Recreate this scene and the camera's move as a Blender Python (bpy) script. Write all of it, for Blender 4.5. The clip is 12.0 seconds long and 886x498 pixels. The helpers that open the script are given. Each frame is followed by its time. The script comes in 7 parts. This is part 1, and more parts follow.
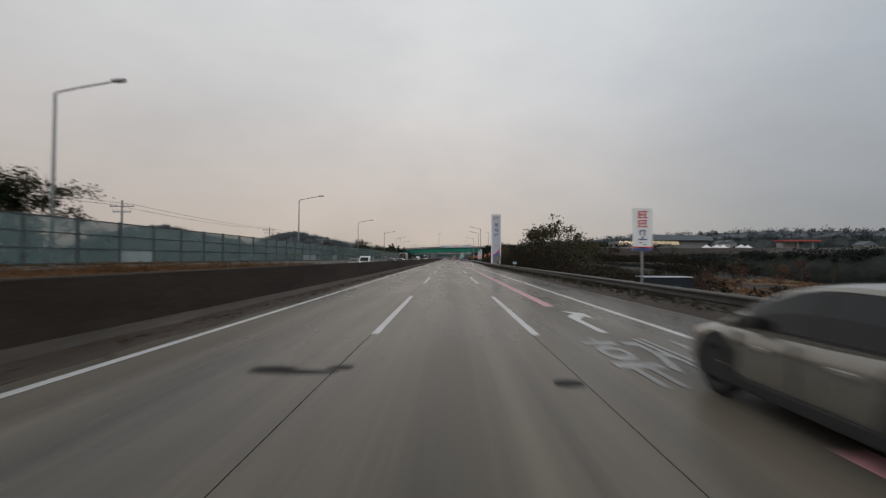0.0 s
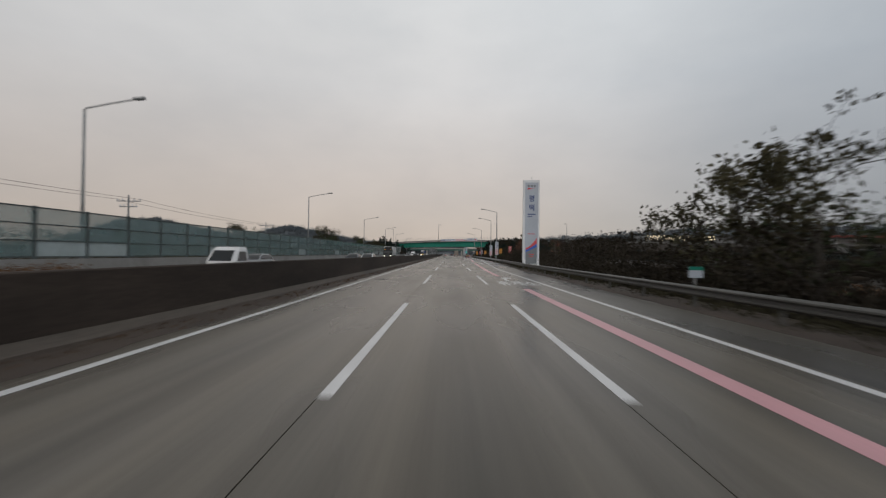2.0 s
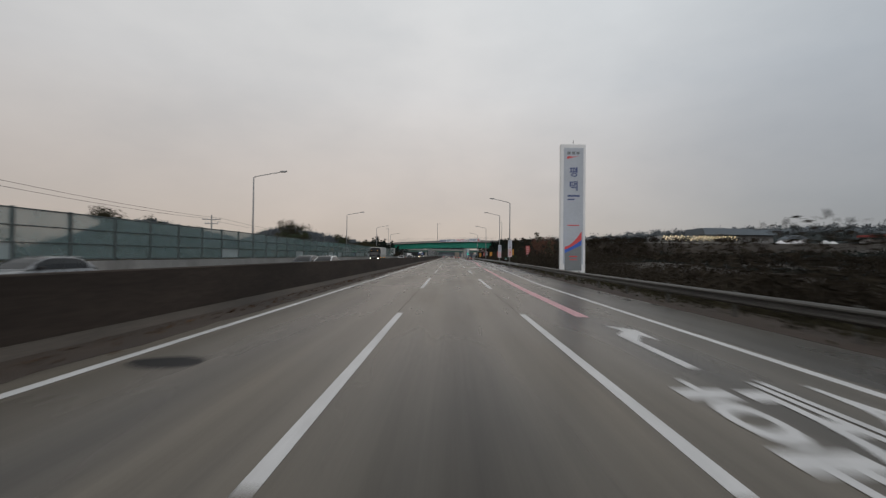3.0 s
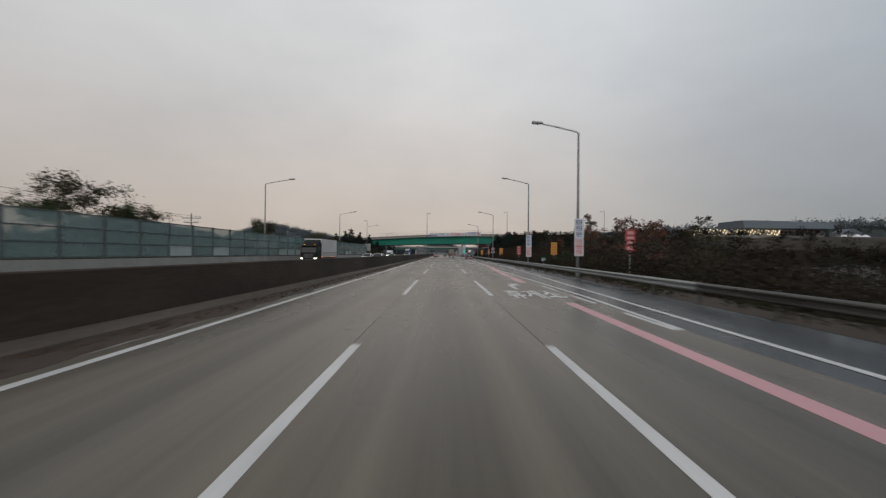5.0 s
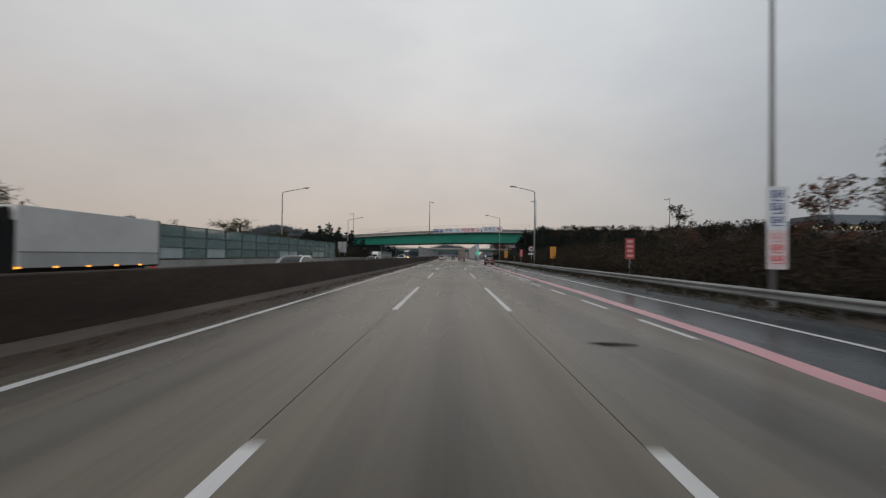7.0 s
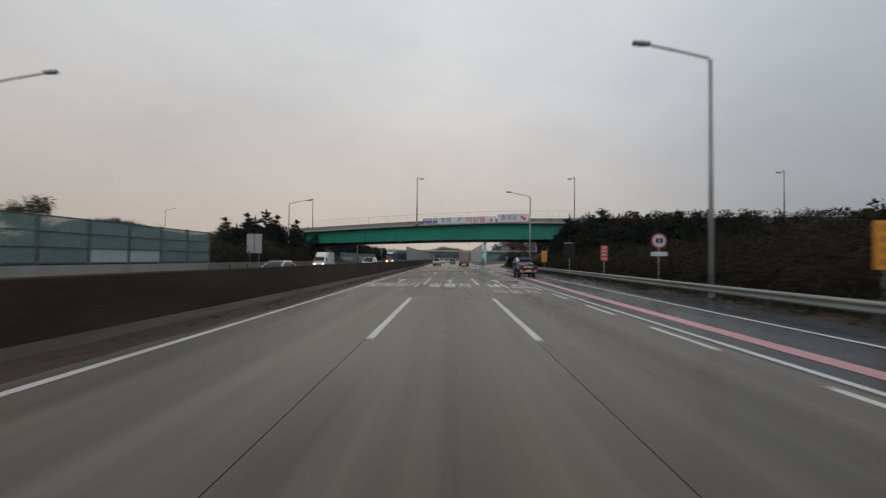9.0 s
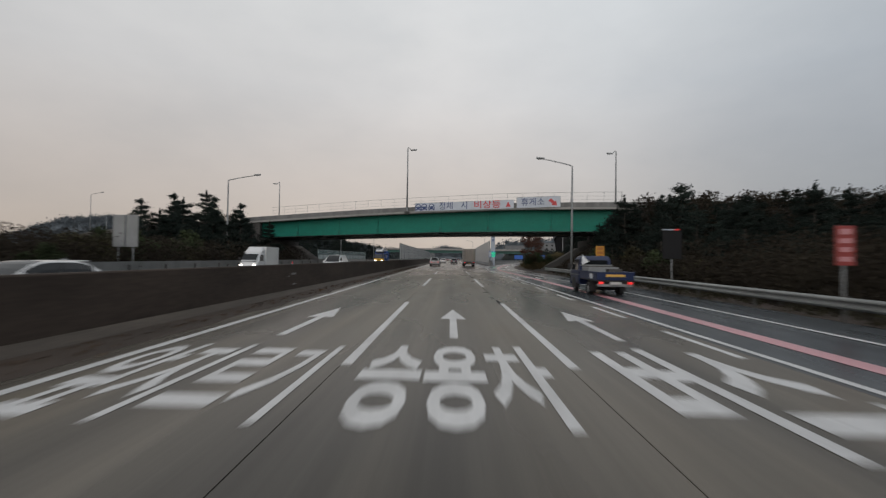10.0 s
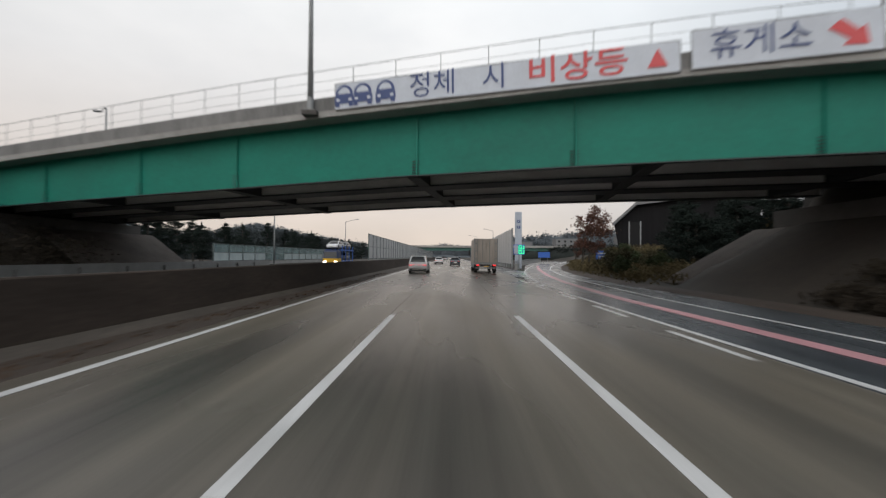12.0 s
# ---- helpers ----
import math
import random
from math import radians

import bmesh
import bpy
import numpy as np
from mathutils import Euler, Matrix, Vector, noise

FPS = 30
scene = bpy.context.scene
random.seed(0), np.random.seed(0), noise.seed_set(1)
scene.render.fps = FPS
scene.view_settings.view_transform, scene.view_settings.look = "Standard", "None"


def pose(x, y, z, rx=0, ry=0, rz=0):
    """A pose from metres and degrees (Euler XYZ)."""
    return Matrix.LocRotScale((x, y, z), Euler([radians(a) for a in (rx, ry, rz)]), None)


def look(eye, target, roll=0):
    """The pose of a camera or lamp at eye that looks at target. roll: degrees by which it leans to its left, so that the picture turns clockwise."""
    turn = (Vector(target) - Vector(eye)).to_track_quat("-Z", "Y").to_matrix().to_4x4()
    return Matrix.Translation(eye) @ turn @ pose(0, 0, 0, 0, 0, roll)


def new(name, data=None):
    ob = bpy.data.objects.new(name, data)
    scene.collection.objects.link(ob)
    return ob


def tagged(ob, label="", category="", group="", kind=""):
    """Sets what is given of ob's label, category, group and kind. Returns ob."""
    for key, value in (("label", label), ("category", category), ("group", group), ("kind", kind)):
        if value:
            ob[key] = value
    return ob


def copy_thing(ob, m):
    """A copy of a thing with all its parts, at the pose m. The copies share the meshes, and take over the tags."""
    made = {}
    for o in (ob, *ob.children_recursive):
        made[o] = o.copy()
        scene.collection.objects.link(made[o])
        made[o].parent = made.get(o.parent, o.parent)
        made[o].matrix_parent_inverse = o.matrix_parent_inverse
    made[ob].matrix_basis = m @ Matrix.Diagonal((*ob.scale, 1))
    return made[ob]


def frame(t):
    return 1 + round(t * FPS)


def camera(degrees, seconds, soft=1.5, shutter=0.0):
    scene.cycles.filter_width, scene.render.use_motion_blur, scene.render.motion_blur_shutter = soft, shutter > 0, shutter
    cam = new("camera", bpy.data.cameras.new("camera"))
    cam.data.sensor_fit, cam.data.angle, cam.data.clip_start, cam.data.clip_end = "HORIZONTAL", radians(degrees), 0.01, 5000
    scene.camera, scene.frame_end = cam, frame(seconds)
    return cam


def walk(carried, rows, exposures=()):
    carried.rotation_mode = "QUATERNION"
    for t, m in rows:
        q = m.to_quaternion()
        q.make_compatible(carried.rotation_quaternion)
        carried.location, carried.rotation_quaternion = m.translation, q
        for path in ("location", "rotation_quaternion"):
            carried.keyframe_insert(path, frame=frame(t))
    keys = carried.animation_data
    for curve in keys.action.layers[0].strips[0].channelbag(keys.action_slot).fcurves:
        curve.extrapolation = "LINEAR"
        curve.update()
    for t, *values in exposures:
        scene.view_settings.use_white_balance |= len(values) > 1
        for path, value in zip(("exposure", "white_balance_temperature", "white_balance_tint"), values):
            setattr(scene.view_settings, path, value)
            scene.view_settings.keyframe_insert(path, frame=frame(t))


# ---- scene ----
cam = camera(89.47, 12.0, soft=1.3, shutter=0.4)
EYE = 1.709
# seconds, across, along, yaw, pitch, lean to the left
PATH = [
    (0.0, -0.078, -10.03, 0.75, 1.15, 0.34),
    (0.5, -0.175, 0.97, 0.57, 0.55, 0.88),
    (1.0, -0.189, 12.16, 0.77, 0.74, 0.93),
    (1.5, -0.241, 23.38, 0.77, 0.73, 0.70),
    (2.0, -0.266, 34.72, 0.88, 0.59, 0.73),
    (2.5, -0.243, 45.85, 0.92, 0.71, 0.52),
    (3.0, -0.269, 56.79, 0.90, 0.83, 0.65),
    (3.5, -0.294, 67.88, 0.92, 0.77, 0.71),
    (5.5, -0.009, 112.82, -0.15, 0.54, 0.54),
    (6.0, 0.078, 123.82, 0.54, 0.96, 0.26),
    (6.5, 0.053, 134.85, 0.76, 0.53, 0.38),
    (7.0, 0.038, 146.01, 1.09, 0.85, 0.61),
    (9.0, -0.034, 190.46, 0.88, 1.26, 0.54),
    (9.5, -0.051, 201.55, 1.13, 1.02, 0.50),
    (10.0, -0.089, 212.91, 1.01, 1.14, 0.83),
    (10.5, -0.089, 224.07, 1.07, 1.12, 0.74),
    (11.0, -0.073, 235.24, 0.97, 1.14, 0.76),
    (11.5, -0.060, 245.92, 0.90, 1.21, 0.89),
    (12.0, -0.053, 256.96, 0.93, 0.97, 0.33),
]


def seen_from(x, y, yaw, pitch, lean):
    way = Matrix.Rotation(radians(yaw), 3, 'Z') @ Vector((0, math.cos(radians(pitch)), math.sin(radians(pitch))))
    eye = Vector((x, y, EYE))
    return look(eye, eye + way, lean)


walk(cam, [(t, seen_from(*row)) for t, *row in PATH], exposures=[(0.0, 0.0), (9.0, 0.0), (10.5, 0.08), (11.3, 0.28), (12.0, 0.48)])

# ---- world and light ----
def link(tree, a, b):
    tree.links.new(a, b)


def node(tree, kind, **values):
    n = tree.nodes.new(kind)
    for key, value in values.items():
        if key in n.inputs.keys():
            n.inputs[key].default_value = value
    return n


def ramp(tree, source, stops):
    n = tree.nodes.new("ShaderNodeValToRGB")
    while len(n.color_ramp.elements) < len(stops):
        n.color_ramp.elements.new(0.5)
    for e, (at, colour) in zip(n.color_ramp.elements, stops):
        e.position, e.color = at, (*colour, 1)
    tree.links.new(source, n.inputs[0])
    return n


def mixed(tree, factor, a, b, kind="MIX"):
    n = tree.nodes.new("ShaderNodeMix")
    n.data_type, n.blend_type = "RGBA", kind
    for slot, value in ((0, factor), (6, a), (7, b)):
        if hasattr(value, "is_output"):
            tree.links.new(value, n.inputs[slot])
        elif slot == 0:
            n.inputs[0].default_value = value
        else:
            n.inputs[slot].default_value = (*value, 1)
    return n.outputs[2]


# an overcast autumn sky: a dim blue sky over which the cloud deck lies, warmer and brighter low over the road ahead
world = bpy.data.worlds.new("overcast")
scene.world = world
world.use_nodes = True
wt = world.node_tree
wt.nodes.clear()
w_out, w_bg = wt.nodes.new("ShaderNodeOutputWorld"), wt.nodes.new("ShaderNodeBackground")
sky = wt.nodes.new("ShaderNodeTexSky")
sky.sky_type, sky.sun_disc = "NISHITA", False
sky.sun_elevation, sky.sun_rotation = radians(32), radians(190)
w_co = wt.nodes.new("ShaderNodeTexCoord")
w_xyz = wt.nodes.new("ShaderNodeSeparateXYZ")
link(wt, w_co.outputs["Generated"], w_xyz.inputs[0])
deck = ramp(wt, w_xyz.outputs[2], [(0.0, (0.50, 0.43, 0.378)), (0.05, (0.53, 0.46, 0.408)), (0.16, (0.578, 0.525, 0.488)),
                                   (0.34, (0.62, 0.615, 0.615)), (0.52, (0.66, 0.675, 0.685)), (0.75, (0.50, 0.51, 0.52)), (1.0, (0.44, 0.45, 0.46))])
# the deck is darker and bluer towards the east side
across = wt.nodes.new("ShaderNodeMapRange")
across.inputs[1].default_value, across.inputs[2].default_value = -1.0, 1.0
link(wt, w_xyz.outputs[0], across.inputs[0])
side = ramp(wt, across.outputs[0], [(0.15, (0.90, 0.90, 0.90)), (0.36, (0.99, 0.985, 0.98)), (0.5, (1.06, 1.055, 1.05)), (0.65, (0.965, 0.99, 1.01)), (0.875, (0.68, 0.735, 0.79))])
w_map = node(wt, "ShaderNodeMapping", Scale=(1.5, 1.5, 3.2))
link(wt, w_co.outputs["Generated"], w_map.inputs[0])
w_noise = node(wt, "ShaderNodeTexNoise", Scale=1.7, Detail=6.0, Roughness=0.55)
link(wt, w_map.outputs[0], w_noise.inputs[0])
cloud = ramp(wt, w_noise.outputs[0], [(0.3, (0.90, 0.91, 0.92)), (0.5, (0.98, 0.98, 0.98)), (0.7, (1.05, 1.045, 1.04))])
w_a = mixed(wt, 1.0, deck.outputs[0], side.outputs[0], "MULTIPLY")
# thinner cloud behind, where the day's light comes from
turned = wt.nodes.new("ShaderNodeMapRange")
turned.inputs[1].default_value, turned.inputs[2].default_value = -0.9, 0.15
link(wt, w_xyz.outputs[1], turned.inputs[0])
behind = ramp(wt, turned.outputs[0], [(0.0, (1.6, 1.58, 1.57)), (1.0, (1.0, 1.0, 1.0))])
east, low = wt.nodes.new("ShaderNodeMapRange"), wt.nodes.new("ShaderNodeMapRange")
east.interpolation_type = low.interpolation_type = "SMOOTHSTEP"
east.inputs[1].default_value, east.inputs[2].default_value = 0.05, 0.75
low.inputs[1].default_value, low.inputs[2].default_value = 0.45, 0.02
link(wt, w_xyz.outputs[0], east.inputs[0])
link(wt, w_xyz.outputs[2], low.inputs[0])
both = wt.nodes.new("ShaderNodeMath")
both.operation = "MULTIPLY"
link(wt, east.outputs[0], both.inputs[0])
link(wt, low.outputs[0], both.inputs[1])
shaded = mixed(wt, 1.0, w_a, (0.76, 0.84, 0.92), "MULTIPLY")
w_d = mixed(wt, both.outputs[0], w_a, shaded)
w_c = mixed(wt, 1.0, w_d, cloud.outputs[0], "MULTIPLY")
w_b = mixed(wt, 1.0, w_c, behind.outputs[0], "MULTIPLY")
w_dim = mixed(wt, 1.0, sky.outputs[0], (0.05, 0.05, 0.05), "MULTIPLY")
w_all = mixed(wt, 0.06, w_b, w_dim, "ADD")
link(wt, w_all, w_bg.inputs[0])
w_bg.inputs[1].default_value = 1.0
link(wt, w_bg.outputs[0], w_out.inputs[0])

sun_data = bpy.data.lights.new("sun", "SUN")
sun_data.energy, sun_data.angle, sun_data.color = 0.5, radians(50), (1.0, 0.95, 0.90)
sun = new("sun", sun_data)
sun.matrix_world = look((-17, -100, 62), (0, 0, 0))
scene.view_settings.exposure = 0.0


# ---- materials ----
def material(name, colour, rough=0.6, metal=0.0, vary=0.18, scale=1.0, stretch=(1, 1, 1), bump=0.0, bump_scale=40.0,
             tint=None, spots=0.0, per_piece=0.0, coat=0.0, rough_vary=0.12, alpha=1.0, glow=None, spec=0.5):
    m = bpy.data.materials.new(name)
    m.use_nodes = True
    t = m.node_tree
    b = t.nodes["Principled BSDF"]
    b.inputs["Metallic"].default_value = metal
    b.inputs["Coat Weight"].default_value = coat
    b.inputs["Coat Roughness"].default_value = 0.08
    b.inputs["Specular IOR Level"].default_value = spec
    geo = t.nodes.new("ShaderNodeNewGeometry")
    info = t.nodes.new("ShaderNodeObjectInfo")
    mp = node(t, "ShaderNodeMapping", Scale=stretch)
    link(t, geo.outputs["Position"], mp.inputs[0])
    big = node(t, "ShaderNodeTexNoise", Scale=scale, Detail=5.0, Roughness=0.6)
    fine = node(t, "ShaderNodeTexNoise", Scale=scale * 14.0, Detail=3.0, Roughness=0.6)
    link(t, mp.outputs[0], big.inputs[0])
    link(t, mp.outputs[0], fine.inputs[0])
    low = tuple(c * (1 - vary) for c in colour)
    high = tuple(min(1, c * (1 + vary)) for c in (tint or colour))
    first = ramp(t, big.outputs[0], [(0.28, low), (0.72, high)])
    grain = ramp(t, fine.outputs[0], [(0.25, (1 - vary * 0.7,) * 3), (0.75, (1 + vary * 0.4,) * 3)])
    base = mixed(t, 1.0, first.outputs[0], grain.outputs[0], "MULTIPLY")
    if spots:
        dirt = node(t, "ShaderNodeTexNoise", Scale=scale * 0.37, Detail=7.0, Roughness=0.7)
        link(t, mp.outputs[0], dirt.inputs[0])
        where = ramp(t, dirt.outputs[0], [(0.5, (0, 0, 0)), (0.66, (1, 1, 1))])
        dim = t.nodes.new("ShaderNodeMath")
        dim.operation = "MULTIPLY"
        dim.inputs[1].default_value = spots
        link(t, where.outputs[0], dim.inputs[0])
        base = mixed(t, dim.outputs[0], base, tuple(c * 0.4 for c in colour))
    if per_piece:
        each = ramp(t, info.outputs["Random"], [(0.0, (1 - per_piece,) * 3), (1.0, (1 + per_piece,) * 3)])
        base = mixed(t, 1.0, base, each.outputs[0], "MULTIPLY")
    link(t, base, b.inputs["Base Color"])
    gloss = t.nodes.new("ShaderNodeMapRange")
    gloss.inputs[3].default_value, gloss.inputs[4].default_value = max(0.02, rough - rough_vary), min(1, rough + rough_vary)
    link(t, big.outputs[0], gloss.inputs[0])
    link(t, gloss.outputs[0], b.inputs["Roughness"])
    if bump:
        relief = node(t, "ShaderNodeTexNoise", Scale=bump_scale, Detail=4.0)
        link(t, geo.outputs["Position"], relief.inputs[0])
        bn = node(t, "ShaderNodeBump", Strength=bump, Distance=0.02)
        link(t, relief.outputs[0], bn.inputs["Height"])
        link(t, bn.outputs[0], b.inputs["Normal"])
    if alpha < 1:
        b.inputs["Alpha"].default_value = alpha
    if glow:
        b.inputs["Emission Color"].default_value = (*glow[:3], 1)
        b.inputs["Emission Strength"].default_value = glow[3]
    return m


def wet_road(name, colour, rough, tracks):
    """Wet paving: streaks along the lanes, polished wheel paths every lane, damp blotches, fine grain."""
    m = bpy.data.materials.new(name)
    m.use_nodes = True
    t = m.node_tree
    b = t.nodes["Principled BSDF"]
    geo = t.nodes.new("ShaderNodeNewGeometry")
    xyz = t.nodes.new("ShaderNodeSeparateXYZ")
    link(t, geo.outputs["Position"], xyz.inputs[0])
    streak_map = node(t, "ShaderNodeMapping", Scale=(2.2, 0.035, 1))
    blotch_map = node(t, "ShaderNodeMapping", Scale=(0.45, 0.09, 1))
    link(t, geo.outputs["Position"], streak_map.inputs[0])
    link(t, geo.outputs["Position"], blotch_map.inputs[0])
    streak = node(t, "ShaderNodeTexNoise", Scale=1.0, Detail=5.0, Roughness=0.6)
    blotch = node(t, "ShaderNodeTexNoise", Scale=1.0, Detail=3.0, Roughness=0.5)
    grain = node(t, "ShaderNodeTexNoise", Scale=38.0, Detail=4.0, Roughness=0.7)
    link(t, streak_map.outputs[0], streak.inputs[0])
    link(t, blotch_map.outputs[0], blotch.inputs[0])
    link(t, geo.outputs["Position"], grain.inputs[0])
    # position across the lane, -1 to 1, three lanes of 3.6 m
    lane = t.nodes.new("ShaderNodeMath")
    lane.operation = "PINGPONG"
    lane.inputs[1].default_value = 1.8
    link(t, xyz.outputs[0], lane.inputs[0])
    oil = ramp(t, lane.outputs[0], [(0.0, (0.45, 0.46, 0.48)), (0.20, (0.70, 0.70, 0.71)), (0.42, (1.06, 1.04, 1.01)), (0.60, (0.96, 0.95, 0.94)), (0.95, (1.06, 1.04, 1.02))]) if tracks else None
    base = ramp(t, streak.outputs[0], [(0.25, tuple(c * 0.72 for c in colour)), (0.75, tuple(c * 1.28 for c in colour))]).outputs[0]
    base = mixed(t, 1.0, base, ramp(t, blotch.outputs[0], [(0.28, (0.62, 0.63, 0.66)), (0.5, (1.0, 0.99, 0.98)), (0.74, (1.22, 1.17, 1.10))]).outputs[0], "MULTIPLY")
    base = mixed(t, 1.0, base, ramp(t, grain.outputs[0], [(0.3, (0.86, 0.86, 0.86)), (0.7, (1.1, 1.1, 1.1))]).outputs[0], "MULTIPLY")
    if oil:
        lane.inputs[1].default_value = 1.8
        scaled = t.nodes.new("ShaderNodeMath")
        scaled.operation = "DIVIDE"
        scaled.inputs[1].default_value = 1.8
        link(t, lane.outputs[0], scaled.inputs[0])
        link(t, scaled.outputs[0], oil.inputs[0])
        base = mixed(t, 0.62, base, oil.outputs[0], "MULTIPLY")
    link(t, base, b.inputs["Base Color"])
    gloss = t.nodes.new("ShaderNodeMapRange")
    gloss.inputs[1].default_value, gloss.inputs[2].default_value = 0.3, 0.7
    gloss.inputs[3].default_value, gloss.inputs[4].default_value = rough - 0.05, rough + 0.08
    link(t, blotch.outputs[0], gloss.inputs[0])
    link(t, gloss.outputs[0], b.inputs["Roughness"])
    b.inputs["Specular IOR Level"].default_value = 0.09
    bn = node(t, "ShaderNodeBump", Strength=0.12, Distance=0.01)
    link(t, grain.outputs[0], bn.inputs["Height"])
    link(t, bn.outputs[0], b.inputs["Normal"])
    return m


def glass_like(name, tint, clear, rough=0.12):
    """A dusty transparent sheet: part see-through, part milky and glossy."""
    m = bpy.data.materials.new(name)
    m.use_nodes = True
    t = m.node_tree
    b = t.nodes["Principled BSDF"]
    geo = t.nodes.new("ShaderNodeNewGeometry")
    film = node(t, "ShaderNodeTexNoise", Scale=0.8, Detail=6.0, Roughness=0.65)
    link(t, geo.outputs["Position"], film.inputs[0])
    col = ramp(t, film.outputs[0], [(0.3, tuple(c * 0.93 for c in tint)), (0.7, tuple(min(1, c * 1.06) for c in tint))])
    link(t, col.outputs[0], b.inputs["Base Color"])
    dens = t.nodes.new("ShaderNodeMapRange")
    dens.inputs[1].default_value, dens.inputs[2].default_value = 0.3, 0.7
    dens.inputs[3].default_value, dens.inputs[4].default_value = max(0, 1 - clear - 0.06), min(1, 1 - clear + 0.06)
    link(t, film.outputs[0], dens.inputs[0])
    link(t, dens.outputs[0], b.inputs["Alpha"])
    b.inputs["Roughness"].default_value = rough
    return m


M = {}
M["concrete_road"] = wet_road("wet concrete paving", (0.120, 0.110, 0.094), 0.27, True)
# Asphalt base leans blue: the sky's reflection is put into its colour.
M["asphalt"] = wet_road("wet asphalt", (0.062, 0.070, 0.078), 0.25, False)
M["old_paving"] = wet_road("wet old shoulder paving", (0.088, 0.084, 0.076), 0.28, False)
M["tar"] = material("damp tar patch", (0.010, 0.010, 0.011), 0.55, vary=0.3, scale=2, spec=0.1)
M["joint"] = material("tarred joint", (0.018, 0.018, 0.019), 0.5, vary=0.3, scale=2)
M["paint_white"] = material("worn white road paint", (0.54, 0.54, 0.54), 0.42, vary=0.12, scale=1.4, stretch=(2, 0.5, 1), spots=0.35, bump=0.1)
M["paint_faded"] = material("faded white road paint", (0.24, 0.24, 0.24), 0.42, vary=0.3, scale=2.2, stretch=(1.5, 0.6, 1), spots=0.6)
M["paint_pink"] = material("pink guide paint", (0.52, 0.27, 0.295), 0.42, vary=0.1, scale=0.8, stretch=(2, 0.3, 1), spots=0.18)
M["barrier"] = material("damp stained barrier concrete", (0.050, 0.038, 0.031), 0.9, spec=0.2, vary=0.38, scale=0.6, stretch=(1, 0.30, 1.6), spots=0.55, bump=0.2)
M["scuff"] = material("scraped barrier concrete", (0.21, 0.20, 0.19), 0.85, vary=0.35, scale=6, spots=0.3)
M["barrier_foot"] = material("paler barrier foot concrete", (0.085, 0.070, 0.057), 0.85, vary=0.4, scale=1.1, stretch=(1, 0.22, 1.5), spots=0.5, bump=0.2)
M["grit"] = material("gutter grit and wet dirt", (0.048, 0.034, 0.025), 0.85, vary=0.35, scale=0.8, stretch=(1.5, 0.3, 1), spots=0.4, bump=0.5)
M["concrete"] = material("weathered concrete", (0.28, 0.275, 0.262), 0.8, vary=0.18, scale=0.5, stretch=(1, 1, 0.5), spots=0.35, bump=0.15)
M["parapet_concrete"] = material("rain-stained parapet concrete", (0.175, 0.175, 0.172), 0.85, vary=0.3, scale=0.7, stretch=(1.6, 1.6, 0.35), spots=0.55, bump=0.2)
# Darkened to hold the shade under the bridge; small parts use it too.
M["concrete_dark"] = material("darkened concrete", (0.075, 0.07, 0.066), 0.85, vary=0.25, scale=0.5, spots=0.4, bump=0.2)
M["slope_concrete"] = material("stained slope paving", (0.17, 0.15, 0.135), 0.85, vary=0.25, scale=0.6, spots=0.4, bump=0.25)
M["green_steel"] = material("green bridge paint", (0.006, 0.165, 0.12), 0.58, spec=0.3, vary=0.16, scale=0.35, stretch=(0.6, 1, 1), spots=0.25, rough_vary=0.08)
# Far bridge green, dulled in its colour to stand in for haze.
M["green_hazed"] = material("green bridge paint greyed for haze", (0.085, 0.18, 0.16), 0.7, spec=0.2, vary=0.12, scale=0.3)
M["undercoat"] = material("pale grey girder undercoat", (0.78, 0.78, 0.76), 0.6, vary=0.12, scale=0.4, stretch=(0.3, 1, 1), spots=0.25)
M["dark_steel"] = material("near-black steel", (0.022, 0.028, 0.030), 0.6, vary=0.25, scale=0.6)
M["galv"] = material("weathered galvanised steel", (0.22, 0.225, 0.225), 0.55, metal=0.55, vary=0.16, scale=1.1, spots=0.25)
M["galv_dull"] = material("dull grey post paint", (0.23, 0.24, 0.245), 0.55, metal=0.2, vary=0.15, scale=0.9, spots=0.2)
M["post_green"] = material("grey-green post steel", (0.085, 0.105, 0.105), 0.55, metal=0.2, vary=0.2, scale=0.9, spots=0.2)
M["clear_panel"] = glass_like("dusty acrylic panel", (0.23, 0.32, 0.32), 0.47)
M["milky_panel"] = glass_like("milky acrylic panel", (0.46, 0.53, 0.53), 0.15)
M["far_panel"] = material("pale sound panel", (0.42, 0.42, 0.42), 0.5, vary=0.12, scale=0.5, stretch=(1, 0.6, 0.2), spots=0.2)
M["earth"] = material("dry autumn ground", (0.030, 0.024, 0.018), 0.95, vary=0.4, scale=0.12, spots=0.4, bump=0.6, bump_scale=4)
M["dry_grass"] = material("dry roadside grass", (0.135, 0.074, 0.038), 0.95, vary=0.4, scale=0.7, per_piece=0.2, spec=0.1)
# Leaf colour set darker than real, standing in for shade inside the thicket.
M["shrub"] = material("dull russet shrub leaves", (0.025, 0.0195, 0.017), 0.95, vary=0.28, scale=0.22, per_piece=0.3, tint=(0.029, 0.0255, 0.0185), spec=0.05)
M["leaf"] = material("autumn brown leaves", (0.050, 0.046, 0.026), 0.85, vary=0.4, scale=0.8, per_piece=0.25, spec=0.1)
M["leaf_green"] = material("late green leaves", (0.040, 0.052, 0.026), 0.85, vary=0.4, scale=0.8, per_piece=0.25, spec=0.1)
M["leaf_red"] = material("reddish autumn leaves", (0.095, 0.048, 0.035), 0.85, vary=0.4, scale=0.8, per_piece=0.25, spec=0.1)
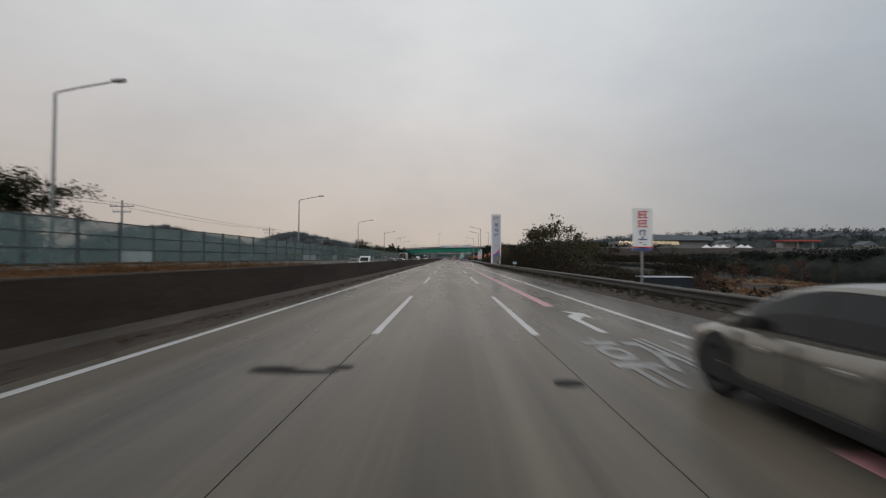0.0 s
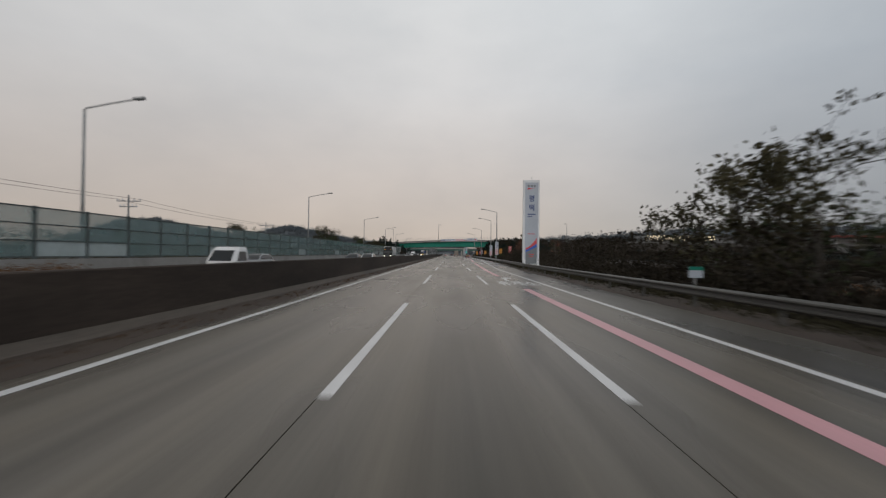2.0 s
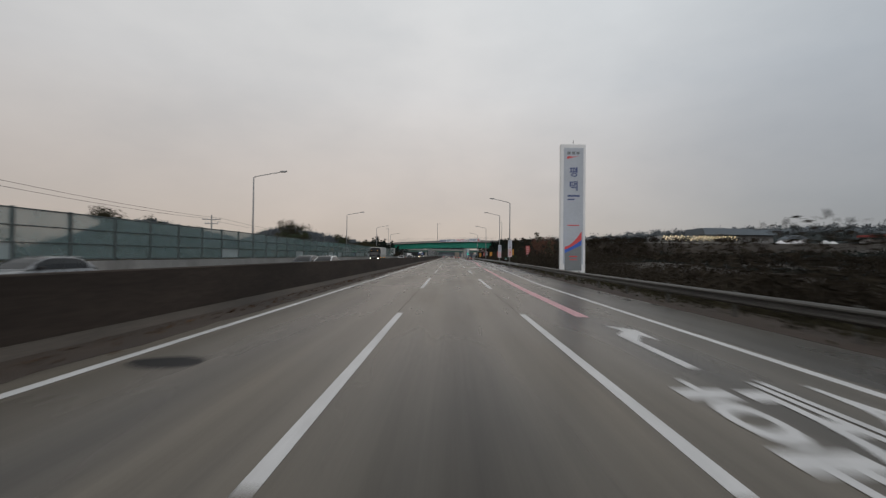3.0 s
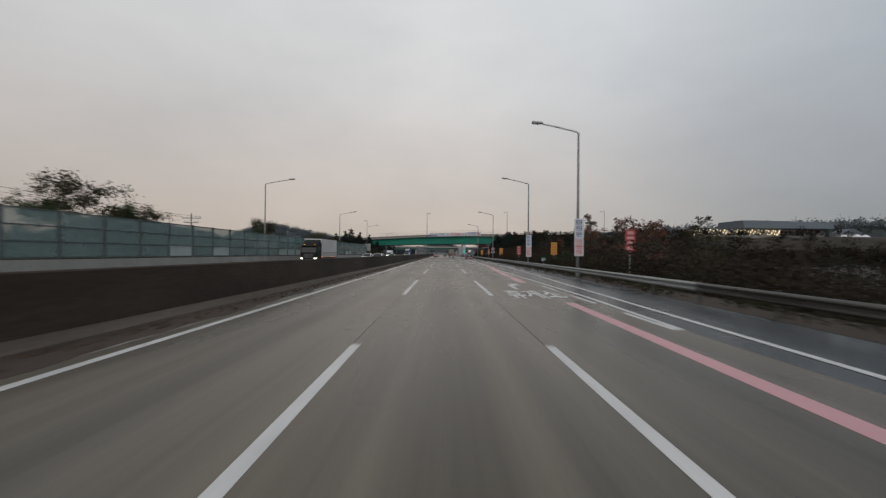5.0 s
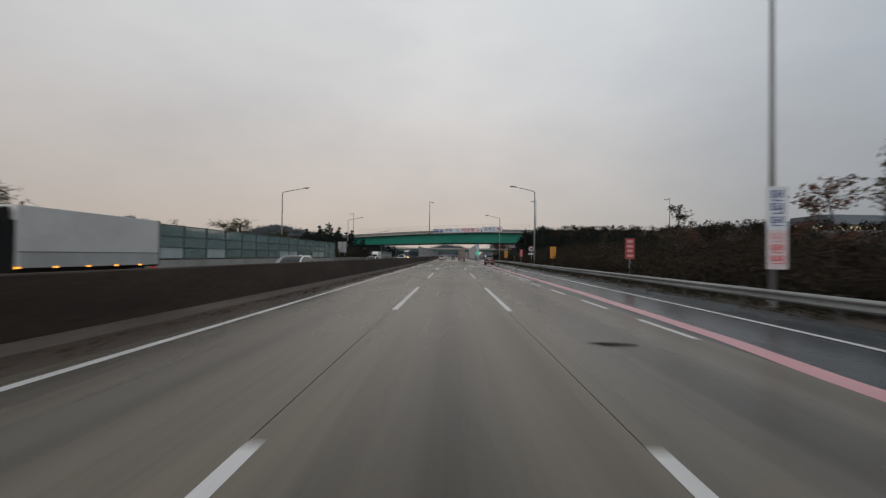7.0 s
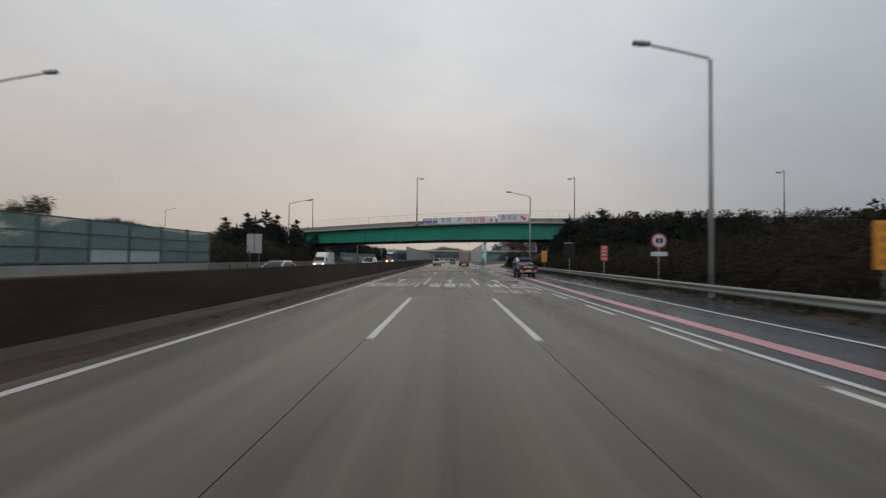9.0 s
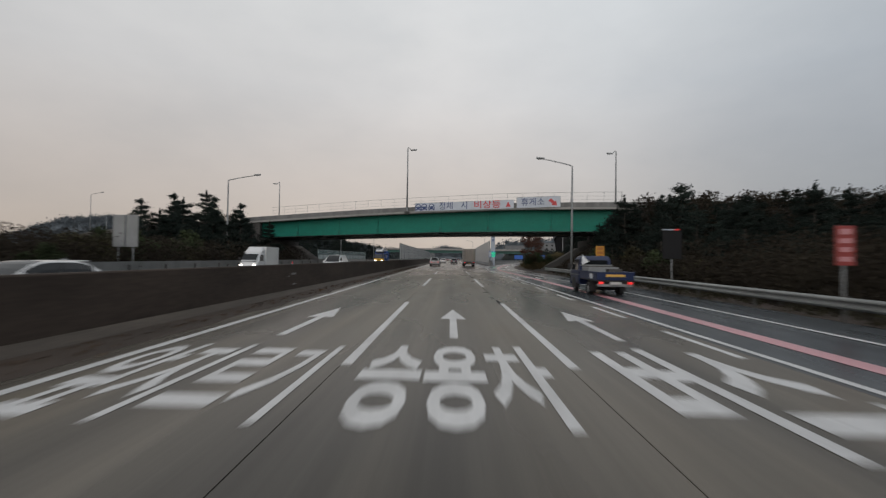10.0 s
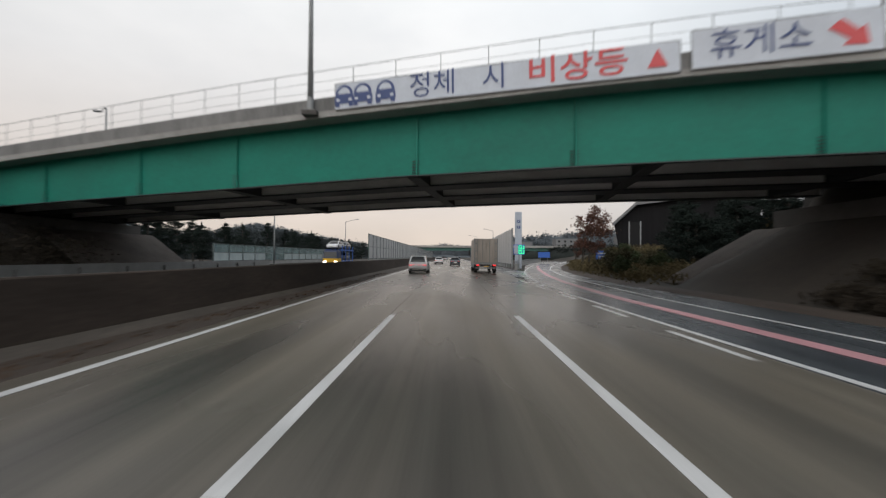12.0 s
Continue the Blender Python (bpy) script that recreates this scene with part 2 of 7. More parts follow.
M["pine"] = material("dark pine needles", (0.019, 0.027, 0.023), 0.85, vary=0.45, scale=0.8, per_piece=0.25, spec=0.1)
M["pale_grass"] = material("straw-coloured tall grass", (0.105, 0.085, 0.045), 0.95, vary=0.4, scale=0.5, spec=0.1)
M["litter"] = material("wet brown leaf litter", (0.075, 0.045, 0.026), 0.8, vary=0.5, scale=3.0, spec=0.2)
M["bark"] = material("grey-brown bark", (0.050, 0.043, 0.036), 0.95, vary=0.3, scale=3, bump=0.4)
# Haze is painted into both woodland colours: paler and bluer than real leaves.
M["far_wood"] = material("far woodland with painted haze", (0.108, 0.124, 0.138), 0.95, vary=0.3, scale=0.05, spots=0.2, spec=0.1)
M["far_wood_b"] = material("nearer woodland with painted haze", (0.046, 0.055, 0.057), 0.95, vary=0.35, scale=0.08, spots=0.2, spec=0.1)
# Hedge green is cooled in its base colour for distance haze too.
M["hedge"] = material("dull hedge leaves", (0.023, 0.028, 0.026), 0.9, vary=0.45, scale=0.3, per_piece=0.2, spec=0.1)
M["field"] = material("dry stubble field", (0.098, 0.064, 0.034), 0.95, vary=0.4, scale=0.15, stretch=(0.4, 1.5, 1), spots=0.4, bump=0.5, bump_scale=5)
M["rail_steel"] = material("dull wet guard rail steel", (0.075, 0.073, 0.068), 0.5, metal=0.35, vary=0.3, scale=0.8, stretch=(1, 0.3, 1), spots=0.45)
M["rail_pale"] = material("weathered galvanised rail steel", (0.25, 0.26, 0.255), 0.6, metal=0.2, vary=0.2, scale=0.9, stretch=(1, 0.3, 1), spots=0.35)
M["weeds"] = material("damp olive roadside weeds", (0.040, 0.037, 0.022), 0.95, vary=0.4, scale=0.7, spec=0.1)
M["rail_post"] = material("dark stained rail post", (0.075, 0.074, 0.070), 0.7, metal=0.2, vary=0.3, scale=1.2, spots=0.4)
M["sign_white"] = material("white sign sheeting", (0.62, 0.64, 0.66), 0.45, vary=0.06, scale=0.6, spots=0.12)
M["sign_grey"] = material("pale blue-grey panel", (0.36, 0.40, 0.46), 0.45, vary=0.08, scale=0.5, spots=0.1)
M["sign_slate"] = material("slate grey sign sheeting", (0.15, 0.17, 0.185), 0.5, vary=0.08, spots=0.1)
M["blue_emblem"] = material("strong blue sheeting", (0.03, 0.10, 0.42), 0.5, vary=0.1)
M["banner"] = material("rain-greyed banner cloth", (0.50, 0.54, 0.60), 0.6, vary=0.08, scale=0.6, spots=0.15)
M["banner_pink"] = material("rain-greyed pinkish banner cloth", (0.50, 0.45, 0.48), 0.6, vary=0.08, scale=0.6, spots=0.15)
M["blue_ink"] = material("dark blue lettering", (0.035, 0.06, 0.17), 0.5, vary=0.1)
M["red_ink"] = material("red lettering", (0.52, 0.055, 0.06), 0.5, vary=0.1)
M["pale_red_ink"] = material("faded red lettering", (0.50, 0.24, 0.25), 0.5, vary=0.1)
M["red_sign"] = material("red sign sheeting", (0.27, 0.045, 0.04), 0.5, vary=0.1, spots=0.15)
M["yellow_sign"] = material("amber sign sheeting", (0.48, 0.22, 0.02), 0.5, vary=0.1, spots=0.15)
M["amber_mark"] = material("dark amber marks", (0.34, 0.13, 0.02), 0.5, vary=0.1)
M["blue_sign"] = material("blue sign sheeting", (0.03, 0.11, 0.42), 0.45, vary=0.1)
M["black"] = material("black paint", (0.012, 0.012, 0.013), 0.7, vary=0.2, spec=0.2)
M["rubber"] = material("tyre rubber", (0.016, 0.016, 0.017), 0.8, vary=0.25, scale=5)
M["alloy"] = material("alloy rim", (0.42, 0.43, 0.44), 0.35, metal=0.9, vary=0.1, scale=4)
M["dark_alloy"] = material("dark alloy rim", (0.07, 0.07, 0.072), 0.4, metal=0.8, vary=0.1, scale=4)
M["car_glass"] = material("tinted car glass", (0.012, 0.014, 0.016), 0.08, vary=0.1, rough_vary=0.03, spec=0.3)
M["trim"] = material("black plastic trim", (0.02, 0.02, 0.021), 0.65, vary=0.2, scale=3)
M["chrome"] = material("chrome", (0.6, 0.6, 0.6), 0.15, metal=1.0, vary=0.05)
M["paint_car_white"] = material("white car paint", (0.60, 0.61, 0.62), 0.3, vary=0.04, coat=0.6, spots=0.06, rough_vary=0.05)
M["paint_car_silver"] = material("grey-silver car paint", (0.25, 0.243, 0.22), 0.26, metal=0.7, vary=0.05, coat=0.6, spots=0.08, rough_vary=0.06)
M["paint_car_dark"] = material("dark slate car paint", (0.03, 0.04, 0.055), 0.3, metal=0.3, vary=0.08, coat=0.6, rough_vary=0.05)
M["paint_truck_blue"] = material("dark blue truck paint", (0.008, 0.018, 0.062), 0.4, vary=0.1, coat=0.2, spec=0.35, spots=0.1)
M["paint_grey"] = material("grey car paint", (0.20, 0.21, 0.22), 0.3, metal=0.4, vary=0.05, coat=0.5)
M["box_white"] = material("white cargo box panel", (0.58, 0.58, 0.57), 0.5, vary=0.06, scale=0.7, spots=0.2)
M["box_pale"] = material("grey lower cargo panel", (0.40, 0.41, 0.41), 0.5, vary=0.08, scale=0.7, spots=0.2)
M["box_beige"] = material("rusty beige cargo doors", (0.33, 0.29, 0.25), 0.55, vary=0.14, scale=1.2, stretch=(3, 1, 0.4), spots=0.35)
M["yellow_paint"] = material("yellow cab paint", (0.62, 0.36, 0.03), 0.4, vary=0.08, coat=0.4)
M["plate"] = material("number plate sheeting", (0.5, 0.5, 0.48), 0.5, vary=0.05)
M["plate_yellow"] = material("yellow plate sheeting", (0.60, 0.36, 0.08), 0.5, vary=0.05)
M["tail_red"] = material("lit red tail lamp", (0.4, 0.01, 0.01), 0.3, glow=(1.0, 0.05, 0.05, 0.9))
M["tail_dim"] = material("red tail lamp", (0.35, 0.02, 0.02), 0.3, glow=(1.0, 0.06, 0.05, 0.25))
M["head_lit"] = material("lit headlamp", (0.8, 0.8, 0.75), 0.2, glow=(1.0, 0.93, 0.8, 3.5))
M["marker_amber"] = material("lit amber marker", (0.5, 0.2, 0.02), 0.3, glow=(1.0, 0.4, 0.05, 2.5))
M["green_led"] = material("lit green display", (0.02, 0.2, 0.08), 0.4, glow=(0.05, 0.9, 0.35, 0.9))
M["lamp_warm"] = material("warm window lights", (0.5, 0.4, 0.2), 0.4, glow=(1.0, 0.8, 0.5, 1.6))
M["roof_far"] = material("far blue-grey roof", (0.085, 0.105, 0.125), 0.7, vary=0.1, scale=0.1)
M["wall_far"] = material("far grey wall", (0.16, 0.165, 0.17), 0.8, vary=0.12, scale=0.2)
M["wall_pale"] = material("far pale wall", (0.34, 0.34, 0.34), 0.8, vary=0.1, scale=0.2)
M["tent"] = material("white tent cloth", (0.66, 0.67, 0.69), 0.7, vary=0.06)
M["red_roof"] = material("red canopy", (0.28, 0.05, 0.045), 0.6, vary=0.1)
M["barn"] = material("dark barn cladding", (0.012, 0.012, 0.013), 0.8, vary=0.25, scale=0.8, stretch=(4, 4, 0.2), spec=0.1)
M["box_green"] = material("dark navy box steel", (0.014, 0.019, 0.026), 0.7, vary=0.15, spec=0.2)


# ---- building helpers ----
def part(name, bm, mat, parent=None, label="", smooth=False):
    me = bpy.data.meshes.new(name)
    bmesh.ops.recalc_face_normals(bm, faces=bm.faces[:])
    bm.to_mesh(me)
    bm.free()
    me.materials.append(M[mat])
    if smooth:
        me.shade_smooth()
    ob = new(name, me)
    ob.parent = parent
    if label:
        tagged(ob, label)
    return ob


def thing(name, at, label, category, group="", kind="", turn=0.0):
    ob = new(name)
    ob.empty_display_size = 0.3
    ob.matrix_basis = pose(*at, 0, 0, turn)
    return tagged(ob, label, category, group, kind)


def box(bm, x0, x1, y0, y1, z0, z1, bevel=0.0):
    r = bmesh.ops.create_cube(bm, size=1.0, matrix=Matrix.LocRotScale(((x0 + x1) / 2, (y0 + y1) / 2, (z0 + z1) / 2), None, (x1 - x0, y1 - y0, z1 - z0)))
    if bevel:
        edges = list({e for v in r["verts"] for e in v.link_edges})
        bmesh.ops.bevel(bm, geom=edges, offset=bevel, segments=2, affect="EDGES", profile=0.6)
    return bm


def boxed(*args, **kw):
    return box(bmesh.new(), *args, **kw)


def rod(bm, a, b, r0, r1=None, n=10):
    a, b = Vector(a), Vector(b)
    d = b - a
    m = Matrix.Translation((a + b) / 2) @ d.to_track_quat("Z", "Y").to_matrix().to_4x4()
    bmesh.ops.create_cone(bm, cap_ends=True, segments=n, radius1=r0, radius2=r0 if r1 is None else r1, depth=d.length, matrix=m)
    return bm


def loft(bm, rings, cap=True, closed=True):
    rows = [[bm.verts.new(p) for p in ring] for ring in rings]
    n = len(rows[0])
    for a, b in zip(rows, rows[1:]):
        for i in range(n if closed else n - 1):
            j = (i + 1) % n
            bm.faces.new((a[i], a[j], b[j], b[i]))
    if cap and closed:
        bm.faces.new(rows[0][::-1])
        bm.faces.new(rows[-1])
    return bm


def slab(bm, corners, thick):
    """A thin plate with four or more corners, its front where they lie and its back thick behind."""
    c = [Vector(p) for p in corners]
    nrm = (c[1] - c[0]).cross(c[-1] - c[0]).normalized()
    return loft(bm, [[p - nrm * thick for p in c], c])


def strip(points, z, thick=0.004):
    """A painted band on the road: left and right edge points, row by row."""
    bm = bmesh.new()
    rings = []
    for (xl, xr, y) in points:
        rings.append([(xl, y, z - thick), (xl, y, z), (xr, y, z), (xr, y, z - thick)])
    return loft(bm, rings)


def letters(text, size, mat, parent, m, depth=0.01, name="lettering", stretch=(1, 1), bold=0.0):
    c = bpy.data.curves.new(name, "FONT")
    c.body, c.size, c.extrude, c.align_x, c.align_y = text, size, depth, "CENTER", "CENTER"
    c.resolution_u = 3
    c.offset = bold
    holder = bpy.data.objects.new(name, c)
    scene.collection.objects.link(holder)
    me = bpy.data.meshes.new_from_object(holder)
    bpy.data.objects.remove(holder)
    me.transform(Matrix.Diagonal((stretch[0], stretch[1], 1, 1)))
    me.materials.clear()
    me.materials.append(M[mat])
    ob = new(name, me)
    ob.parent = parent
    ob.matrix_basis = m
    return ob


def between(rows, y):
    """Linear steps through rows of (y, value)."""
    if y <= rows[0][0]:
        return rows[0][1]
    for (a, u), (b, v) in zip(rows, rows[1:]):
        if y <= b:
            return u + (v - u) * (y - a) / (b - a)
    return rows[-1][1]


def smooth(a, b, x):
    k = min(1, max(0, (x - a) / (b - a)))
    return k * k * (3 - 2 * k)


# ---- plan of the road ----
Y0, Y1 = -60.0, 900.0
OPP = 0.02

EDGE_LINE = [(85, 5.2), (128, 7.0), (145, 7.8), (158, 8.35), (205, 8.8), (235, 9.3), (253, 9.1), (265, 8.8), (275, 8.7), (284, 9.2), (296, 10.1), (304, 11.2), (317, 13.3), (339, 18.4), (376, 28.9), (430, 45)]
PAVED = [(60, 7.5), (82, 7.5), (126, 9.5), (147, 10.4), (160, 10.75), (205, 11.2), (240, 11.9), (261, 11.5), (270, 11.0), (288, 11.1), (296, 11.9), (304, 12.8), (317, 15.0), (339, 20.2), (376, 31.0), (430, 48)]
RAIL = [(60, 7.95), (85, 8.0), (130, 9.6), (148, 9.98), (160, 10.2), (215, 10.9), (240, 11.55), (267, 11.3)]
PINK = [(80, 3.53), (118, 4.38), (141, 5.1), (152, 5.5), (156, 5.9), (168, 6.28), (212, 6.68), (234, 7.2), (262, 7.2), (276, 7.05), (288, 7.8), (299, 9.1), (317, 11.9), (334, 14.9), (364, 21.4)]
BAND = [(118, 0.175), (141, 0.22), (212, 0.235)]
INNER = [(290, 5.435), (300, 7.0), (320, 10.4), (344, 14.5), (377, 21.5), (430, 36)]
BRIDGE_SLOPE = -0.2705
LOW = [(-40, 4.3), (-31, 4.6), (-21, 4.9), (-11, 5.16), (-2.6, 5.37), (5, 5.44), (10, 5.45), (20, 5.42)]
HIGH = [(-40, 6.5), (-31, 6.98), (-24, 7.32), (-17, 7.64), (-11, 7.9), (-5, 8.08), (0, 8.2), (5, 8.32), (10, 8.36), (14, 8.31), (21, 8.2), (40, 7.9), (120, 7.6)]


def bridge_front(x):
    return 275.7 + BRIDGE_SLOPE * x


def bridge_low(x):
    return between(LOW, x)


def bridge_high(x):
    return between(HIGH, x)


def opposite_height(y):
    """The opposite carriageway lies a little lower, with a slight sag."""
    return OPP - 0.03 * smooth(165, 228, y)


def ground_height(x, y):
    rim = between(PAVED, y) + 1.6
    z = -0.10
    if x > rim:
        fall = smooth(0, 9, x - rim)
        deep = -4.2 * (1 - smooth(95, 165, y)) + 0.3 * smooth(120, 170, y) + 2.4 * smooth(304, 326, y)
        z += fall * deep
        z += 7.5 * smooth(95, 190, x)
    if x < -23.5:
        z += 0.5 * smooth(0, 8, -23.5 - x) + 2.5 * smooth(40, 140, -x)
    z += (0.5 * noise.noise((x * 0.06, y * 0.06, 3)) + 0.25 * noise.noise((x * 0.2, y * 0.2, 8))) * smooth(rim + 1, rim + 8, x)
    # the banks that carry the road over the bridge
    v = y - (bridge_front(x) + 7.0)
    v = -v if v < 0 else v * 1.35
    top = 0.0
    if x > 11.5:
        top = 4.0 * min(1, max(0, (x - 14.2) / 6.4)) + 4.2 * smooth(21.2, 22.6, x)
    elif x < -24:
        top = 4.2 * min(1, max(0, (-26.5 - x) / 6.3)) + 3.0 * smooth(33.5, 34.5, -x)
        top *= 1 - 0.6 * smooth(42, 95, -x)
    if top > 0:
        z = max(z, top - max(0, v - 9.0) / 1.5)
    return z


def stepped(a, b, step, growth=1.0, limit=1e9):
    out = [a]
    while out[-1] < b:
        out.append(min(b, out[-1] + step))
        step = min(limit, step * growth)
    return out


xs = [-x for x in stepped(23.0, 3000, 1.5, 1.14)][::-1] + [-7.2] + stepped(6.0, 40, 1.0) + stepped(42, 3000, 2.0, 1.12)
ys = [-y for y in stepped(62, 2500, 6, 1.3)][::-1] + stepped(-58, 250, 4.0) + stepped(252, 300, 1.0) + stepped(303, 4000, 4, 1.12)
bm = bmesh.new()
grid = [[bm.verts.new((x, y, ground_height(x, y))) for x in xs] for y in ys]
for ra, rb in zip(grid, grid[1:]):
    for i in range(len(xs) - 1):
        bm.faces.new((ra[i], ra[i + 1], rb[i + 1], rb[i]))
ground = tagged(part("ground", bm, "earth", smooth=True), "dry brown autumn ground falling away beside the motorway", "ground", kind="structure")

# ---- the carriageway ----
road = thing("road", (0, 0, 0), "wet grey concrete motorway with three marked lanes", "road", kind="structure")
bm = boxed(-7.1, 5.5, Y0, Y1, -0.30, -0.03)
part("road_base", bm, "joint", road)
for x0, x1 in ((-5.4, -1.807), (-1.793, 1.793), (1.807, 5.42)):
    bm = bmesh.new()
    loft(bm, [[(x0, y, -0.04), (x0, y, 0), (x1, y, 0), (x1, y, -0.04)] for y in np.arange(Y0, Y1 + 1, 12.0)])
    part("lane_slab", bm, "concrete_road", road)
bm = bmesh.new()
loft(bm, [[(-6.4, y, -0.04), (-6.4, y, 0), (-5.415, y, 0), (-5.415, y, -0.04)] for y in np.arange(Y0, Y1 + 1, 12.0)])
part("inner_margin", bm, "concrete_road", road)

shoulder = thing("shoulder", (0, 0, 0), "dark wet asphalt exit lane and hard shoulder", "road", kind="structure")
for name, mat, y0, y1 in (("old_shoulder", "old_paving", Y0, 100.0), ("asphalt_lane", "asphalt", 100.0, 432.0)):
    bm = bmesh.new()
    loft(bm, [[(between(INNER, y), y, -0.25), (between(INNER, y), y, -0.003), (between(PAVED, y), y, -0.02), (between(PAVED, y) + 0.1, y, -0.25)] for y in np.arange(y0, y1 + 1, 4.0)])
    part(name, bm, mat, shoulder)
bm = bmesh.new()
loft(bm, [[(between(PAVED, y) - 0.15, y, -0.2), (between(PAVED, y) - 0.1 + 0.12 * noise.noise((0, y * 0.7, 0)), y, -0.012), (between(PAVED, y) + 0.7, y, 0.02 + 0.03 * noise.noise((1, y, 0))), (between(PAVED, y) + 2.2, y, -0.06), (between(PAVED, y) + 2.2, y, -0.3)] for y in np.arange(Y0, 432, 1.0)])
part("verge", bm, "grit", shoulder)
# beyond the exit the main road keeps a hard shoulder of its own
bm = boxed(5.435, 8.6, 296, Y1, -0.25, -0.006)
part("far_shoulder", bm, "asphalt", shoulder)

opposite = thing("opposite_road", (0, 0, 0), "wet carriageway of the opposite direction behind the barrier", "road", kind="structure")
steps = [Y0] + [y for y in np.arange(160, 240, 5.0)] + [Y1]
bm = bmesh.new()
loft(bm, [[(-22.3, y, -0.6), (-22.3, y, opposite_height(y)), (-7.6, y, opposite_height(y)), (-7.6, y, -0.6)] for y in steps])
part("paving", bm, "concrete_road", opposite)
for x in (-8.6, -20.6):
    bm = bmesh.new()
    loft(bm, [[(x - 0.08, y, opposite_height(y) + 0.001), (x - 0.08, y, opposite_height(y) + 0.006), (x + 0.08, y, opposite_height(y) + 0.006), (x + 0.08, y, opposite_height(y) + 0.001)] for y in steps])
    part("edge_line", bm, "paint_white", opposite)
for x in (-12.4, -16.4):
    for k in range(30):
        y = -50 + 20 * k
        bm = bmesh.new()
        loft(bm, [[(x - 0.08, q, opposite_height(q) + 0.001), (x - 0.08, q, opposite_height(q) + 0.008), (x + 0.08, q, opposite_height(q) + 0.008), (x + 0.08, q, opposite_height(q) + 0.001)] for q in (y, y + 5, y + 10)])
        part("lane_dash", bm, "paint_white", opposite)

# lane lines: 10 m of paint, 10 m of gap
Z = 0.004
shared = None
for x in (-1.8, 1.8):
    for k in range(-3, 24):
        if k == 14 or k == 15:
            continue
        if shared is None:
            bm = bmesh.new()
            loft(bm, [[(-0.085 + 0.006 * noise.noise((0, j, 1)), j * 0.5, -0.003), (-0.085 + 0.006 * noise.noise((0, j, 1)), j * 0.5, 0), (0.085 + 0.006 * noise.noise((3, j, 1)), j * 0.5, 0), (0.085 + 0.006 * noise.noise((3, j, 1)), j * 0.5, -0.003)] for j in range(21)])
            ob = part("lane_dash", bm, "paint_white", road)
            shared = ob.data
        else:
            ob = new("lane_dash", shared)
            ob.parent = road
        ob.location = (x + 0.08, 20.0 * k, Z)
part("edge_line", strip([(-5.59, -5.41, y) for y in np.arange(Y0, Y1, 20.0)], Z), "paint_white", road)
part("old_edge_line", strip([(-6.0, -5.93, y) for y in np.arange(96, 131, 5.0)], Z), "paint_faded", road)
part("edge_line", strip([(between(EDGE_LINE, y) - 0.09, between(EDGE_LINE, y) + 0.09, y) for y in np.arange(Y0, 430, 4.0)], Z + 0.001), "paint_white", road)
for y0, y1 in ((112, 151), (178, 350)):
    part("exit_line", strip([(x - 0.08, x + 0.08, y) for y in list(np.arange(y0, y1, 4.0)) + [y1] for x in (between([(112, 5.4), (120, 5.72), (144, 5.7), (150, 5.62), (258, 5.65), (268, 5.5), (278, 5.45), (285.5, 5.8), (296, 6.75), (308, 8.35), (329, 12.55), (350, 17.2), (377, 24.0)], y),)], Z + 0.001), "paint_white", road)
for k in range(33):
    y = 112.0 + 5.45 * k
    if 127 < y < 152:
        continue
    x = between([(150, 5.25), (210, 5.14), (265, 5.06), (300, 5.06)], y)
    part("exit_dash", strip([(x - 0.075, x + 0.075, y), (x - 0.075, x + 0.075, y + 2.9)], Z + 0.001), "paint_white", road)
for y0, y1 in ((-55, -6.0), (6.0, 57.0), (69.6, 117.6), (128.5, 345)):
    ys_p = list(np.arange(y0, y1, 3.0)) + [y1]
    part("guide_band", strip([(between(PINK, y) - between(BAND, y), between(PINK, y) + between(BAND, y), y) for y in ys_p], Z), "paint_pink", road)
# chevron hatching where the exit parts from the road
for k in range(9):
    y = 284.0 + 3.2 * k
    xa = between([(284, 5.2), (290, 5.4), (318, 6.9)], y)
    xb = between([(284, 5.6), (290, 6.1), (300, 7.2), (320, 10.6)], y)
    part("hatching", slab(bmesh.new(), [(xa, y, Z), (xb, y - 0.3 - (xb - xa) * 0.7, Z), (xb, y + 0.5 - (xb - xa) * 0.7, Z), (xa, y + 0.8, Z)], 0.003), "paint_white", road)


def road_arrow(x, y, long, turn=0.0):
    """A slim straight-on arrow, drawn out along the lane."""
    bm = bmesh.new()
    head = long * 0.42
    pts = [(-0.09, 0), (0.09, 0), (0.09, long - head), (0.36, long - head - 0.1), (0, long), (-0.36, long - head - 0.1), (-0.09, long - head)]
    slab(bm, [(x + a, y + b, Z + 0.002) for a, b in pts], 0.003)
    part("arrow", bm, "paint_white", road)


def exit_arrow(x, y):
    bm = bmesh.new()
    pts = [(-0.09, 0), (0.09, 0), (0.09, 2.2), (0.42, 2.9), (0.55, 2.3), (0.62, 3.6), (0.05, 4.3), (0.25, 3.5), (-0.09, 2.9)]
    slab(bm, [(x + a, y + b, Z + 0.002) for a, b in pts], 0.003)
    part("arrow", bm, "paint_white", road)


for x in (-3.72, 0.0, 3.55):
    road_arrow(x, 222.5, 5.2)
letters("승용차", 1.0, "paint_white", road, pose(0, 219.17, Z + 0.003), 0.001, stretch=(1.03, 4.4), bold=0.028)
letters("버스", 1.0, "paint_white", road, pose(3.72, 218.85, Z + 0.003), 0.001, stretch=(1.42, 5.0), bold=0.028)
letters("화물차", 1.0, "paint_white", road, pose(3.5, 214.1, Z + 0.003), 0.001, stretch=(0.93, 3.0))
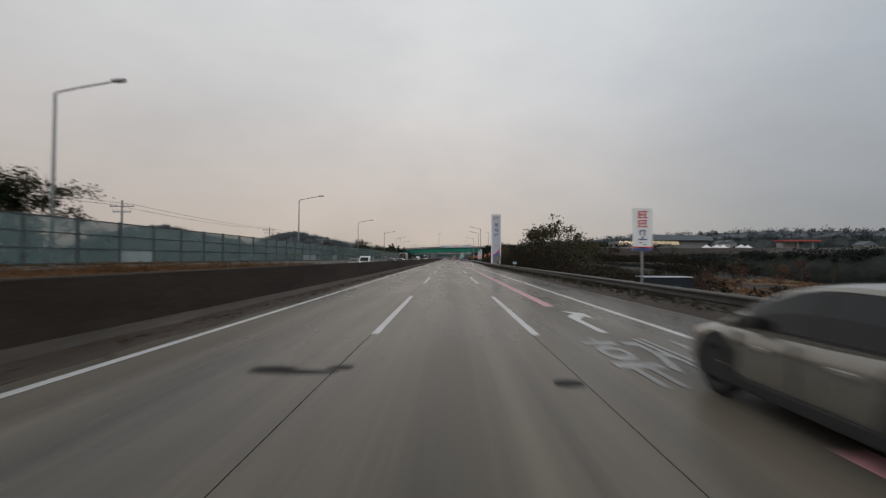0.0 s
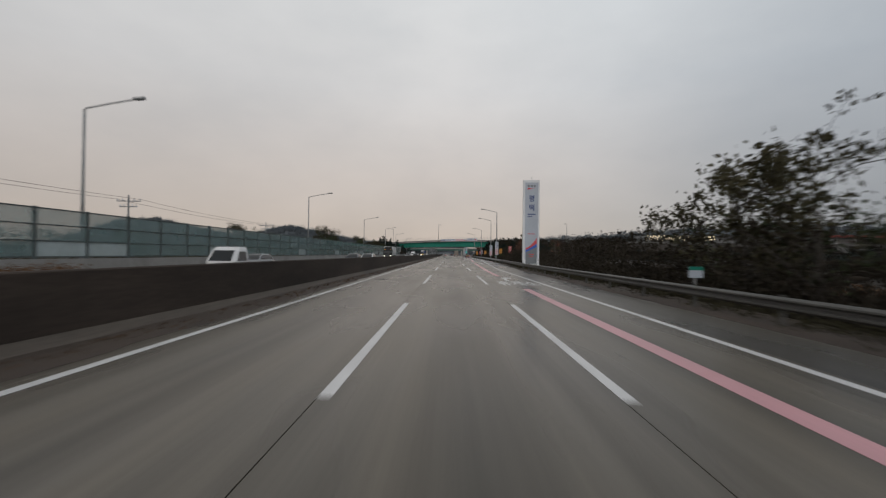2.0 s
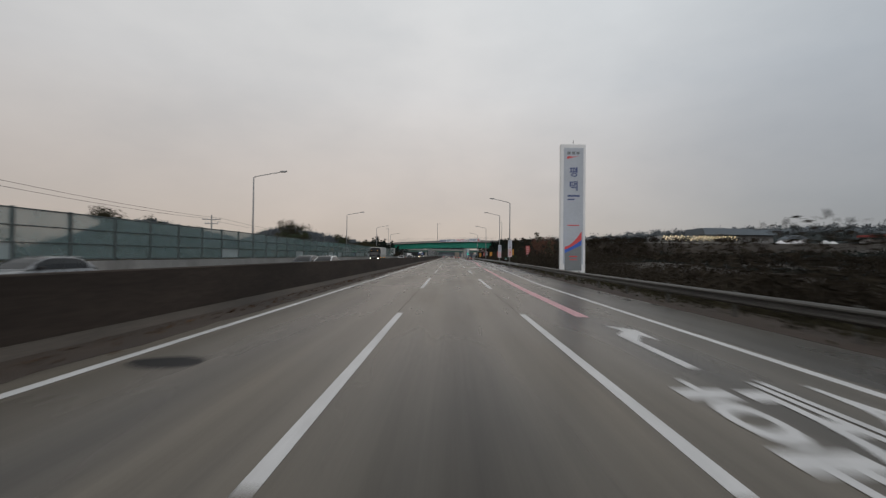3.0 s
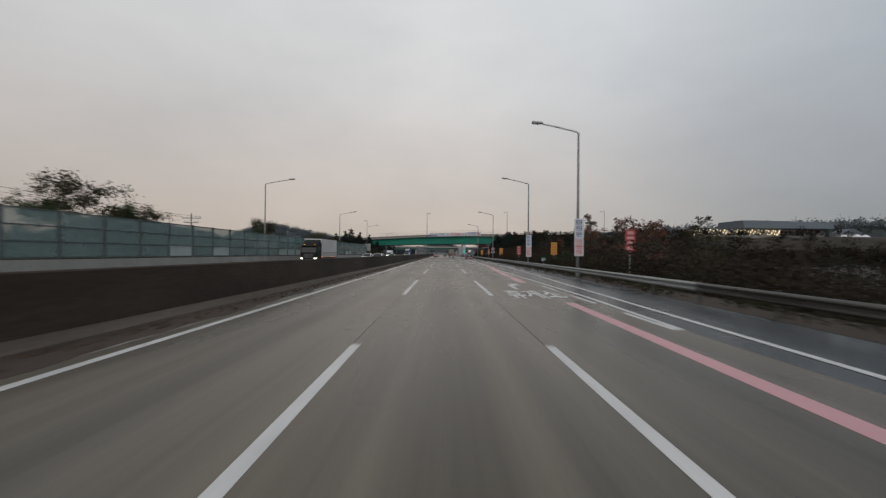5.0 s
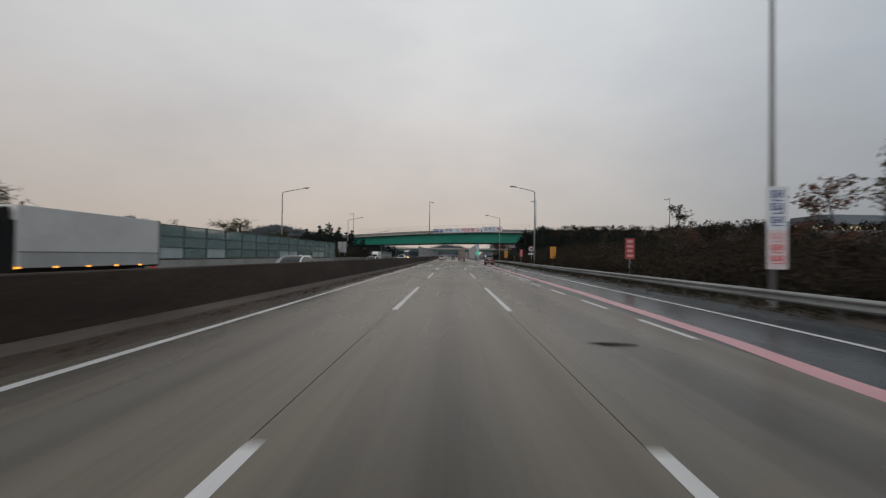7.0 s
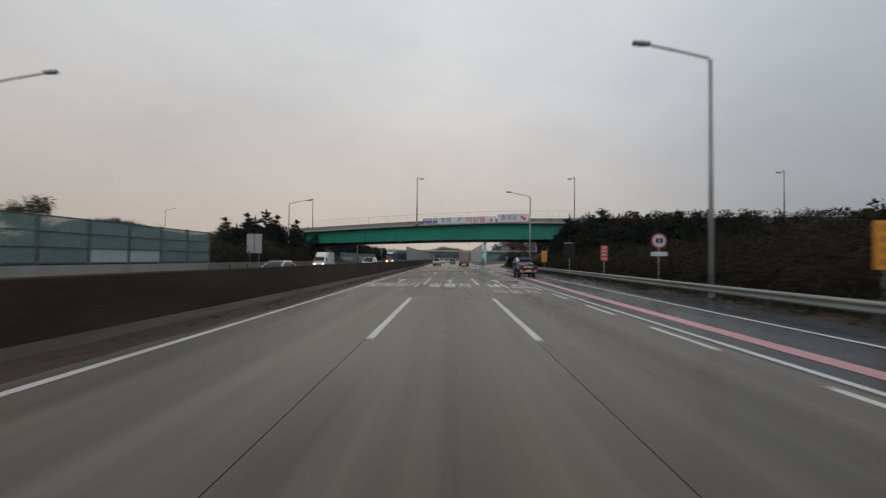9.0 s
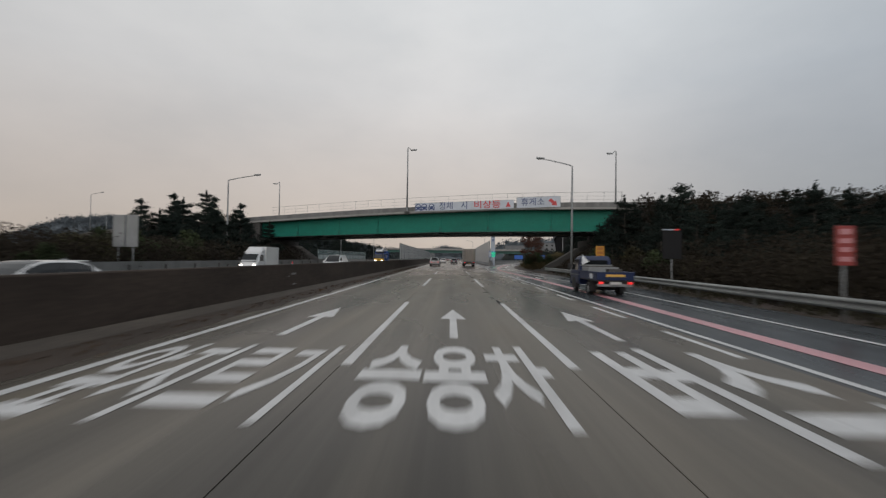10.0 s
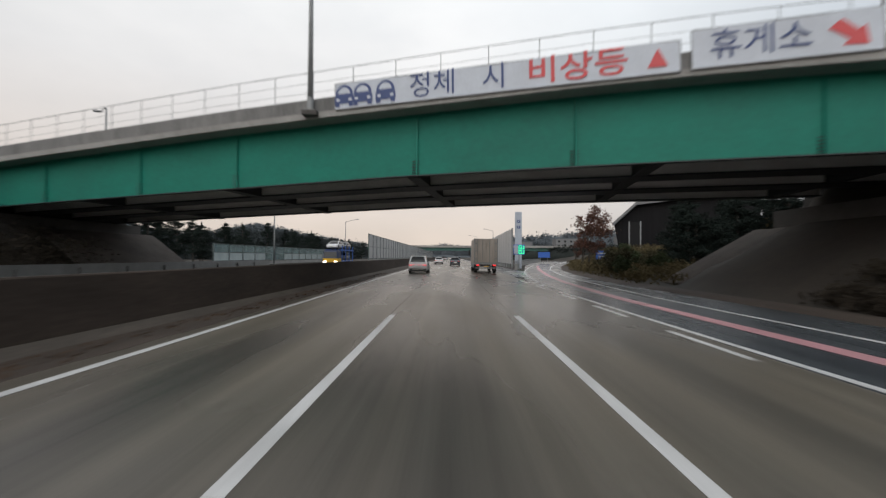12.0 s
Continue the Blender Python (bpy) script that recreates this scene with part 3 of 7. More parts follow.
# writing too worn to read: strokes of its size
def stroke(x0, y0, x1, y1, mat, k, wide=0.13):
    a, b = Vector((x0, y0, 0)), Vector((x1, y1, 0))
    d = (b - a).normalized()
    side = Vector((d.y, -d.x, 0)) * wide * (0.5 + 0.9 * abs(d.x))
    lift = Vector((0, 0, Z + 0.001 + 0.0007 * (k % 8)))
    part("worn_mark", slab(bmesh.new(), [a - side + lift, a + side + lift, b + side + lift, b - side + lift], 0.002), mat, road)


letters("앞지르기", 1.0, "paint_white", road, pose(-3.62, 219.1, Z + 0.003), 0.001, stretch=(0.9, 4.2), bold=0.02)
for y0, mat in ((-4.3, "paint_faded"), (59.1, "paint_white"), (118.7, "paint_white")):
    letters("휴게소", 1.0, mat, road, pose(3.76, y0 + 1.85, Z + 0.003), 0.001, stretch=(0.86, 3.9), bold=0.02)
    exit_arrow(3.52, y0 + 4.7)
for k, (a, b, c, d) in enumerate(((0.0, 0.0, 0.0, 3.0), (0.0, 2.8, 0.5, 2.8), (0.5, 0.0, 0.5, 3.0), (0.85, 0.2, 0.85, 3.0), (0.75, 1.0, 1.3, 1.0), (1.3, 0.0, 1.3, 2.8), (1.65, 0.3, 1.85, 2.9), (1.9, 0.3, 1.75, 1.6))):
    stroke(6.1 + a, 252.4 + b, 6.1 + c, 252.4 + d, "paint_white", k)
# dark repair patches
for x, y, w, d in ((-2.4, -3.35, 0.72, 0.13), (-2.75, -3.15, 0.4, 0.12), (-1.74, -3.08, 0.2, 0.16), (1.56, -3.85, 0.22, 0.2), (-4.65, 63.7, 0.62, 0.36), (3.3, 154.85, 0.42, 0.2), (3.05, 154.95, 0.3, 0.12), (4.08, 144.48, 0.2, 0.16), (1.86, 253.1, 0.32, 0.17), (1.82, 252.3, 0.10, 0.9), (1.79, 255.3, 0.06, 1.4), (1.72, 235.5, 0.15, 0.16), (1.82, 230.0, 0.07, 1.5)):
    bm = bmesh.new()
    pts = [(x + w * math.cos(a) * (1 + 0.3 * noise.noise((a, x, y))), y + d * math.sin(a) * (1 + 0.3 * noise.noise((a, y, x))), 0.003) for a in np.linspace(0, 6.0, 14)]
    slab(bm, pts, 0.002)
    part("tar_patch", bm, "tar", road)

# ---- median barrier ----
barrier = thing("median_barrier", (0, 0, 0), "long damp dark concrete median barrier with a paler sloped foot", "barrier", kind="structure")
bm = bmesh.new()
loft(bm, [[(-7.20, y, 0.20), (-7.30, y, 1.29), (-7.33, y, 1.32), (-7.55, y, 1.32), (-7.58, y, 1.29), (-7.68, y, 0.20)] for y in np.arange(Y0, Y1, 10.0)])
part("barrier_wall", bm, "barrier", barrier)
# scraped places on the wall
for y, z, long, tall in ((233.2, 0.89, 0.36, 0.045), (233.2, 0.43, 0.27, 0.035), (138.0, 0.90, 0.22, 0.035), (232.6, 0.80, 0.1, 0.03)):
    x = -7.20 - 0.10 * (z - 0.20) / 1.09 + 0.012
    bm = slab(bmesh.new(), [(x - 0.086 * tall * math.sin(a), y + long * math.cos(a) * (1 + 0.35 * noise.noise((a * 2, y, z))), z + tall * math.sin(a) * (1 + 0.5 * noise.noise((z, a * 2, y)))) for a in np.linspace(0, 5.9, 15)], 0.004)
    part("scuff", bm, "scuff", barrier)
bm = bmesh.new()
loft(bm, [[(-6.82, y, -0.2), (-6.83, y, 0.03), (-7.15, y, 0.205), (-7.72, y, 0.205), (-7.9, y, 0.05), (-7.9, y, -0.2)] for y in np.arange(Y0, Y1, 10.0)])
part("barrier_foot", bm, "barrier_foot", barrier)
bm = bmesh.new()
loft(bm, [[(-6.88, y, -0.05), (-6.88, y, 0.06 + 0.03 * noise.noise((0, y * 0.5, 2))), (-6.5, y, 0.03), (-5.95 + 0.26 * noise.noise((4, y * 0.45, 2)) + 0.08 * noise.noise((7, y * 1.7, 2)), y, 0.004), (-6.0, y, -0.05)] for y in np.arange(Y0, 500, 1.0)])
part("gutter_grit", bm, "grit", barrier)


# ---- the overpass ----
bridge = thing("overpass", (0, 0, 0), "green steel girder road bridge with concrete parapets over the motorway", "bridge", kind="structure")
SPAN = [x for x in np.arange(-34.5, 21.6, 2.0)] + [21.6]
DEEP = 15.2


def along(x, back=0.0):
    return bridge_front(x) + back


def girder(back, wide, mat, name, x0=-31.7, x1=21.5):
    bm = bmesh.new()
    rows = []
    for x in [x0] + [x for x in SPAN if x0 < x < x1] + [x1]:
        y, lo, hi = along(x, back), bridge_low(x), bridge_high(x)
        rows.append([(x, y, lo), (x, y, hi), (x, y + wide, hi), (x, y + wide, lo)])
    loft(bm, rows)
    return part(name, bm, mat, bridge)


girder(1.15, 0.3, "green_steel", "girder")
# inner girders: pale undercoated webs over flanges coloured dark for their unlit undersides
for back, wide in ((3.9, 1.3), (8.2, 1.5), (13.4, 0.4)):
    girder(back, wide, "undercoat", "girder")
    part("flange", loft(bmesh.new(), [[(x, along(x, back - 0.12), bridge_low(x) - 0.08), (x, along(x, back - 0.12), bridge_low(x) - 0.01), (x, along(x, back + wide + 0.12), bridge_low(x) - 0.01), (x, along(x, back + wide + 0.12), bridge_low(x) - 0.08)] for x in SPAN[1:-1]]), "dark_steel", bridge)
# flanges and ribs of the face that the road sees
for lift, thick in ((0.0, 0.05), (1.0, 0.05)):
    bm = bmesh.new()
    rows = []
    for x in SPAN[1:-1]:
        z = bridge_low(x) - 0.03 if lift == 0 else bridge_high(x) - 0.06
        y = along(x, 0.97)
        rows.append([(x, y, z), (x, y, z + thick), (x, y + 0.3, z + thick), (x, y + 0.3, z)])
    loft(bm, rows)
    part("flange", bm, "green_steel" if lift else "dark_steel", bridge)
for x in (-24.4, -17.3, -11.1, -1.6, 5.1, 13.4):
    bm = boxed(x - 0.04, x + 0.04, along(x, 1.02), along(x, 1.16), bridge_low(x) + 0.02, bridge_high(x) - 0.05)
    part("stiffener", bm, "green_steel", bridge)
    for k in range(5):
        z = bridge_low(x) + 0.12 + 0.13 * k
        box_bm = boxed(x - 0.22, x + 0.22, along(x, 1.115), along(x, 1.155), z, z + 0.035)
        part("splice_rib", box_bm, "dark_steel", bridge)
# cross frames between the girders, their silhouette shade put in as near-black colour
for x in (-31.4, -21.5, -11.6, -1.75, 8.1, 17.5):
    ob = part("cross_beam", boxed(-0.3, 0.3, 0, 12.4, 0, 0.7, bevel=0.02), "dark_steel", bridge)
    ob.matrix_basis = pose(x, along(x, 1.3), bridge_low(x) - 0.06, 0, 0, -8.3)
# deck slab with its drip edge
bm = bmesh.new()
loft(bm, [[(x, along(x), bridge_high(x) + 0.02), (x, along(x), bridge_high(x) + 0.30), (x, along(x, DEEP), bridge_high(x) + 0.30), (x, along(x, DEEP), bridge_high(x) + 0.02), (x, along(x, DEEP - 0.5), bridge_high(x) - 0.02), (x, along(x, 0.5), bridge_high(x) - 0.02)] for x in SPAN + [30.0, 60.0, 120.0]])
part("deck_slab", bm, "concrete", bridge)
for back in (0.03, DEEP - 0.33):
    bm = bmesh.new()
    loft(bm, [[(x, along(x, back), bridge_high(x) + 0.303), (x, along(x, back), bridge_high(x) + 0.93), (x, along(x, back + 0.28), bridge_high(x) + 0.93), (x, along(x, back + 0.28), bridge_high(x) + 0.303)] for x in SPAN + [30.0, 60.0, 120.0]])
    part("parapet", bm, "parapet_concrete", bridge)
for back in (0.17, DEEP - 0.19):
    bm = bmesh.new()
    for x, x2 in zip(SPAN[3:], SPAN[4:]):
        for lift, thick in ((2.25, 0.02), (1.75, 0.01), (1.3, 0.01)):
            rod(bm, (x, along(x, back), bridge_high(x) + lift), (x2, along(x2, back), bridge_high(x2) + lift), thick, n=6)
    part("handrail", bm, "galv_dull", bridge)
    for x in SPAN[3:]:
        part("rail_post", rod(bmesh.new(), (x, along(x, back), bridge_high(x) + 0.9), (x, along(x, back), bridge_high(x) + 2.26), 0.018, n=6), "galv_dull", bridge)


def abutment(x, sgn, name_label, drop=0.25, start=4.5):
    ab = thing("abutment", (0, 0, 0), name_label, "abutment", group="bridge abutments", kind="structure")
    bm = bmesh.new()
    lo = bridge_low(x) - drop
    ya, yb = along(x, -0.2), along(x, DEEP + 0.2)
    x2 = x + sgn * 2.6
    loft(bm, [[(x, ya, lo - 3), (x, ya, lo), (x2, along(x2, -0.2), lo), (x2, along(x2, -0.2), lo - 3)], [(x, yb, lo - 3), (x, yb, lo), (x2, along(x2, DEEP + 0.2), lo), (x2, along(x2, DEEP + 0.2), lo - 3)]])
    # seat and back wall take the deck's shade as a dark colour
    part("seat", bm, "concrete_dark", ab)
    bm = bmesh.new()
    xa, xb = x + sgn * 1.3, x + sgn * 2.6
    loft(bm, [[(xa, along(xa, 0.2), lo), (xa, along(xa, 0.2), bridge_high(x) + 0.2), (xb, along(xb, 0.2), bridge_high(x) + 0.2), (xb, along(xb, 0.2), lo)], [(xa, along(xa, DEEP - 0.2), lo), (xa, along(xa, DEEP - 0.2), bridge_high(x) + 0.2), (xb, along(xb, DEEP - 0.2), bridge_high(x) + 0.2), (xb, along(xb, DEEP - 0.2), lo)]])
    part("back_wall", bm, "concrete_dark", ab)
    # paved slope down to the road; bare up to start, for the deck's shade
    bm = bmesh.new()
    foot = x - sgn * 5.6
    rise = min(lo - 0.5, 3.6)
    slope = [(foot + (x - foot) * k / 6, -0.1 + rise * k / 6) for k in range(7)]
    loft(bm, [[(px, along(px, back), pz + 0.12 + 0.05 * noise.noise((px, back, 1))) for px, pz in slope] for back in np.linspace(start, DEEP + 2.0, 12)], closed=False)
    bmesh.ops.solidify(bm, geom=bm.faces[:], thickness=0.2)
    part("slope_paving", bm, "slope_concrete", ab)
    return ab


abutment(20.4, 1, "concrete bridge abutment above a stained paved slope", 0.75, 12.5)
abutment(-29.6, -1, "concrete bridge abutment above a stained paved slope")

# drain pipe at the end of the girder
bm = bmesh.new()
px, py = -32.0, along(-32.0, 0.7)
rod(bm, (px + 0.5, py, bridge_high(px) - 0.15), (px - 0.1, py, bridge_high(px) - 0.25), 0.09, n=8)
rod(bm, (px - 0.1, py, bridge_high(px) - 0.2), (px - 0.1, py, bridge_low(px) - 1.2), 0.09, n=8)
part("drain_pipe", bm, "galv", bridge)

# banners hung along the parapet
TILT = math.degrees(math.atan(BRIDGE_SLOPE))


def long_banner(x0, x1, low0, low1, tall, label):
    b = thing("banner", ((x0 + x1) / 2, along((x0 + x1) / 2) - 0.07, (low0 + low1) / 2 + tall / 2), label, "banner", group="banners on the overpass")
    roll = math.degrees(math.atan2(low1 - low0, x1 - x0))
    b.matrix_basis = b.matrix_basis @ pose(0, 0, 0, 0, 0, TILT) @ pose(0, 0, 0, 0, -roll, 0)
    w = (x1 - x0) / math.cos(radians(TILT)) / 2
    bm = bmesh.new()
    cols = np.linspace(-w, w, 40)
    loft(bm, [[(x, -0.03 + 0.015 * math.sin(x * 2.1) + 0.01 * noise.noise((x, 0, 0)), -tall / 2), (x, -0.03 + 0.012 * math.sin(x * 1.7 + 1), tall / 2), (x, 0.0, tall / 2), (x, 0.0, -tall / 2)] for x in cols])
    part("cloth", bm, "banner", b)
    bm = bmesh.new()
    for z in (-tall / 2, tall / 2):
        rod(bm, (-w, -0.02, z), (w, -0.02, z), 0.022, n=6)
    for x in (-w, w):
        rod(bm, (x, -0.02, -tall / 2), (x, -0.02, tall / 2), 0.022, n=6)
    part("frame", bm, "galv_dull", b)
    return b, w


ban, bw = long_banner(-5.3, 8.35, 8.34, 8.53, 1.16, "long grey-white banner with dark blue and red writing on the parapet")
FACE = -0.062
letters("정체", 1.16, "blue_ink", ban, pose(-2.45, FACE, 0, 90, 0, 0), 0.004)
letters("시", 1.16, "blue_ink", ban, pose(0.2, FACE, 0, 90, 0, 0), 0.004)
letters("비상등", 1.16, "red_ink", ban, pose(3.4, FACE, 0, 90, 0, 0), 0.004, stretch=(1.2, 1), bold=0.012)
bm = slab(bmesh.new(), [(5.95, FACE, -0.33), (6.65, FACE, -0.33), (6.3, FACE, 0.36)], 0.008)
part("triangle_mark", bm, "red_ink", ban)
for cx in (-6.6, -5.7, -4.6):
    # a car seen from the front: round roof, window, broad lower body, two wheels
    bm = bmesh.new()
    slab(bm, [(cx + 0.43 * math.cos(q), FACE, 0.06 + 0.42 * math.sin(q)) for q in np.linspace(-0.5, math.pi + 0.5, 15)], 0.008)
    slab(bm, [(cx + p, FACE - 0.002, q) for p, q in ((-0.47, -0.36), (0.47, -0.36), (0.47, -0.02), (-0.47, -0.02))], 0.008)
    for e in (-0.34, 0.34):
        slab(bm, [(cx + e + p, FACE - 0.001, q) for p, q in ((-0.1, -0.5), (0.1, -0.5), (0.1, -0.3), (-0.1, -0.3))], 0.008)
    part("car_mark", bm, "blue_ink", ban)
    part("car_mark_window", slab(bmesh.new(), [(cx + 0.30 * math.cos(q), FACE - 0.007, 0.07 + 0.29 * math.sin(q)) for q in np.linspace(0.05, math.pi - 0.05, 11)], 0.006), "banner", ban)
    for e in (-0.3, 0.3):
        part("car_mark_lamp", slab(bmesh.new(), [(cx + e + p, FACE - 0.009, q) for p, q in ((-0.08, -0.24), (0.08, -0.24), (0.08, -0.13), (-0.08, -0.13))], 0.004), "banner", ban)
ban, bw = long_banner(8.7, 14.22, 8.57, 8.63, 1.42, "grey-white banner with blue writing and a red arrow")
letters("휴게소", 1.15, "blue_ink", ban, pose(-0.72, FACE, 0, 90, 0, 0), 0.004)
bm = slab(bmesh.new(), [(1.3 + a, FACE, b) for a, b in ((0.0, 0.15), (0.35, 0.45), (0.85, 0.02), (1.02, 0.2), (1.12, -0.5), (0.4, -0.45), (0.55, -0.27), (0.3, -0.05))], 0.008)
part("arrow_mark", bm, "red_ink", ban)


# ---- street lamps ----
def lamp_post(name_label, high=11.2, arm=3.2, rise=0.7):
    lp = thing("street_lamp", (0, 0, 0), name_label, "street lamp", group="street lamps")
    bm = rod(bmesh.new(), (0, 0, 0.35), (0, 0, high), 0.125, 0.075, n=14)
    part("pole", bm, "galv_dull", lp, smooth=True)
    part("base_plate", boxed(-0.22, 0.22, -0.22, 0.22, 0, 0.06, bevel=0.01), "galv", lp)
    part("pole_foot", rod(bmesh.new(), (0, 0, 0.05), (0, 0, 0.6), 0.16, 0.15, n=14), "galv_dull", lp)
    bm = bmesh.new()
    pts = [(0, 0, high - 0.1), (-0.12, 0, high + 0.08), (-arm * 0.5, 0, high + rise * 0.62), (-arm + 0.3, 0, high + rise)]
    for a, b in zip(pts, pts[1:]):
        rod(bm, a, b, 0.055, 0.05, n=10)
    part("arm", bm, "galv_dull", lp)
    bm = bmesh.new()
    loft(bm, [[(-arm + 0.42 - k * 0.85, y * w, high + rise + 0.03 + k * 0.06 + z) for y, z in ((-1, -0.02), (-0.8, 0.09), (0.8, 0.09), (1, -0.02), (0.8, -0.07), (-0.8, -0.07))] for k, w in ((0, 0.05), (0.15, 0.13), (0.6, 0.16), (0.95, 0.13), (1, 0.07))])
    part("lamp_head", bm, "galv_dull", lp)
    bm = slab(bmesh.new(), [(-arm - 0.3, -0.1, high + rise - 0.01), (-arm + 0.15, -0.1, high + rise - 0.04), (-arm + 0.15, 0.1, high + rise - 0.04), (-arm - 0.3, 0.1, high + rise - 0.01)], 0.01)
    part("lamp_lens", bm, "sign_grey", lp)
    return lp


right_lamp = lamp_post("tall grey steel street lamp with one long arm")
right_lamp.matrix_basis = pose(10.3, 136.3, -0.05)
for x, y in ((11.35, 162), (12.1, 211.4), (12.05, 258.1)):
    copy_thing(right_lamp, pose(x, y, -0.05))
left_lamp = lamp_post("tall grey steel street lamp behind the noise barrier", arm=3.75)
left_lamp.matrix_basis = pose(-23.3, 15.8, 0.05, 0, 0, 180)
for x, y in ((-25.35, 64.8), (-25.05, 112.5), (-25.4, 165.0), (-26.4, 215.1), (-28.8, 269.7)):
    copy_thing(left_lamp, pose(x, y, 0.05, 0, 0, 180))
for x, y in ((-29, 330), (-29, 380), (15.5, 420), (12.5, 470)):
    copy_thing(right_lamp, pose(x, y, -0.1, 0, 0, 180 if x < 0 else 0))
for x, y, turn, top in ((-67.4, 295, 180, 13.1), (-82, 317.6, 0, 11.0)):
    s = (top - ground_height(x, y)) / 11.9
    far = copy_thing(right_lamp, pose(x, y, ground_height(x, y) - 0.1, 0, 0, turn))
    far.matrix_basis = far.matrix_basis @ Matrix.Diagonal((s, s, s, 1))
deck_lamp = lamp_post("slim dark lamp post on the overpass", 9.2, 0.85, -0.35)
tagged(deck_lamp, group="lamps on the overpass")
deck_lamp.matrix_basis = pose(-6.5, along(-6.5) - 0.25, bridge_high(-6.5) + 0.3, 0, 0, 180)
part("bracket", boxed(-6.85, -6.15, along(-6.5) - 0.45, along(-6.5) + 0.2, bridge_high(-6.5) + 0.1, bridge_high(-6.5) + 0.3, bevel=0.02), "concrete_dark", bridge)
for x in (-34.0, 25.9, 62.0):
    far = copy_thing(deck_lamp, pose(x, along(x, DEEP + 0.12), bridge_high(x) + 0.1, 0, 0, 0))
    if x > 0:
        far.matrix_basis = far.matrix_basis @ Matrix.Diagonal((1.17, 1.17, 1.17, 1))


# ---- guard rails ----
def w_beam(points):
    """The folded steel beam of a guard rail through points (x, y, z of its top)."""
    shape = [(-0.02, 0.0), (-0.05, -0.015), (-0.095, -0.055), (-0.095, -0.095), (-0.005, -0.15), (-0.005, -0.185), (-0.095, -0.24), (-0.095, -0.28), (-0.05, -0.32), (-0.02, -0.34), (0.008, -0.34), (0.008, 0.0)]
    return loft(bmesh.new(), [[(x + a, y, z + b) for a, b in shape] for x, y, z in points])


guard = thing("guard_rail", (0, 0, 0), "weathered galvanised two-wave guard rail along the shoulder", "guard rail")
for mat, y0, y1 in (("rail_steel", Y0, 118.0), ("rail_pale", 118.0, 267.0)):
    part("beam", w_beam([(between(RAIL, y), y, 0.745) for y in list(np.arange(y0, y1, 2.0)) + [y1]]), mat, guard)
post_mesh = None
for k in range(82):
    y = -58.0 + 4.0 * k
    if post_mesh is None:
        ob = part("post", rod(bmesh.new(), (0.07, 0, -0.8), (0.07, 0, 0.80), 0.06, n=10), "rail_post", guard)
        post_mesh = ob.data
    else:
        ob = new("post", post_mesh)
        ob.parent = guard
    ob.location = (between(RAIL, y) + 0.02, y, -0.02)
far_guard = thing("guard_rail", (0, 0, 0), "galvanised guard rail along the far carriageway", "guard rail")
part("beam", w_beam([(-22.4, y, 1.15) for y in np.arange(231, 314, 3.0)]), "galv", far_guard)
part("beam", w_beam([(-22.4, y, 0.82) for y in np.arange(231, 314, 3.0)]), "galv", far_guard)
for k in range(20):
    ob = new("post", post_mesh)
    ob.parent = far_guard
    ob.location = (-22.4, 231.5 + 4 * k, 0.12)
# curving rail of the exit
exit_guard = thing("guard_rail", (0, 0, 0), "guard rail on a low wall inside the curving exit", "guard rail")
CURVE = [(318, 8.9), (344, 13.4), (377, 20.6), (430, 35.0)]
part("low_wall", loft(bmesh.new(), [[(between(CURVE, y) - 0.2, y, -0.2), (between(CURVE, y) - 0.15, y, 0.75), (between(CURVE, y) + 0.15, y, 0.75), (between(CURVE, y) + 0.2, y, -0.2)] for y in np.arange(318, 430, 4.0)]), "concrete", exit_guard)
part("beam", w_beam([(between(CURVE, y), y, 1.15) for y in np.arange(318, 430, 4.0)]), "galv", exit_guard)

# ---- noise barrier of acrylic panels ----
def noise_barrier(x, y0, y1, step, low, high, label, milky=0.12, base_mat="concrete", seed=3, panel_mat=None, rows=3):
    nb = thing("noise_barrier", (0, 0, 0), label, "noise barrier")
    rnd = random.Random(seed)
    n = int(round((y1 - y0) / step))
    part("base_wall", loft(bmesh.new(), [[(x - 0.2, y, -0.4), (x - 0.15, y, low - 0.12), (x + 0.15, y, low - 0.12), (x + 0.22, y, -0.4)] for y in np.linspace(y0, y1, n + 1)]), base_mat, nb)
    levels = np.linspace(low, high, rows + 1)
    for z in levels:
        part("rail", boxed(x - 0.05, x + 0.05, y0, y1, z - 0.035, z + 0.035), "post_green", nb)
    post = pane = stub = None
    for k in range(n + 1):
        y = y0 + step * k
        if post is None:
            ob = part("post", boxed(-0.09, 0.09, -0.075, 0.075, -0.55, high - low + 0.08, bevel=0.008), "post_green", nb)
            post = ob.data
        else:
            ob = new("post", post)
            ob.parent = nb
        ob.location = (x, y, low)
        if k == n:
            break
        for z0, z1 in zip(levels, levels[1:]):
            cloudy = rnd.random() < milky and z0 == levels[0]
            ob = part("panel", boxed(x - 0.01, x + 0.01, y + 0.08, y + step - 0.08, z0 + 0.04, z1 - 0.04), panel_mat or ("milky_panel" if cloudy else "clear_panel"), nb)
    return nb


noise_barrier(-22.5, -25.0, 231.8, 3.47, 1.25, 3.92, "tall greenish acrylic noise barrier with grey steel posts", 0.3)
noise_barrier(-30.0, 313.0, 369.0, 4.0, 1.0, 3.2, "grey acrylic noise barrier beyond the overpass", 0.9, seed=5, rows=2)
tall = noise_barrier(-13.6, 331.0, 600.0, 4.0, 1.3, 5.4, "tall pale grey noise wall beside the far carriageway", 0.0, seed=7, panel_mat="far_panel", rows=2)

# dry grass bank in front of the barrier's foot
bm = bmesh.new()
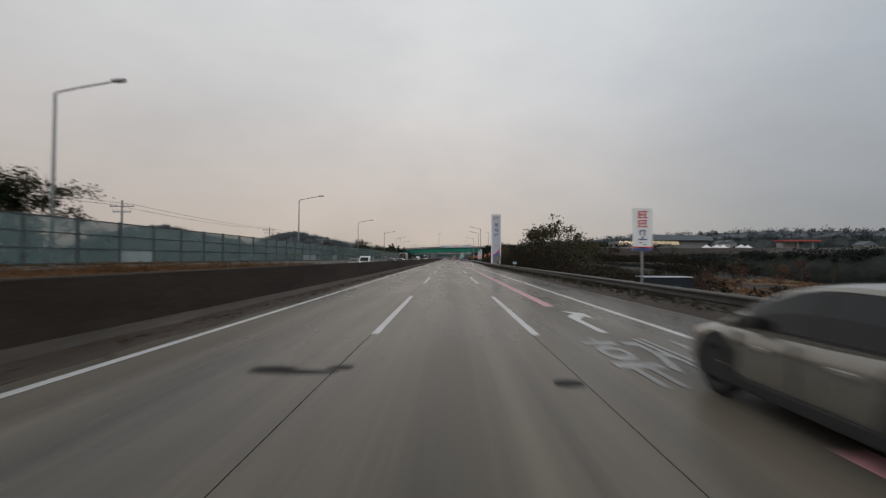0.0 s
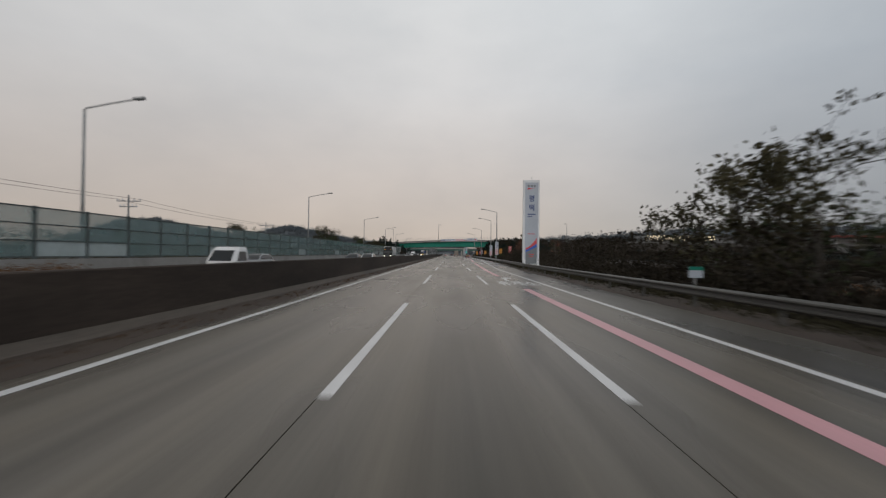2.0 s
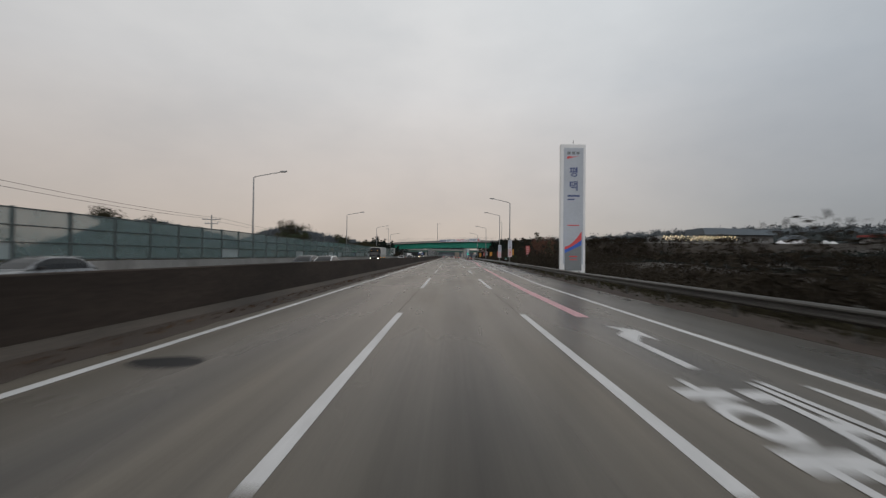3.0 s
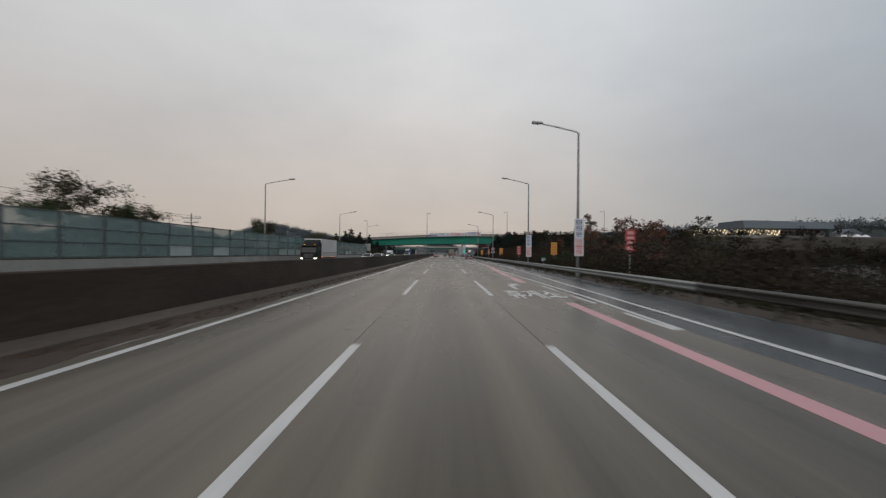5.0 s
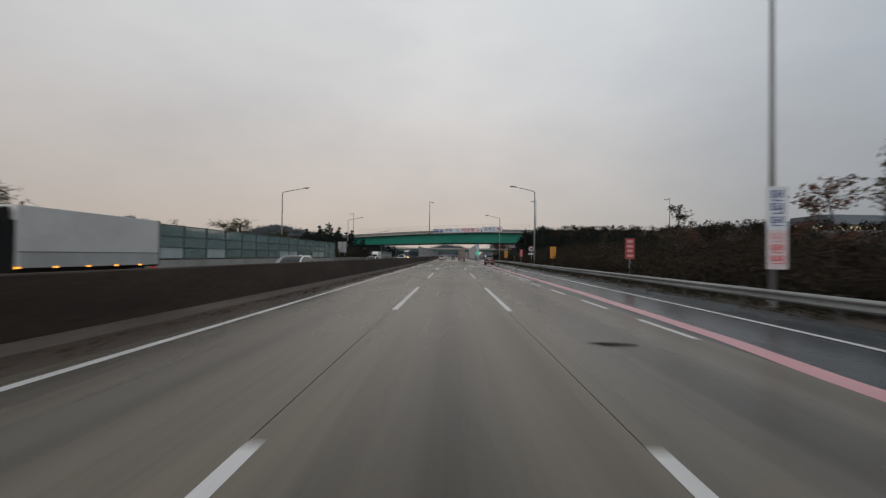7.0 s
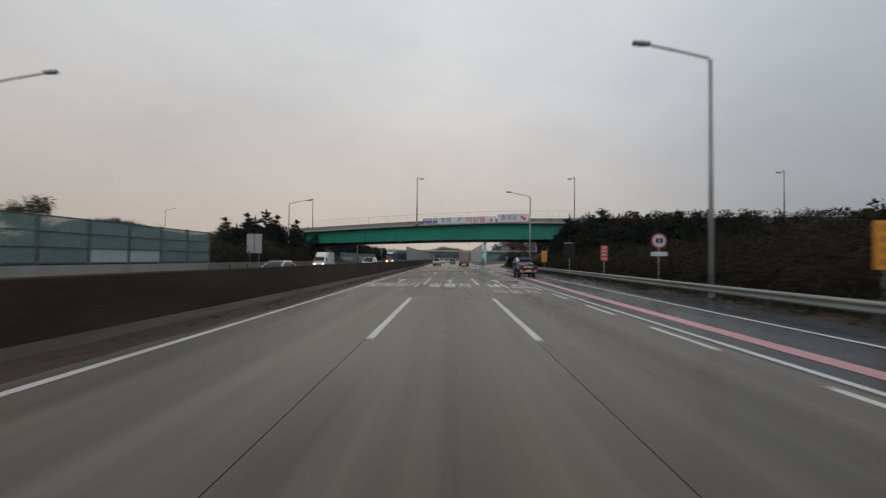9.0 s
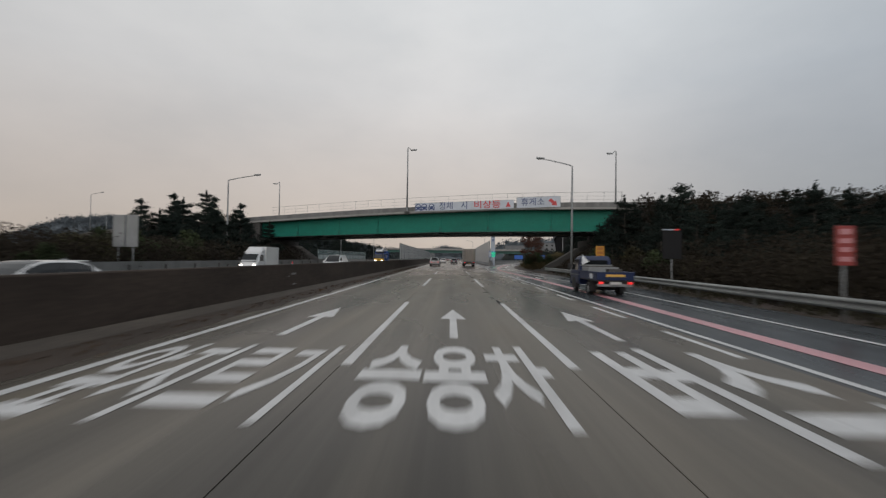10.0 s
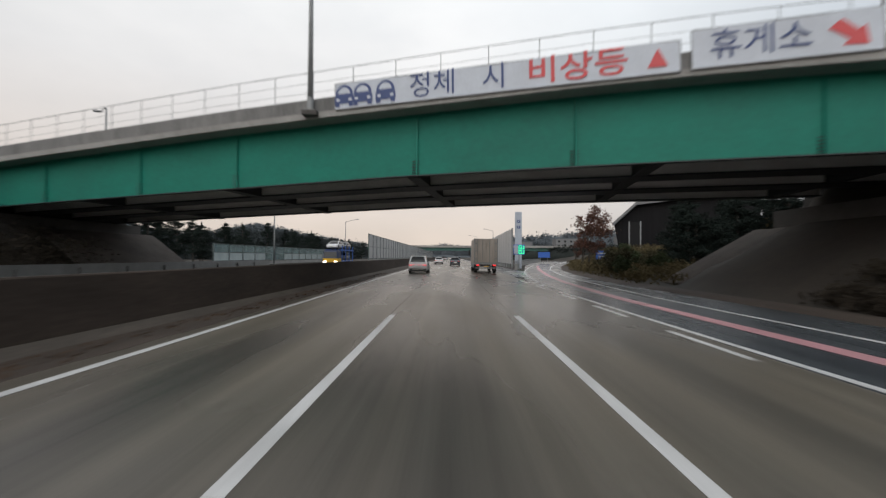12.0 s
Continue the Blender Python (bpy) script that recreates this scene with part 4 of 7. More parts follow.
loft(bm, [[(-22.2, y, -0.1), (-22.15, y, 0.95 * (1 - 0.6 * smooth(20, 60, y)) + 0.15 * noise.noise((0, y * 0.3, 0))), (-21.0, y, 0.55 * (1 - 0.7 * smooth(20, 60, y)) + 0.12 * noise.noise((3, y * 0.3, 0))), (-20.2, y, -0.05)] for y in np.arange(-40, 90, 1.5)])
tagged(part("grass_bank", bm, "dry_grass"), "strip of russet dry grass at the foot of the noise barrier", "grass", kind="stuff")

# ---- the tall entrance sign ----
tower = thing("sign_tower", (11.55, 100.3, -0.6), "tall pale sign tower with blue writing and a red-blue emblem", "sign")
H = 13.2
bm = boxed(-1.2, 1.2, -0.22, 0.22, 0, H, bevel=0.03)
part("panel", bm, "sign_white", tower)
part("inset", boxed(-0.92, 0.98, -0.245, -0.215, 1.6, H - 0.35, bevel=0.01), "sign_grey", tower)
part("plinth", boxed(-1.35, 1.35, -0.45, 0.45, 0, 0.7, bevel=0.03), "concrete", tower)
bm = bmesh.new()
rod(bm, (0.05, 0, H), (0.05, 0, H + 0.45), 0.03, n=6)
part("rod", bm, "galv_dull", tower)
letters("평", 1.0, "blue_ink", tower, pose(0.05, -0.25, H - 2.75, 90, 0, 0), 0.005, bold=0.018)
letters("택", 1.0, "blue_ink", tower, pose(0.05, -0.25, H - 4.1, 90, 0, 0), 0.005, bold=0.018)
for x, z, w, tall, mat in ((0.05, H - 5.0, 0.58, 0.16, "blue_ink"), (-0.2, H - 5.34, 0.33, 0.12, "blue_ink"), (0.05, H - 7.85, 0.55, 0.1, "red_ink"), (0.05, 2.35, 0.4, 0.12, "red_ink"), (0.05, 2.05, 0.32, 0.08, "red_ink")):
    part("worn_mark", boxed(x - w, x + w, -0.258, -0.24, z - tall / 2, z + tall / 2), mat, tower)
for x in (-0.42, 0.03, 0.45):
    part("worn_mark", boxed(x - 0.15, x + 0.15, -0.256, -0.24, H - 0.98, H - 0.72), "sign_slate", tower)
part("worn_mark", slab(bmesh.new(), [(-0.62, -0.258, H - 1.42), (-0.2, -0.258, H - 1.32), (0.62, -0.258, H - 1.12), (0.0, -0.258, H - 1.2), (-0.55, -0.258, H - 1.14)], 0.012), "red_ink", tower)
part("lower_panel", boxed(-0.78, 0.84, -0.254, -0.24, 1.0, 3.0), "sign_slate", tower)


def swoosh(low, high, mat, lift):
    """A rising curved band across the tower, between two curves of the way across."""
    us = [k / 10 for k in range(11)]
    part("emblem", slab(bmesh.new(), [(-0.78 + 1.62 * u, -lift, low(u)) for u in us] + [(-0.78 + 1.62 * u, -lift, high(u)) for u in us[::-1]], 0.012), mat, tower)


swoosh(lambda u: 2.66 + 0.8 * u, lambda u: 3.12 + 0.95 * u ** 1.3, "blue_emblem", 0.262)
swoosh(lambda u: 3.02 + 0.95 * u ** 1.3, lambda u: 3.3 + 1.5 * u ** 1.7, "red_ink", 0.266)
part("lower_panel", slab(bmesh.new(), [(-0.1, -0.252, 3.0), (0.84, -0.252, 3.0), (0.84, -0.252, 3.47)], 0.01), "sign_slate", tower)


# ---- small signs ----
def post_sign(name, at, w, h, low, mat, label, marks=None, mark_mat="sign_white", group="", posts=1, turn=0.0):
    s = thing(name, at, label, "sign", group=group, turn=turn)
    part("board", boxed(-w / 2, w / 2, -0.02, 0.02, low, low + h, bevel=0.006), mat, s)
    for k in range(posts):
        px = 0 if posts == 1 else (-w * 0.3 + w * 0.6 * k)
        part("post", rod(bmesh.new(), (px, 0.06, -0.3), (px, 0.06, low + h - 0.1), 0.045, n=8), "galv_dull", s)
    for (a, b, c, d) in marks or ():
        part("worn_mark", boxed(a * w, b * w, -0.032, -0.018, low + c * h, low + d * h), mark_mat, s)
    return s


BARS = [(-0.3, 0.3, 0.78, 0.92), (-0.34, 0.34, 0.56, 0.68), (-0.3, 0.3, 0.34, 0.46), (-0.34, 0.34, 0.1, 0.22)]


def strip_banner(at, low, label):
    """A tall cloth banner strapped to a lamp post, blue writing over red."""
    s = thing("post_banner", at, label, "banner", group="banners on lamp posts")
    part("cloth", boxed(-0.36, 0.36, -0.03, -0.01, low, low + 2.9, bevel=0.004), "banner_pink", s)
    part("upper_cloth", boxed(-0.36, 0.36, -0.036, -0.028, low + 1.38, low + 2.9), "banner", s)
    rows = ((2.58, "blue_ink", 0.19), (2.13, "blue_ink", 0.19), (1.68, "blue_ink", 0.17), (1.12, "pale_red_ink", 0.16), (0.72, "red_ink", 0.15), (0.34, "red_ink", 0.15))
    for k, (z, mat, tall) in enumerate(rows):
        q = low + z
        for a, b, c, d in ((-0.23, 0.06, 0.75, 0.95), (-0.21, -0.13, -0.1, 0.7), (-0.05, 0.03, -0.2, 0.6), (-0.24, 0.02, -0.35, -0.15), (0.12, 0.2, -0.4, 1.0), (0.02, 0.14, 0.15 - 0.3 * (k % 2), 0.35 - 0.3 * (k % 2)), (-0.16, 0.2, -1.0, -0.8), (-0.16 + 0.3 * (k % 2), -0.09 + 0.3 * (k % 2), -0.85, -0.5)):
            part("worn_mark", boxed(a, b, -0.044, -0.034 if k < 3 else -0.028, q + c * tall, q + d * tall), mat, s)
    for z in (low + 0.1, low + 2.8):
        part("strap", boxed(-0.12, 0.12, -0.012, 0.16, z - 0.02, z + 0.02), "galv", s)
    return s


strip_banner((10.35, 136.15, 0), 1.6, "pale cloth banner with blue and red writing on a post")
strip_banner((11.4, 161.85, 0), 1.35, "pale cloth banner with blue and red writing on a post")
post_sign("red_sign", (12.9, 132.8, 0), 0.7, 1.55, 1.95, "red_sign", "red vertical roadside sign with worn white writing", BARS, "pale_red_ink", "red roadside signs")
post_sign("red_sign", (12.9, 178.5, 0), 0.66, 1.5, 1.6, "red_sign", "red vertical roadside sign with worn white writing", BARS, "pale_red_ink", "red roadside signs")
post_sign("red_sign", (12.75, 227.7, 0), 0.6, 1.3, 1.65, "red_sign", "red vertical roadside sign with worn white writing", BARS, "pale_red_ink", "red roadside signs")
post_sign("amber_sign", (13.6, 157.0, 0), 0.75, 1.5, 1.7, "yellow_sign", "amber vertical roadside sign with dark marks", BARS, "amber_mark", "amber roadside signs")
post_sign("amber_sign", (13.2, 204.2, 0), 0.75, 1.5, 1.5, "yellow_sign", "amber vertical roadside sign with dark marks", BARS, "amber_mark", "amber roadside signs")
post_sign("amber_sign", (13.0, 252.4, 0), 0.75, 1.55, 1.4, "yellow_sign", "amber vertical roadside sign with dark marks", BARS, "amber_mark", "amber roadside signs")
for x, y in ((9.0, 51.7), (12.2, 156.4)):
    ws = post_sign("white_sign", (x, y, 0.0), 0.52, 0.42, 0.92, "sign_grey", "small white and green marker on a post", None, group="marker signs")
    part("stripe", boxed(-0.26, 0.26, -0.028, -0.018, 1.2, 1.34), "green_steel", ws)
bsn = post_sign("cloth_sign", (9.0, 11.05, -0.3), 0.92, 2.0, 2.4, "sign_white", "white cloth sign with red and blue writing by the guard rail", None)
for k in range(2):
    z = 4.1 - 0.42 * k
    for a, b, c, d in ((-0.24, 0.24, -0.17, -0.12), (-0.18, 0.16, -0.04, 0.01), (-0.2, -0.13, -0.15, 0.16), (0.1, 0.16, -0.14, 0.18), (-0.05, 0.0, -0.04, 0.17), (-0.22, 0.22, 0.12, 0.16)):
        part("worn_mark", boxed(a, b, -0.034, -0.018, z + c, z + d), "red_ink", bsn)
for k, (a, b, c, d) in enumerate(((-0.16, 0.14, 0, 0.05), (-0.16, -0.1, -0.2, 0.0), (0.06, 0.12, -0.22, 0.0), (-0.2, 0.2, -0.42, -0.36), (-0.03, 0.03, -0.36, -0.24), (-0.14, -0.02, -0.56, -0.52), (0.02, 0.16, -0.66, -0.62), (-0.2, 0.18, -0.8, -0.75))):
    part("worn_mark", boxed(a, b, -0.034, -0.018, 3.32 + c, 3.32 + d), "blue_ink", bsn)
part("stripe", boxed(-0.46, 0.46, -0.034, -0.018, 2.53, 2.6), "red_ink", bsn)
part("stripe", boxed(-0.46, 0.46, -0.034, -0.018, 2.4, 2.52), "blue_ink", bsn)
# round speed limit sign
lim = thing("limit_sign", (12.9, 218.3, 0), "round white traffic sign with a red rim over a small plate", "traffic sign")
part("post", rod(bmesh.new(), (0, 0.06, -0.2), (0, 0.06, 3.4), 0.05, n=8), "galv_dull", lim)
part("rim", rod(bmesh.new(), (0, 0.02, 2.95), (0, -0.01, 2.95), 0.47, n=32), "red_sign", lim)
part("disc", rod(bmesh.new(), (0, 0.0, 2.95), (0, -0.025, 2.95), 0.38, n=32), "sign_grey", lim)
part("worn_mark", boxed(-0.2, -0.03, -0.04, -0.02, 2.8, 3.1), "black", lim)
part("worn_mark", boxed(0.04, 0.21, -0.04, -0.02, 2.8, 3.1), "black", lim)
part("plate", boxed(-0.5, 0.5, -0.02, 0.02, 2.0, 2.27, bevel=0.01), "sign_grey", lim)
# dark back of a roadside cabinet sign with a red lamp on its rim
dk = post_sign("dark_sign", (13.15, 239.9, 0), 1.15, 1.7, 1.85, "black", "black roadside sign panel with a small red lamp", None)
part("rim_lamp", boxed(0.1, 0.4, -0.04, 0.04, 3.56, 3.64, bevel=0.01), "tail_dim", dk)
part("cap_plate", boxed(-0.6, 0.1, -0.04, 0.04, 3.56, 3.62), "sign_grey", dk)
# backs of signs for the other direction
for x, y, z in ((-24.5, 246, 2.2),):
    s = post_sign("traffic_sign", (x, y, 0), 1.9, 2.4, z, "galv_dull", "grey back of a two-panel traffic sign on posts", [(-0.02, 0.02, 0, 1)], "dark_steel", posts=2)


# ---- vehicles ----
def wheel(parent, x, y, r, wide, rim_mat="alloy", spokes=5):
    side = 1 if x > 0 else -1
    prof = [(-wide / 2, r * 0.62), (-wide / 2, r * 0.9), (-wide * 0.38, r), (wide * 0.38, r), (wide / 2, r * 0.9), (wide / 2, r * 0.62)]
    bm = bmesh.new()
    loft(bm, [[(x + a, y + b * math.cos(t), r + b * math.sin(t)) for a, b in prof] for t in np.linspace(0, 2 * math.pi, 33)[:-1]] + [[(x + a, y + b, r) for a, b in prof]], cap=False)
    tyre = part("tyre", bm, "rubber", parent, smooth=True)
    bm = bmesh.new()
    face = x + side * wide * 0.36
    rod(bm, (x - side * wide * 0.3, y, r), (face - side * 0.05, y, r), r * 0.63, n=28)
    part("rim_barrel", bm, "trim", tyre)
    bm = bmesh.new()
    rod(bm, (face - side * 0.04, y, r), (face + side * 0.012, y, r), r * 0.17, n=14)
    for k in range(spokes):
        for off in (-0.13, 0.13):
            t = 2 * math.pi * k / spokes + 0.3
            a = Vector((face, y + r * 0.1 * math.cos(t), r + r * 0.1 * math.sin(t)))
            b = Vector((face - side * 0.01, y + r * 0.62 * math.cos(t + off), r + r * 0.62 * math.sin(t + off)))
            rod(bm, a, b, r * 0.07, r * 0.05, n=6)
    loft(bm, [[(face - side * d, y + q * math.cos(t), r + q * math.sin(t)) for d, q in ((0, r * 0.66), (0, r * 0.60), (0.05, r * 0.60), (0.05, r * 0.66))] for t in np.linspace(0, 2 * math.pi, 29)], cap=False)
    part("rim", bm, rim_mat, tyre)
    return tyre


def shell(stations):
    """The lower body: rings from tail to nose. Each station: y, underside, shoulder height, half width, top half width."""
    bm = bmesh.new()
    rings = []
    for y, lo, hi, w, tw in stations:
        d = hi - lo
        half = [(0.0, lo), (w * 0.80, lo), (w * 0.95, lo + 0.06 * d), (w, lo + 0.30 * d), (w * 0.985, lo + 0.52 * d), (w * 0.995, lo + 0.72 * d), (w * 0.95, lo + 0.93 * d), (tw, hi), (tw * 0.5, hi + 0.02), (0.0, hi + 0.03)]
        rings.append([(x, y, z) for x, z in half] + [(-x, y, z) for x, z in half[-2:0:-1]])
    loft(bm, rings)
    return bm


def lerp(a, b, t):
    return Vector(a).lerp(Vector(b), t)


def pane_on(c00, c10, c11, c01, u0, u1, v0, v1, lift):
    """A plate lying on a sloping four-cornered face, between fractions of its sides, raised by lift."""
    def at(u, v):
        return lerp(lerp(c00, c10, u), lerp(c01, c11, u), v)
    pts = [at(u0, v0), at(u1, v0), at(u1, v1), at(u0, v1)]
    nrm = (pts[1] - pts[0]).cross(pts[3] - pts[0]).normalized()
    return slab(bmesh.new(), [p + nrm * lift for p in pts], lift + 0.02)


def cabin(parent, line, belt, high, half, paint, panes):
    """The glasshouse on the shoulders: line holds (y, share of the full height) from tail to bonnet; panes: stretches of side glass."""
    rise = high - belt

    def share(y):
        return between(line, y)

    def skin(y, v):
        """Half width and height on the flank, v from the belt (0) to the roof edge (1)."""
        f = share(y)
        wide, slim = half * 0.925, half * (0.90 - 0.19 * f)
        bow = 0.035 * half * math.sin(math.pi * v)
        return wide + (slim - wide) * v + bow, belt + rise * f * 0.93 * v

    def crown(y, k):
        """Height over the roof at share k of the half width."""
        f = share(y)
        return belt + rise * f * (0.93 + 0.07 * (1 - abs(k) ** 2.5)) + 0.004

    ys = sorted({y for y, _ in line} | set(np.linspace(line[0][0], line[-1][0], 25).tolist()))
    bm = bmesh.new()
    rings = []
    for y in ys:
        edge = skin(y, 1.0)[0]
        flank = [(skin(y, 0)[0], belt - 0.06)] + [skin(y, v) for v in (0.0, 0.25, 0.5, 0.75, 1.0)]
        roof = [(edge * k, crown(y, k)) for k in (0.93, 0.8, 0.55, 0.25, 0.0)]
        right = flank + roof
        rings.append([(x, y, z) for x, z in right] + [(-x, y, z) for x, z in right[-2::-1]])
    loft(bm, rings)
    part("cabin", bm, paint, parent, smooth=True).data.set_sharp_from_angle(angle=radians(50))

    def flank_pane(name, mat, s, y0, y1, v0, v1, lift):
        rows = []
        for y in np.linspace(y0, y1, 9):
            if share(y) * rise < 0.1:
                continue
            low, top = skin(y, v0), skin(y, v1)
            mid = skin(y, (v0 + v1) / 2)
            rows.append([(s * (w + d), y, z) for (w, z), d in ((low, lift), (mid, lift), (top, lift), (top, -0.02), (low, -0.02))])
        if len(rows) > 1:
            part(name, loft(bmesh.new(), rows), mat, parent)

    def cross_pane(name, y0, y1, lift, wide):
        rows = []
        for y in np.linspace(y0, y1, 9):
            edge = skin(y, 1.0)[0] * wide
            ks = (-1, -0.6, -0.2, 0.2, 0.6, 1)
            rows.append([(edge * k, y, crown(y, k * wide) + lift) for k in ks] + [(edge * k, y, crown(y, k * wide) - 0.03) for k in ks[::-1]])
        part(name, loft(bmesh.new(), rows), "car_glass", parent)

    first, last = panes[0][0], panes[-1][1]
    for s in (1, -1):
        flank_pane("window_band", "trim", s, first - 0.06, last + 0.08, 0.03, 0.93, 0.006)
        for y0, y1 in panes:
            flank_pane("side_window", "car_glass", s, y0, y1, 0.08, 0.88, 0.012)
    tail = [y for y, f in line if f < 0.9 and y < 0]
    nose = [y for y, f in line if f < 0.97 and y > 0]
    cross_pane("rear_window", line[0][0] + 0.07 * (tail[-1] - line[0][0]) + 0.03, tail[-1] + 0.02, 0.014, 0.86)
    cross_pane("windscreen", nose[0] - 0.02, line[-1][0] - 0.06, 0.014, 0.90)


def arch(parent, x, y, r, mat="trim"):
    """The dark wheel arch with its cladding lip."""
    s = 1 if x > 0 else -1
    bm = bmesh.new()
    pts = [(y + r * math.cos(t), r * 0.86 + r * math.sin(t)) for t in np.linspace(-0.35, math.pi + 0.35, 20)]
    loft(bm, [[(x - s * 0.16, a, b) for a, b in pts], [(x + s * 0.012, a, b) for a, b in pts]])
    part("wheel_arch", bm, mat, parent)


def mirror(parent, x, y, z, mat):
    s = 1 if x > 0 else -1
    bm = boxed(min(x, x + s * 0.2), max(x, x + s * 0.2), y - 0.06, y + 0.08, z, z + 0.14, bevel=0.035)
    part("door_mirror", bm, mat, parent, smooth=True)


def suv(at, label, paint, size=(4.5, 1.84, 1.54), base=2.64, lit="tail_dim", head=False, van=False, turn=0.0, name="car", cladding="trim", rim="alloy", group="", r=0.345, cargo=False):
    L, W, H = size
    c = thing(name, at, label, "car", group=group, turn=turn)
    h, w = L / 2, W / 2
    belt = H * 0.615 if not van else H * 0.57
    tail = 0.97 if van else 0.93
    part("body", shell([
        (-h, 0.46, belt - 0.16, w * 0.80, w * 0.74), (-h + 0.06, 0.36, belt - 0.03, w * 0.92, w * 0.86), (-h + 0.35, 0.25, belt + 0.02, w * 0.985, w * 0.91),
        (-h + 0.9, 0.23, belt + 0.01, w, w * 0.92), (-0.3, 0.21, belt - 0.01, w * 0.99, w * 0.91), (h * 0.30, 0.21, belt - 0.02, w * 0.99, w * 0.91),
        (h * 0.52, 0.22, belt - 0.01, w, w * 0.90), (h - 0.70, 0.24, belt - 0.05, w * 0.995, w * 0.86), (h - 0.34, 0.25, belt - 0.10, w * 0.97, w * 0.80),
        (h - 0.12, 0.27, belt - 0.17, w * 0.90, w * 0.72), (h - 0.03, 0.30, belt - 0.26, w * 0.82, w * 0.64), (h, 0.36, belt - 0.36, w * 0.74, w * 0.56)]), paint, c, smooth=True).data.set_sharp_from_angle(angle=radians(38))
    if van:
        cabin(c, [(-h + 0.06, 0.0), (-h + 0.2, 0.5), (-h + 0.4, 0.88), (-h + 0.75, 0.99), (-h + 2.0, 1.0), (h - 2.35, 0.96), (h - 2.05, 0.86), (h - 1.55, 0.5), (h - 0.95, 0.0)], belt, H, w, paint,
              ((-h + 2.9, h - 1.45),) if cargo else ((-h + 0.45, -h + 1.45), (-h + 1.53, -h + 2.6), (-h + 2.68, h - 1.45)))
    else:
        cabin(c, [(-h + 0.14, 0.0), (-h + 0.42, 0.42), (-h + 0.8, 0.80), (-h + 1.2, 0.95), (-h + 1.9, 1.0), (h - 2.15, 0.965), (h - 1.8, 0.82), (h - 1.42, 0.5), (h - 0.92, 0.0)], belt, H, w, paint,
              ((-h + 0.72, -h + 1.02), (-h + 1.1, -h + 2.02), (-h + 2.1, h - 1.36)))
    ax = base / 2 + (0.05 if not van else 0.1)
    for s in (1, -1):
        for y in (ax, ax - base):
            arch(c, s * w * 0.985, y, r * 1.2, cladding)
            wheel(c, s * (w - 0.115), y, r, 0.23, rim)
        mirror(c, s * w * 0.93, h - 1.55 if not van else h - 1.45, belt + 0.02, paint if van else "trim")
        part("sill", boxed(min(s * w * 0.93, s * w * 1.004), max(s * w * 0.93, s * w * 1.004), ax - base + r * 1.15, ax - r * 1.15, 0.2, 0.34, bevel=0.02), cladding, c)
        for y in (ax - base + 0.65, ax - base + 1.72):
            part("door_handle", boxed(min(s * w * 0.985, s * w * 1.012), max(s * w * 0.985, s * w * 1.012), y, y + 0.22, belt - 0.22, belt - 0.17, bevel=0.008), "chrome", c)
        for y in (ax - base + 0.35, ax - base + 1.35, ax - 0.42):
            part("door_seam", boxed(min(s * w * 0.97, s * w * 1.0015), max(s * w * 0.97, s * w * 1.0015), y - 0.006, y + 0.006, 0.36, belt - 0.06), "trim", c)
        part("tail_lamp", boxed(min(s * w * 0.52, s * w * 0.88), max(s * w * 0.52, s * w * 0.88), -h - 0.005, -h + 0.12, belt - 0.20, belt - 0.12, bevel=0.02), lit, c)
        part("headlamp", boxed(min(s * w * 0.45, s * w * 0.82), max(s * w * 0.45, s * w * 0.82), h - 0.24, h - 0.07, belt - 0.40, belt - 0.29, bevel=0.02), "head_lit" if head else "chrome", c)
        if (van or H > 1.6) and not cargo:
            part("roof_rail", rod(bmesh.new(), (s * w * 0.70, -h + 0.75, H + 0.03), (s * w * 0.70, h - 2.3, H + 0.03), 0.022, n=8), "chrome", c)
    part("lamp_bar", boxed(-w * 0.5, w * 0.5, -h + 0.0, -h + 0.1, belt - 0.152, belt - 0.128), lit, c)
    part("number_plate", boxed(-0.26, 0.26, -h - 0.012, -h + 0.03, belt - 0.42, belt - 0.29), "plate", c)
    part("rear_bumper", boxed(-w * 0.86, w * 0.86, -h - 0.03, -h + 0.16, 0.30, 0.50, bevel=0.03), "trim", c)
    part("bumper_strip", boxed(-w * 0.55, w * 0.55, -h - 0.036, -h - 0.02, 0.40, 0.44), "chrome", c)
    part("grille", boxed(-w * 0.5, w * 0.5, h - 0.06, h + 0.01, 0.36, belt - 0.44, bevel=0.02), "trim", c)
    part("front_plate", boxed(-0.26, 0.26, h + 0.0, h + 0.02, 0.42, 0.53), "plate", c)
    part("spoiler", boxed(-w * 0.66, w * 0.66, -h + (0.36 if van else 0.66), -h + (0.56 if van else 1.0), H - 0.055, H - 0.01, bevel=0.015), paint, c)
    part("aerial", slab(bmesh.new(), [(0, -h + 1.0, H - 0.01), (0, -h + 1.2, H - 0.01), (0, -h + 1.02, H + 0.07)], 0.02), paint, c)
    part("underbody", boxed(-w * 0.8, w * 0.8, -h + 0.4, h - 0.5, 0.17, 0.27), "trim", c)
    return c


suv((4.25, -5.6, 0), "grey-silver compact crossover with dark cladding on the wet lane", "paint_car_silver", (4.5, 1.84, 1.5), rim="dark_alloy", r=0.36)
suv((-3.3, 304.3, 0), "white people carrier with lit red rear lamp bar", "paint_car_white", (5.1, 1.99, 1.76), 3.09, "tail_red", van=True)
suv((-2.6, 358.5, 0), "white estate car far ahead on the wet road", "paint_car_white", (4.6, 1.86, 1.6), 2.7, "tail_dim")
suv((0.85, 341.0, 0), "dark slate sport utility car ahead on the road", "paint_car_dark", (4.5, 1.86, 1.66), 2.7, "tail_dim")
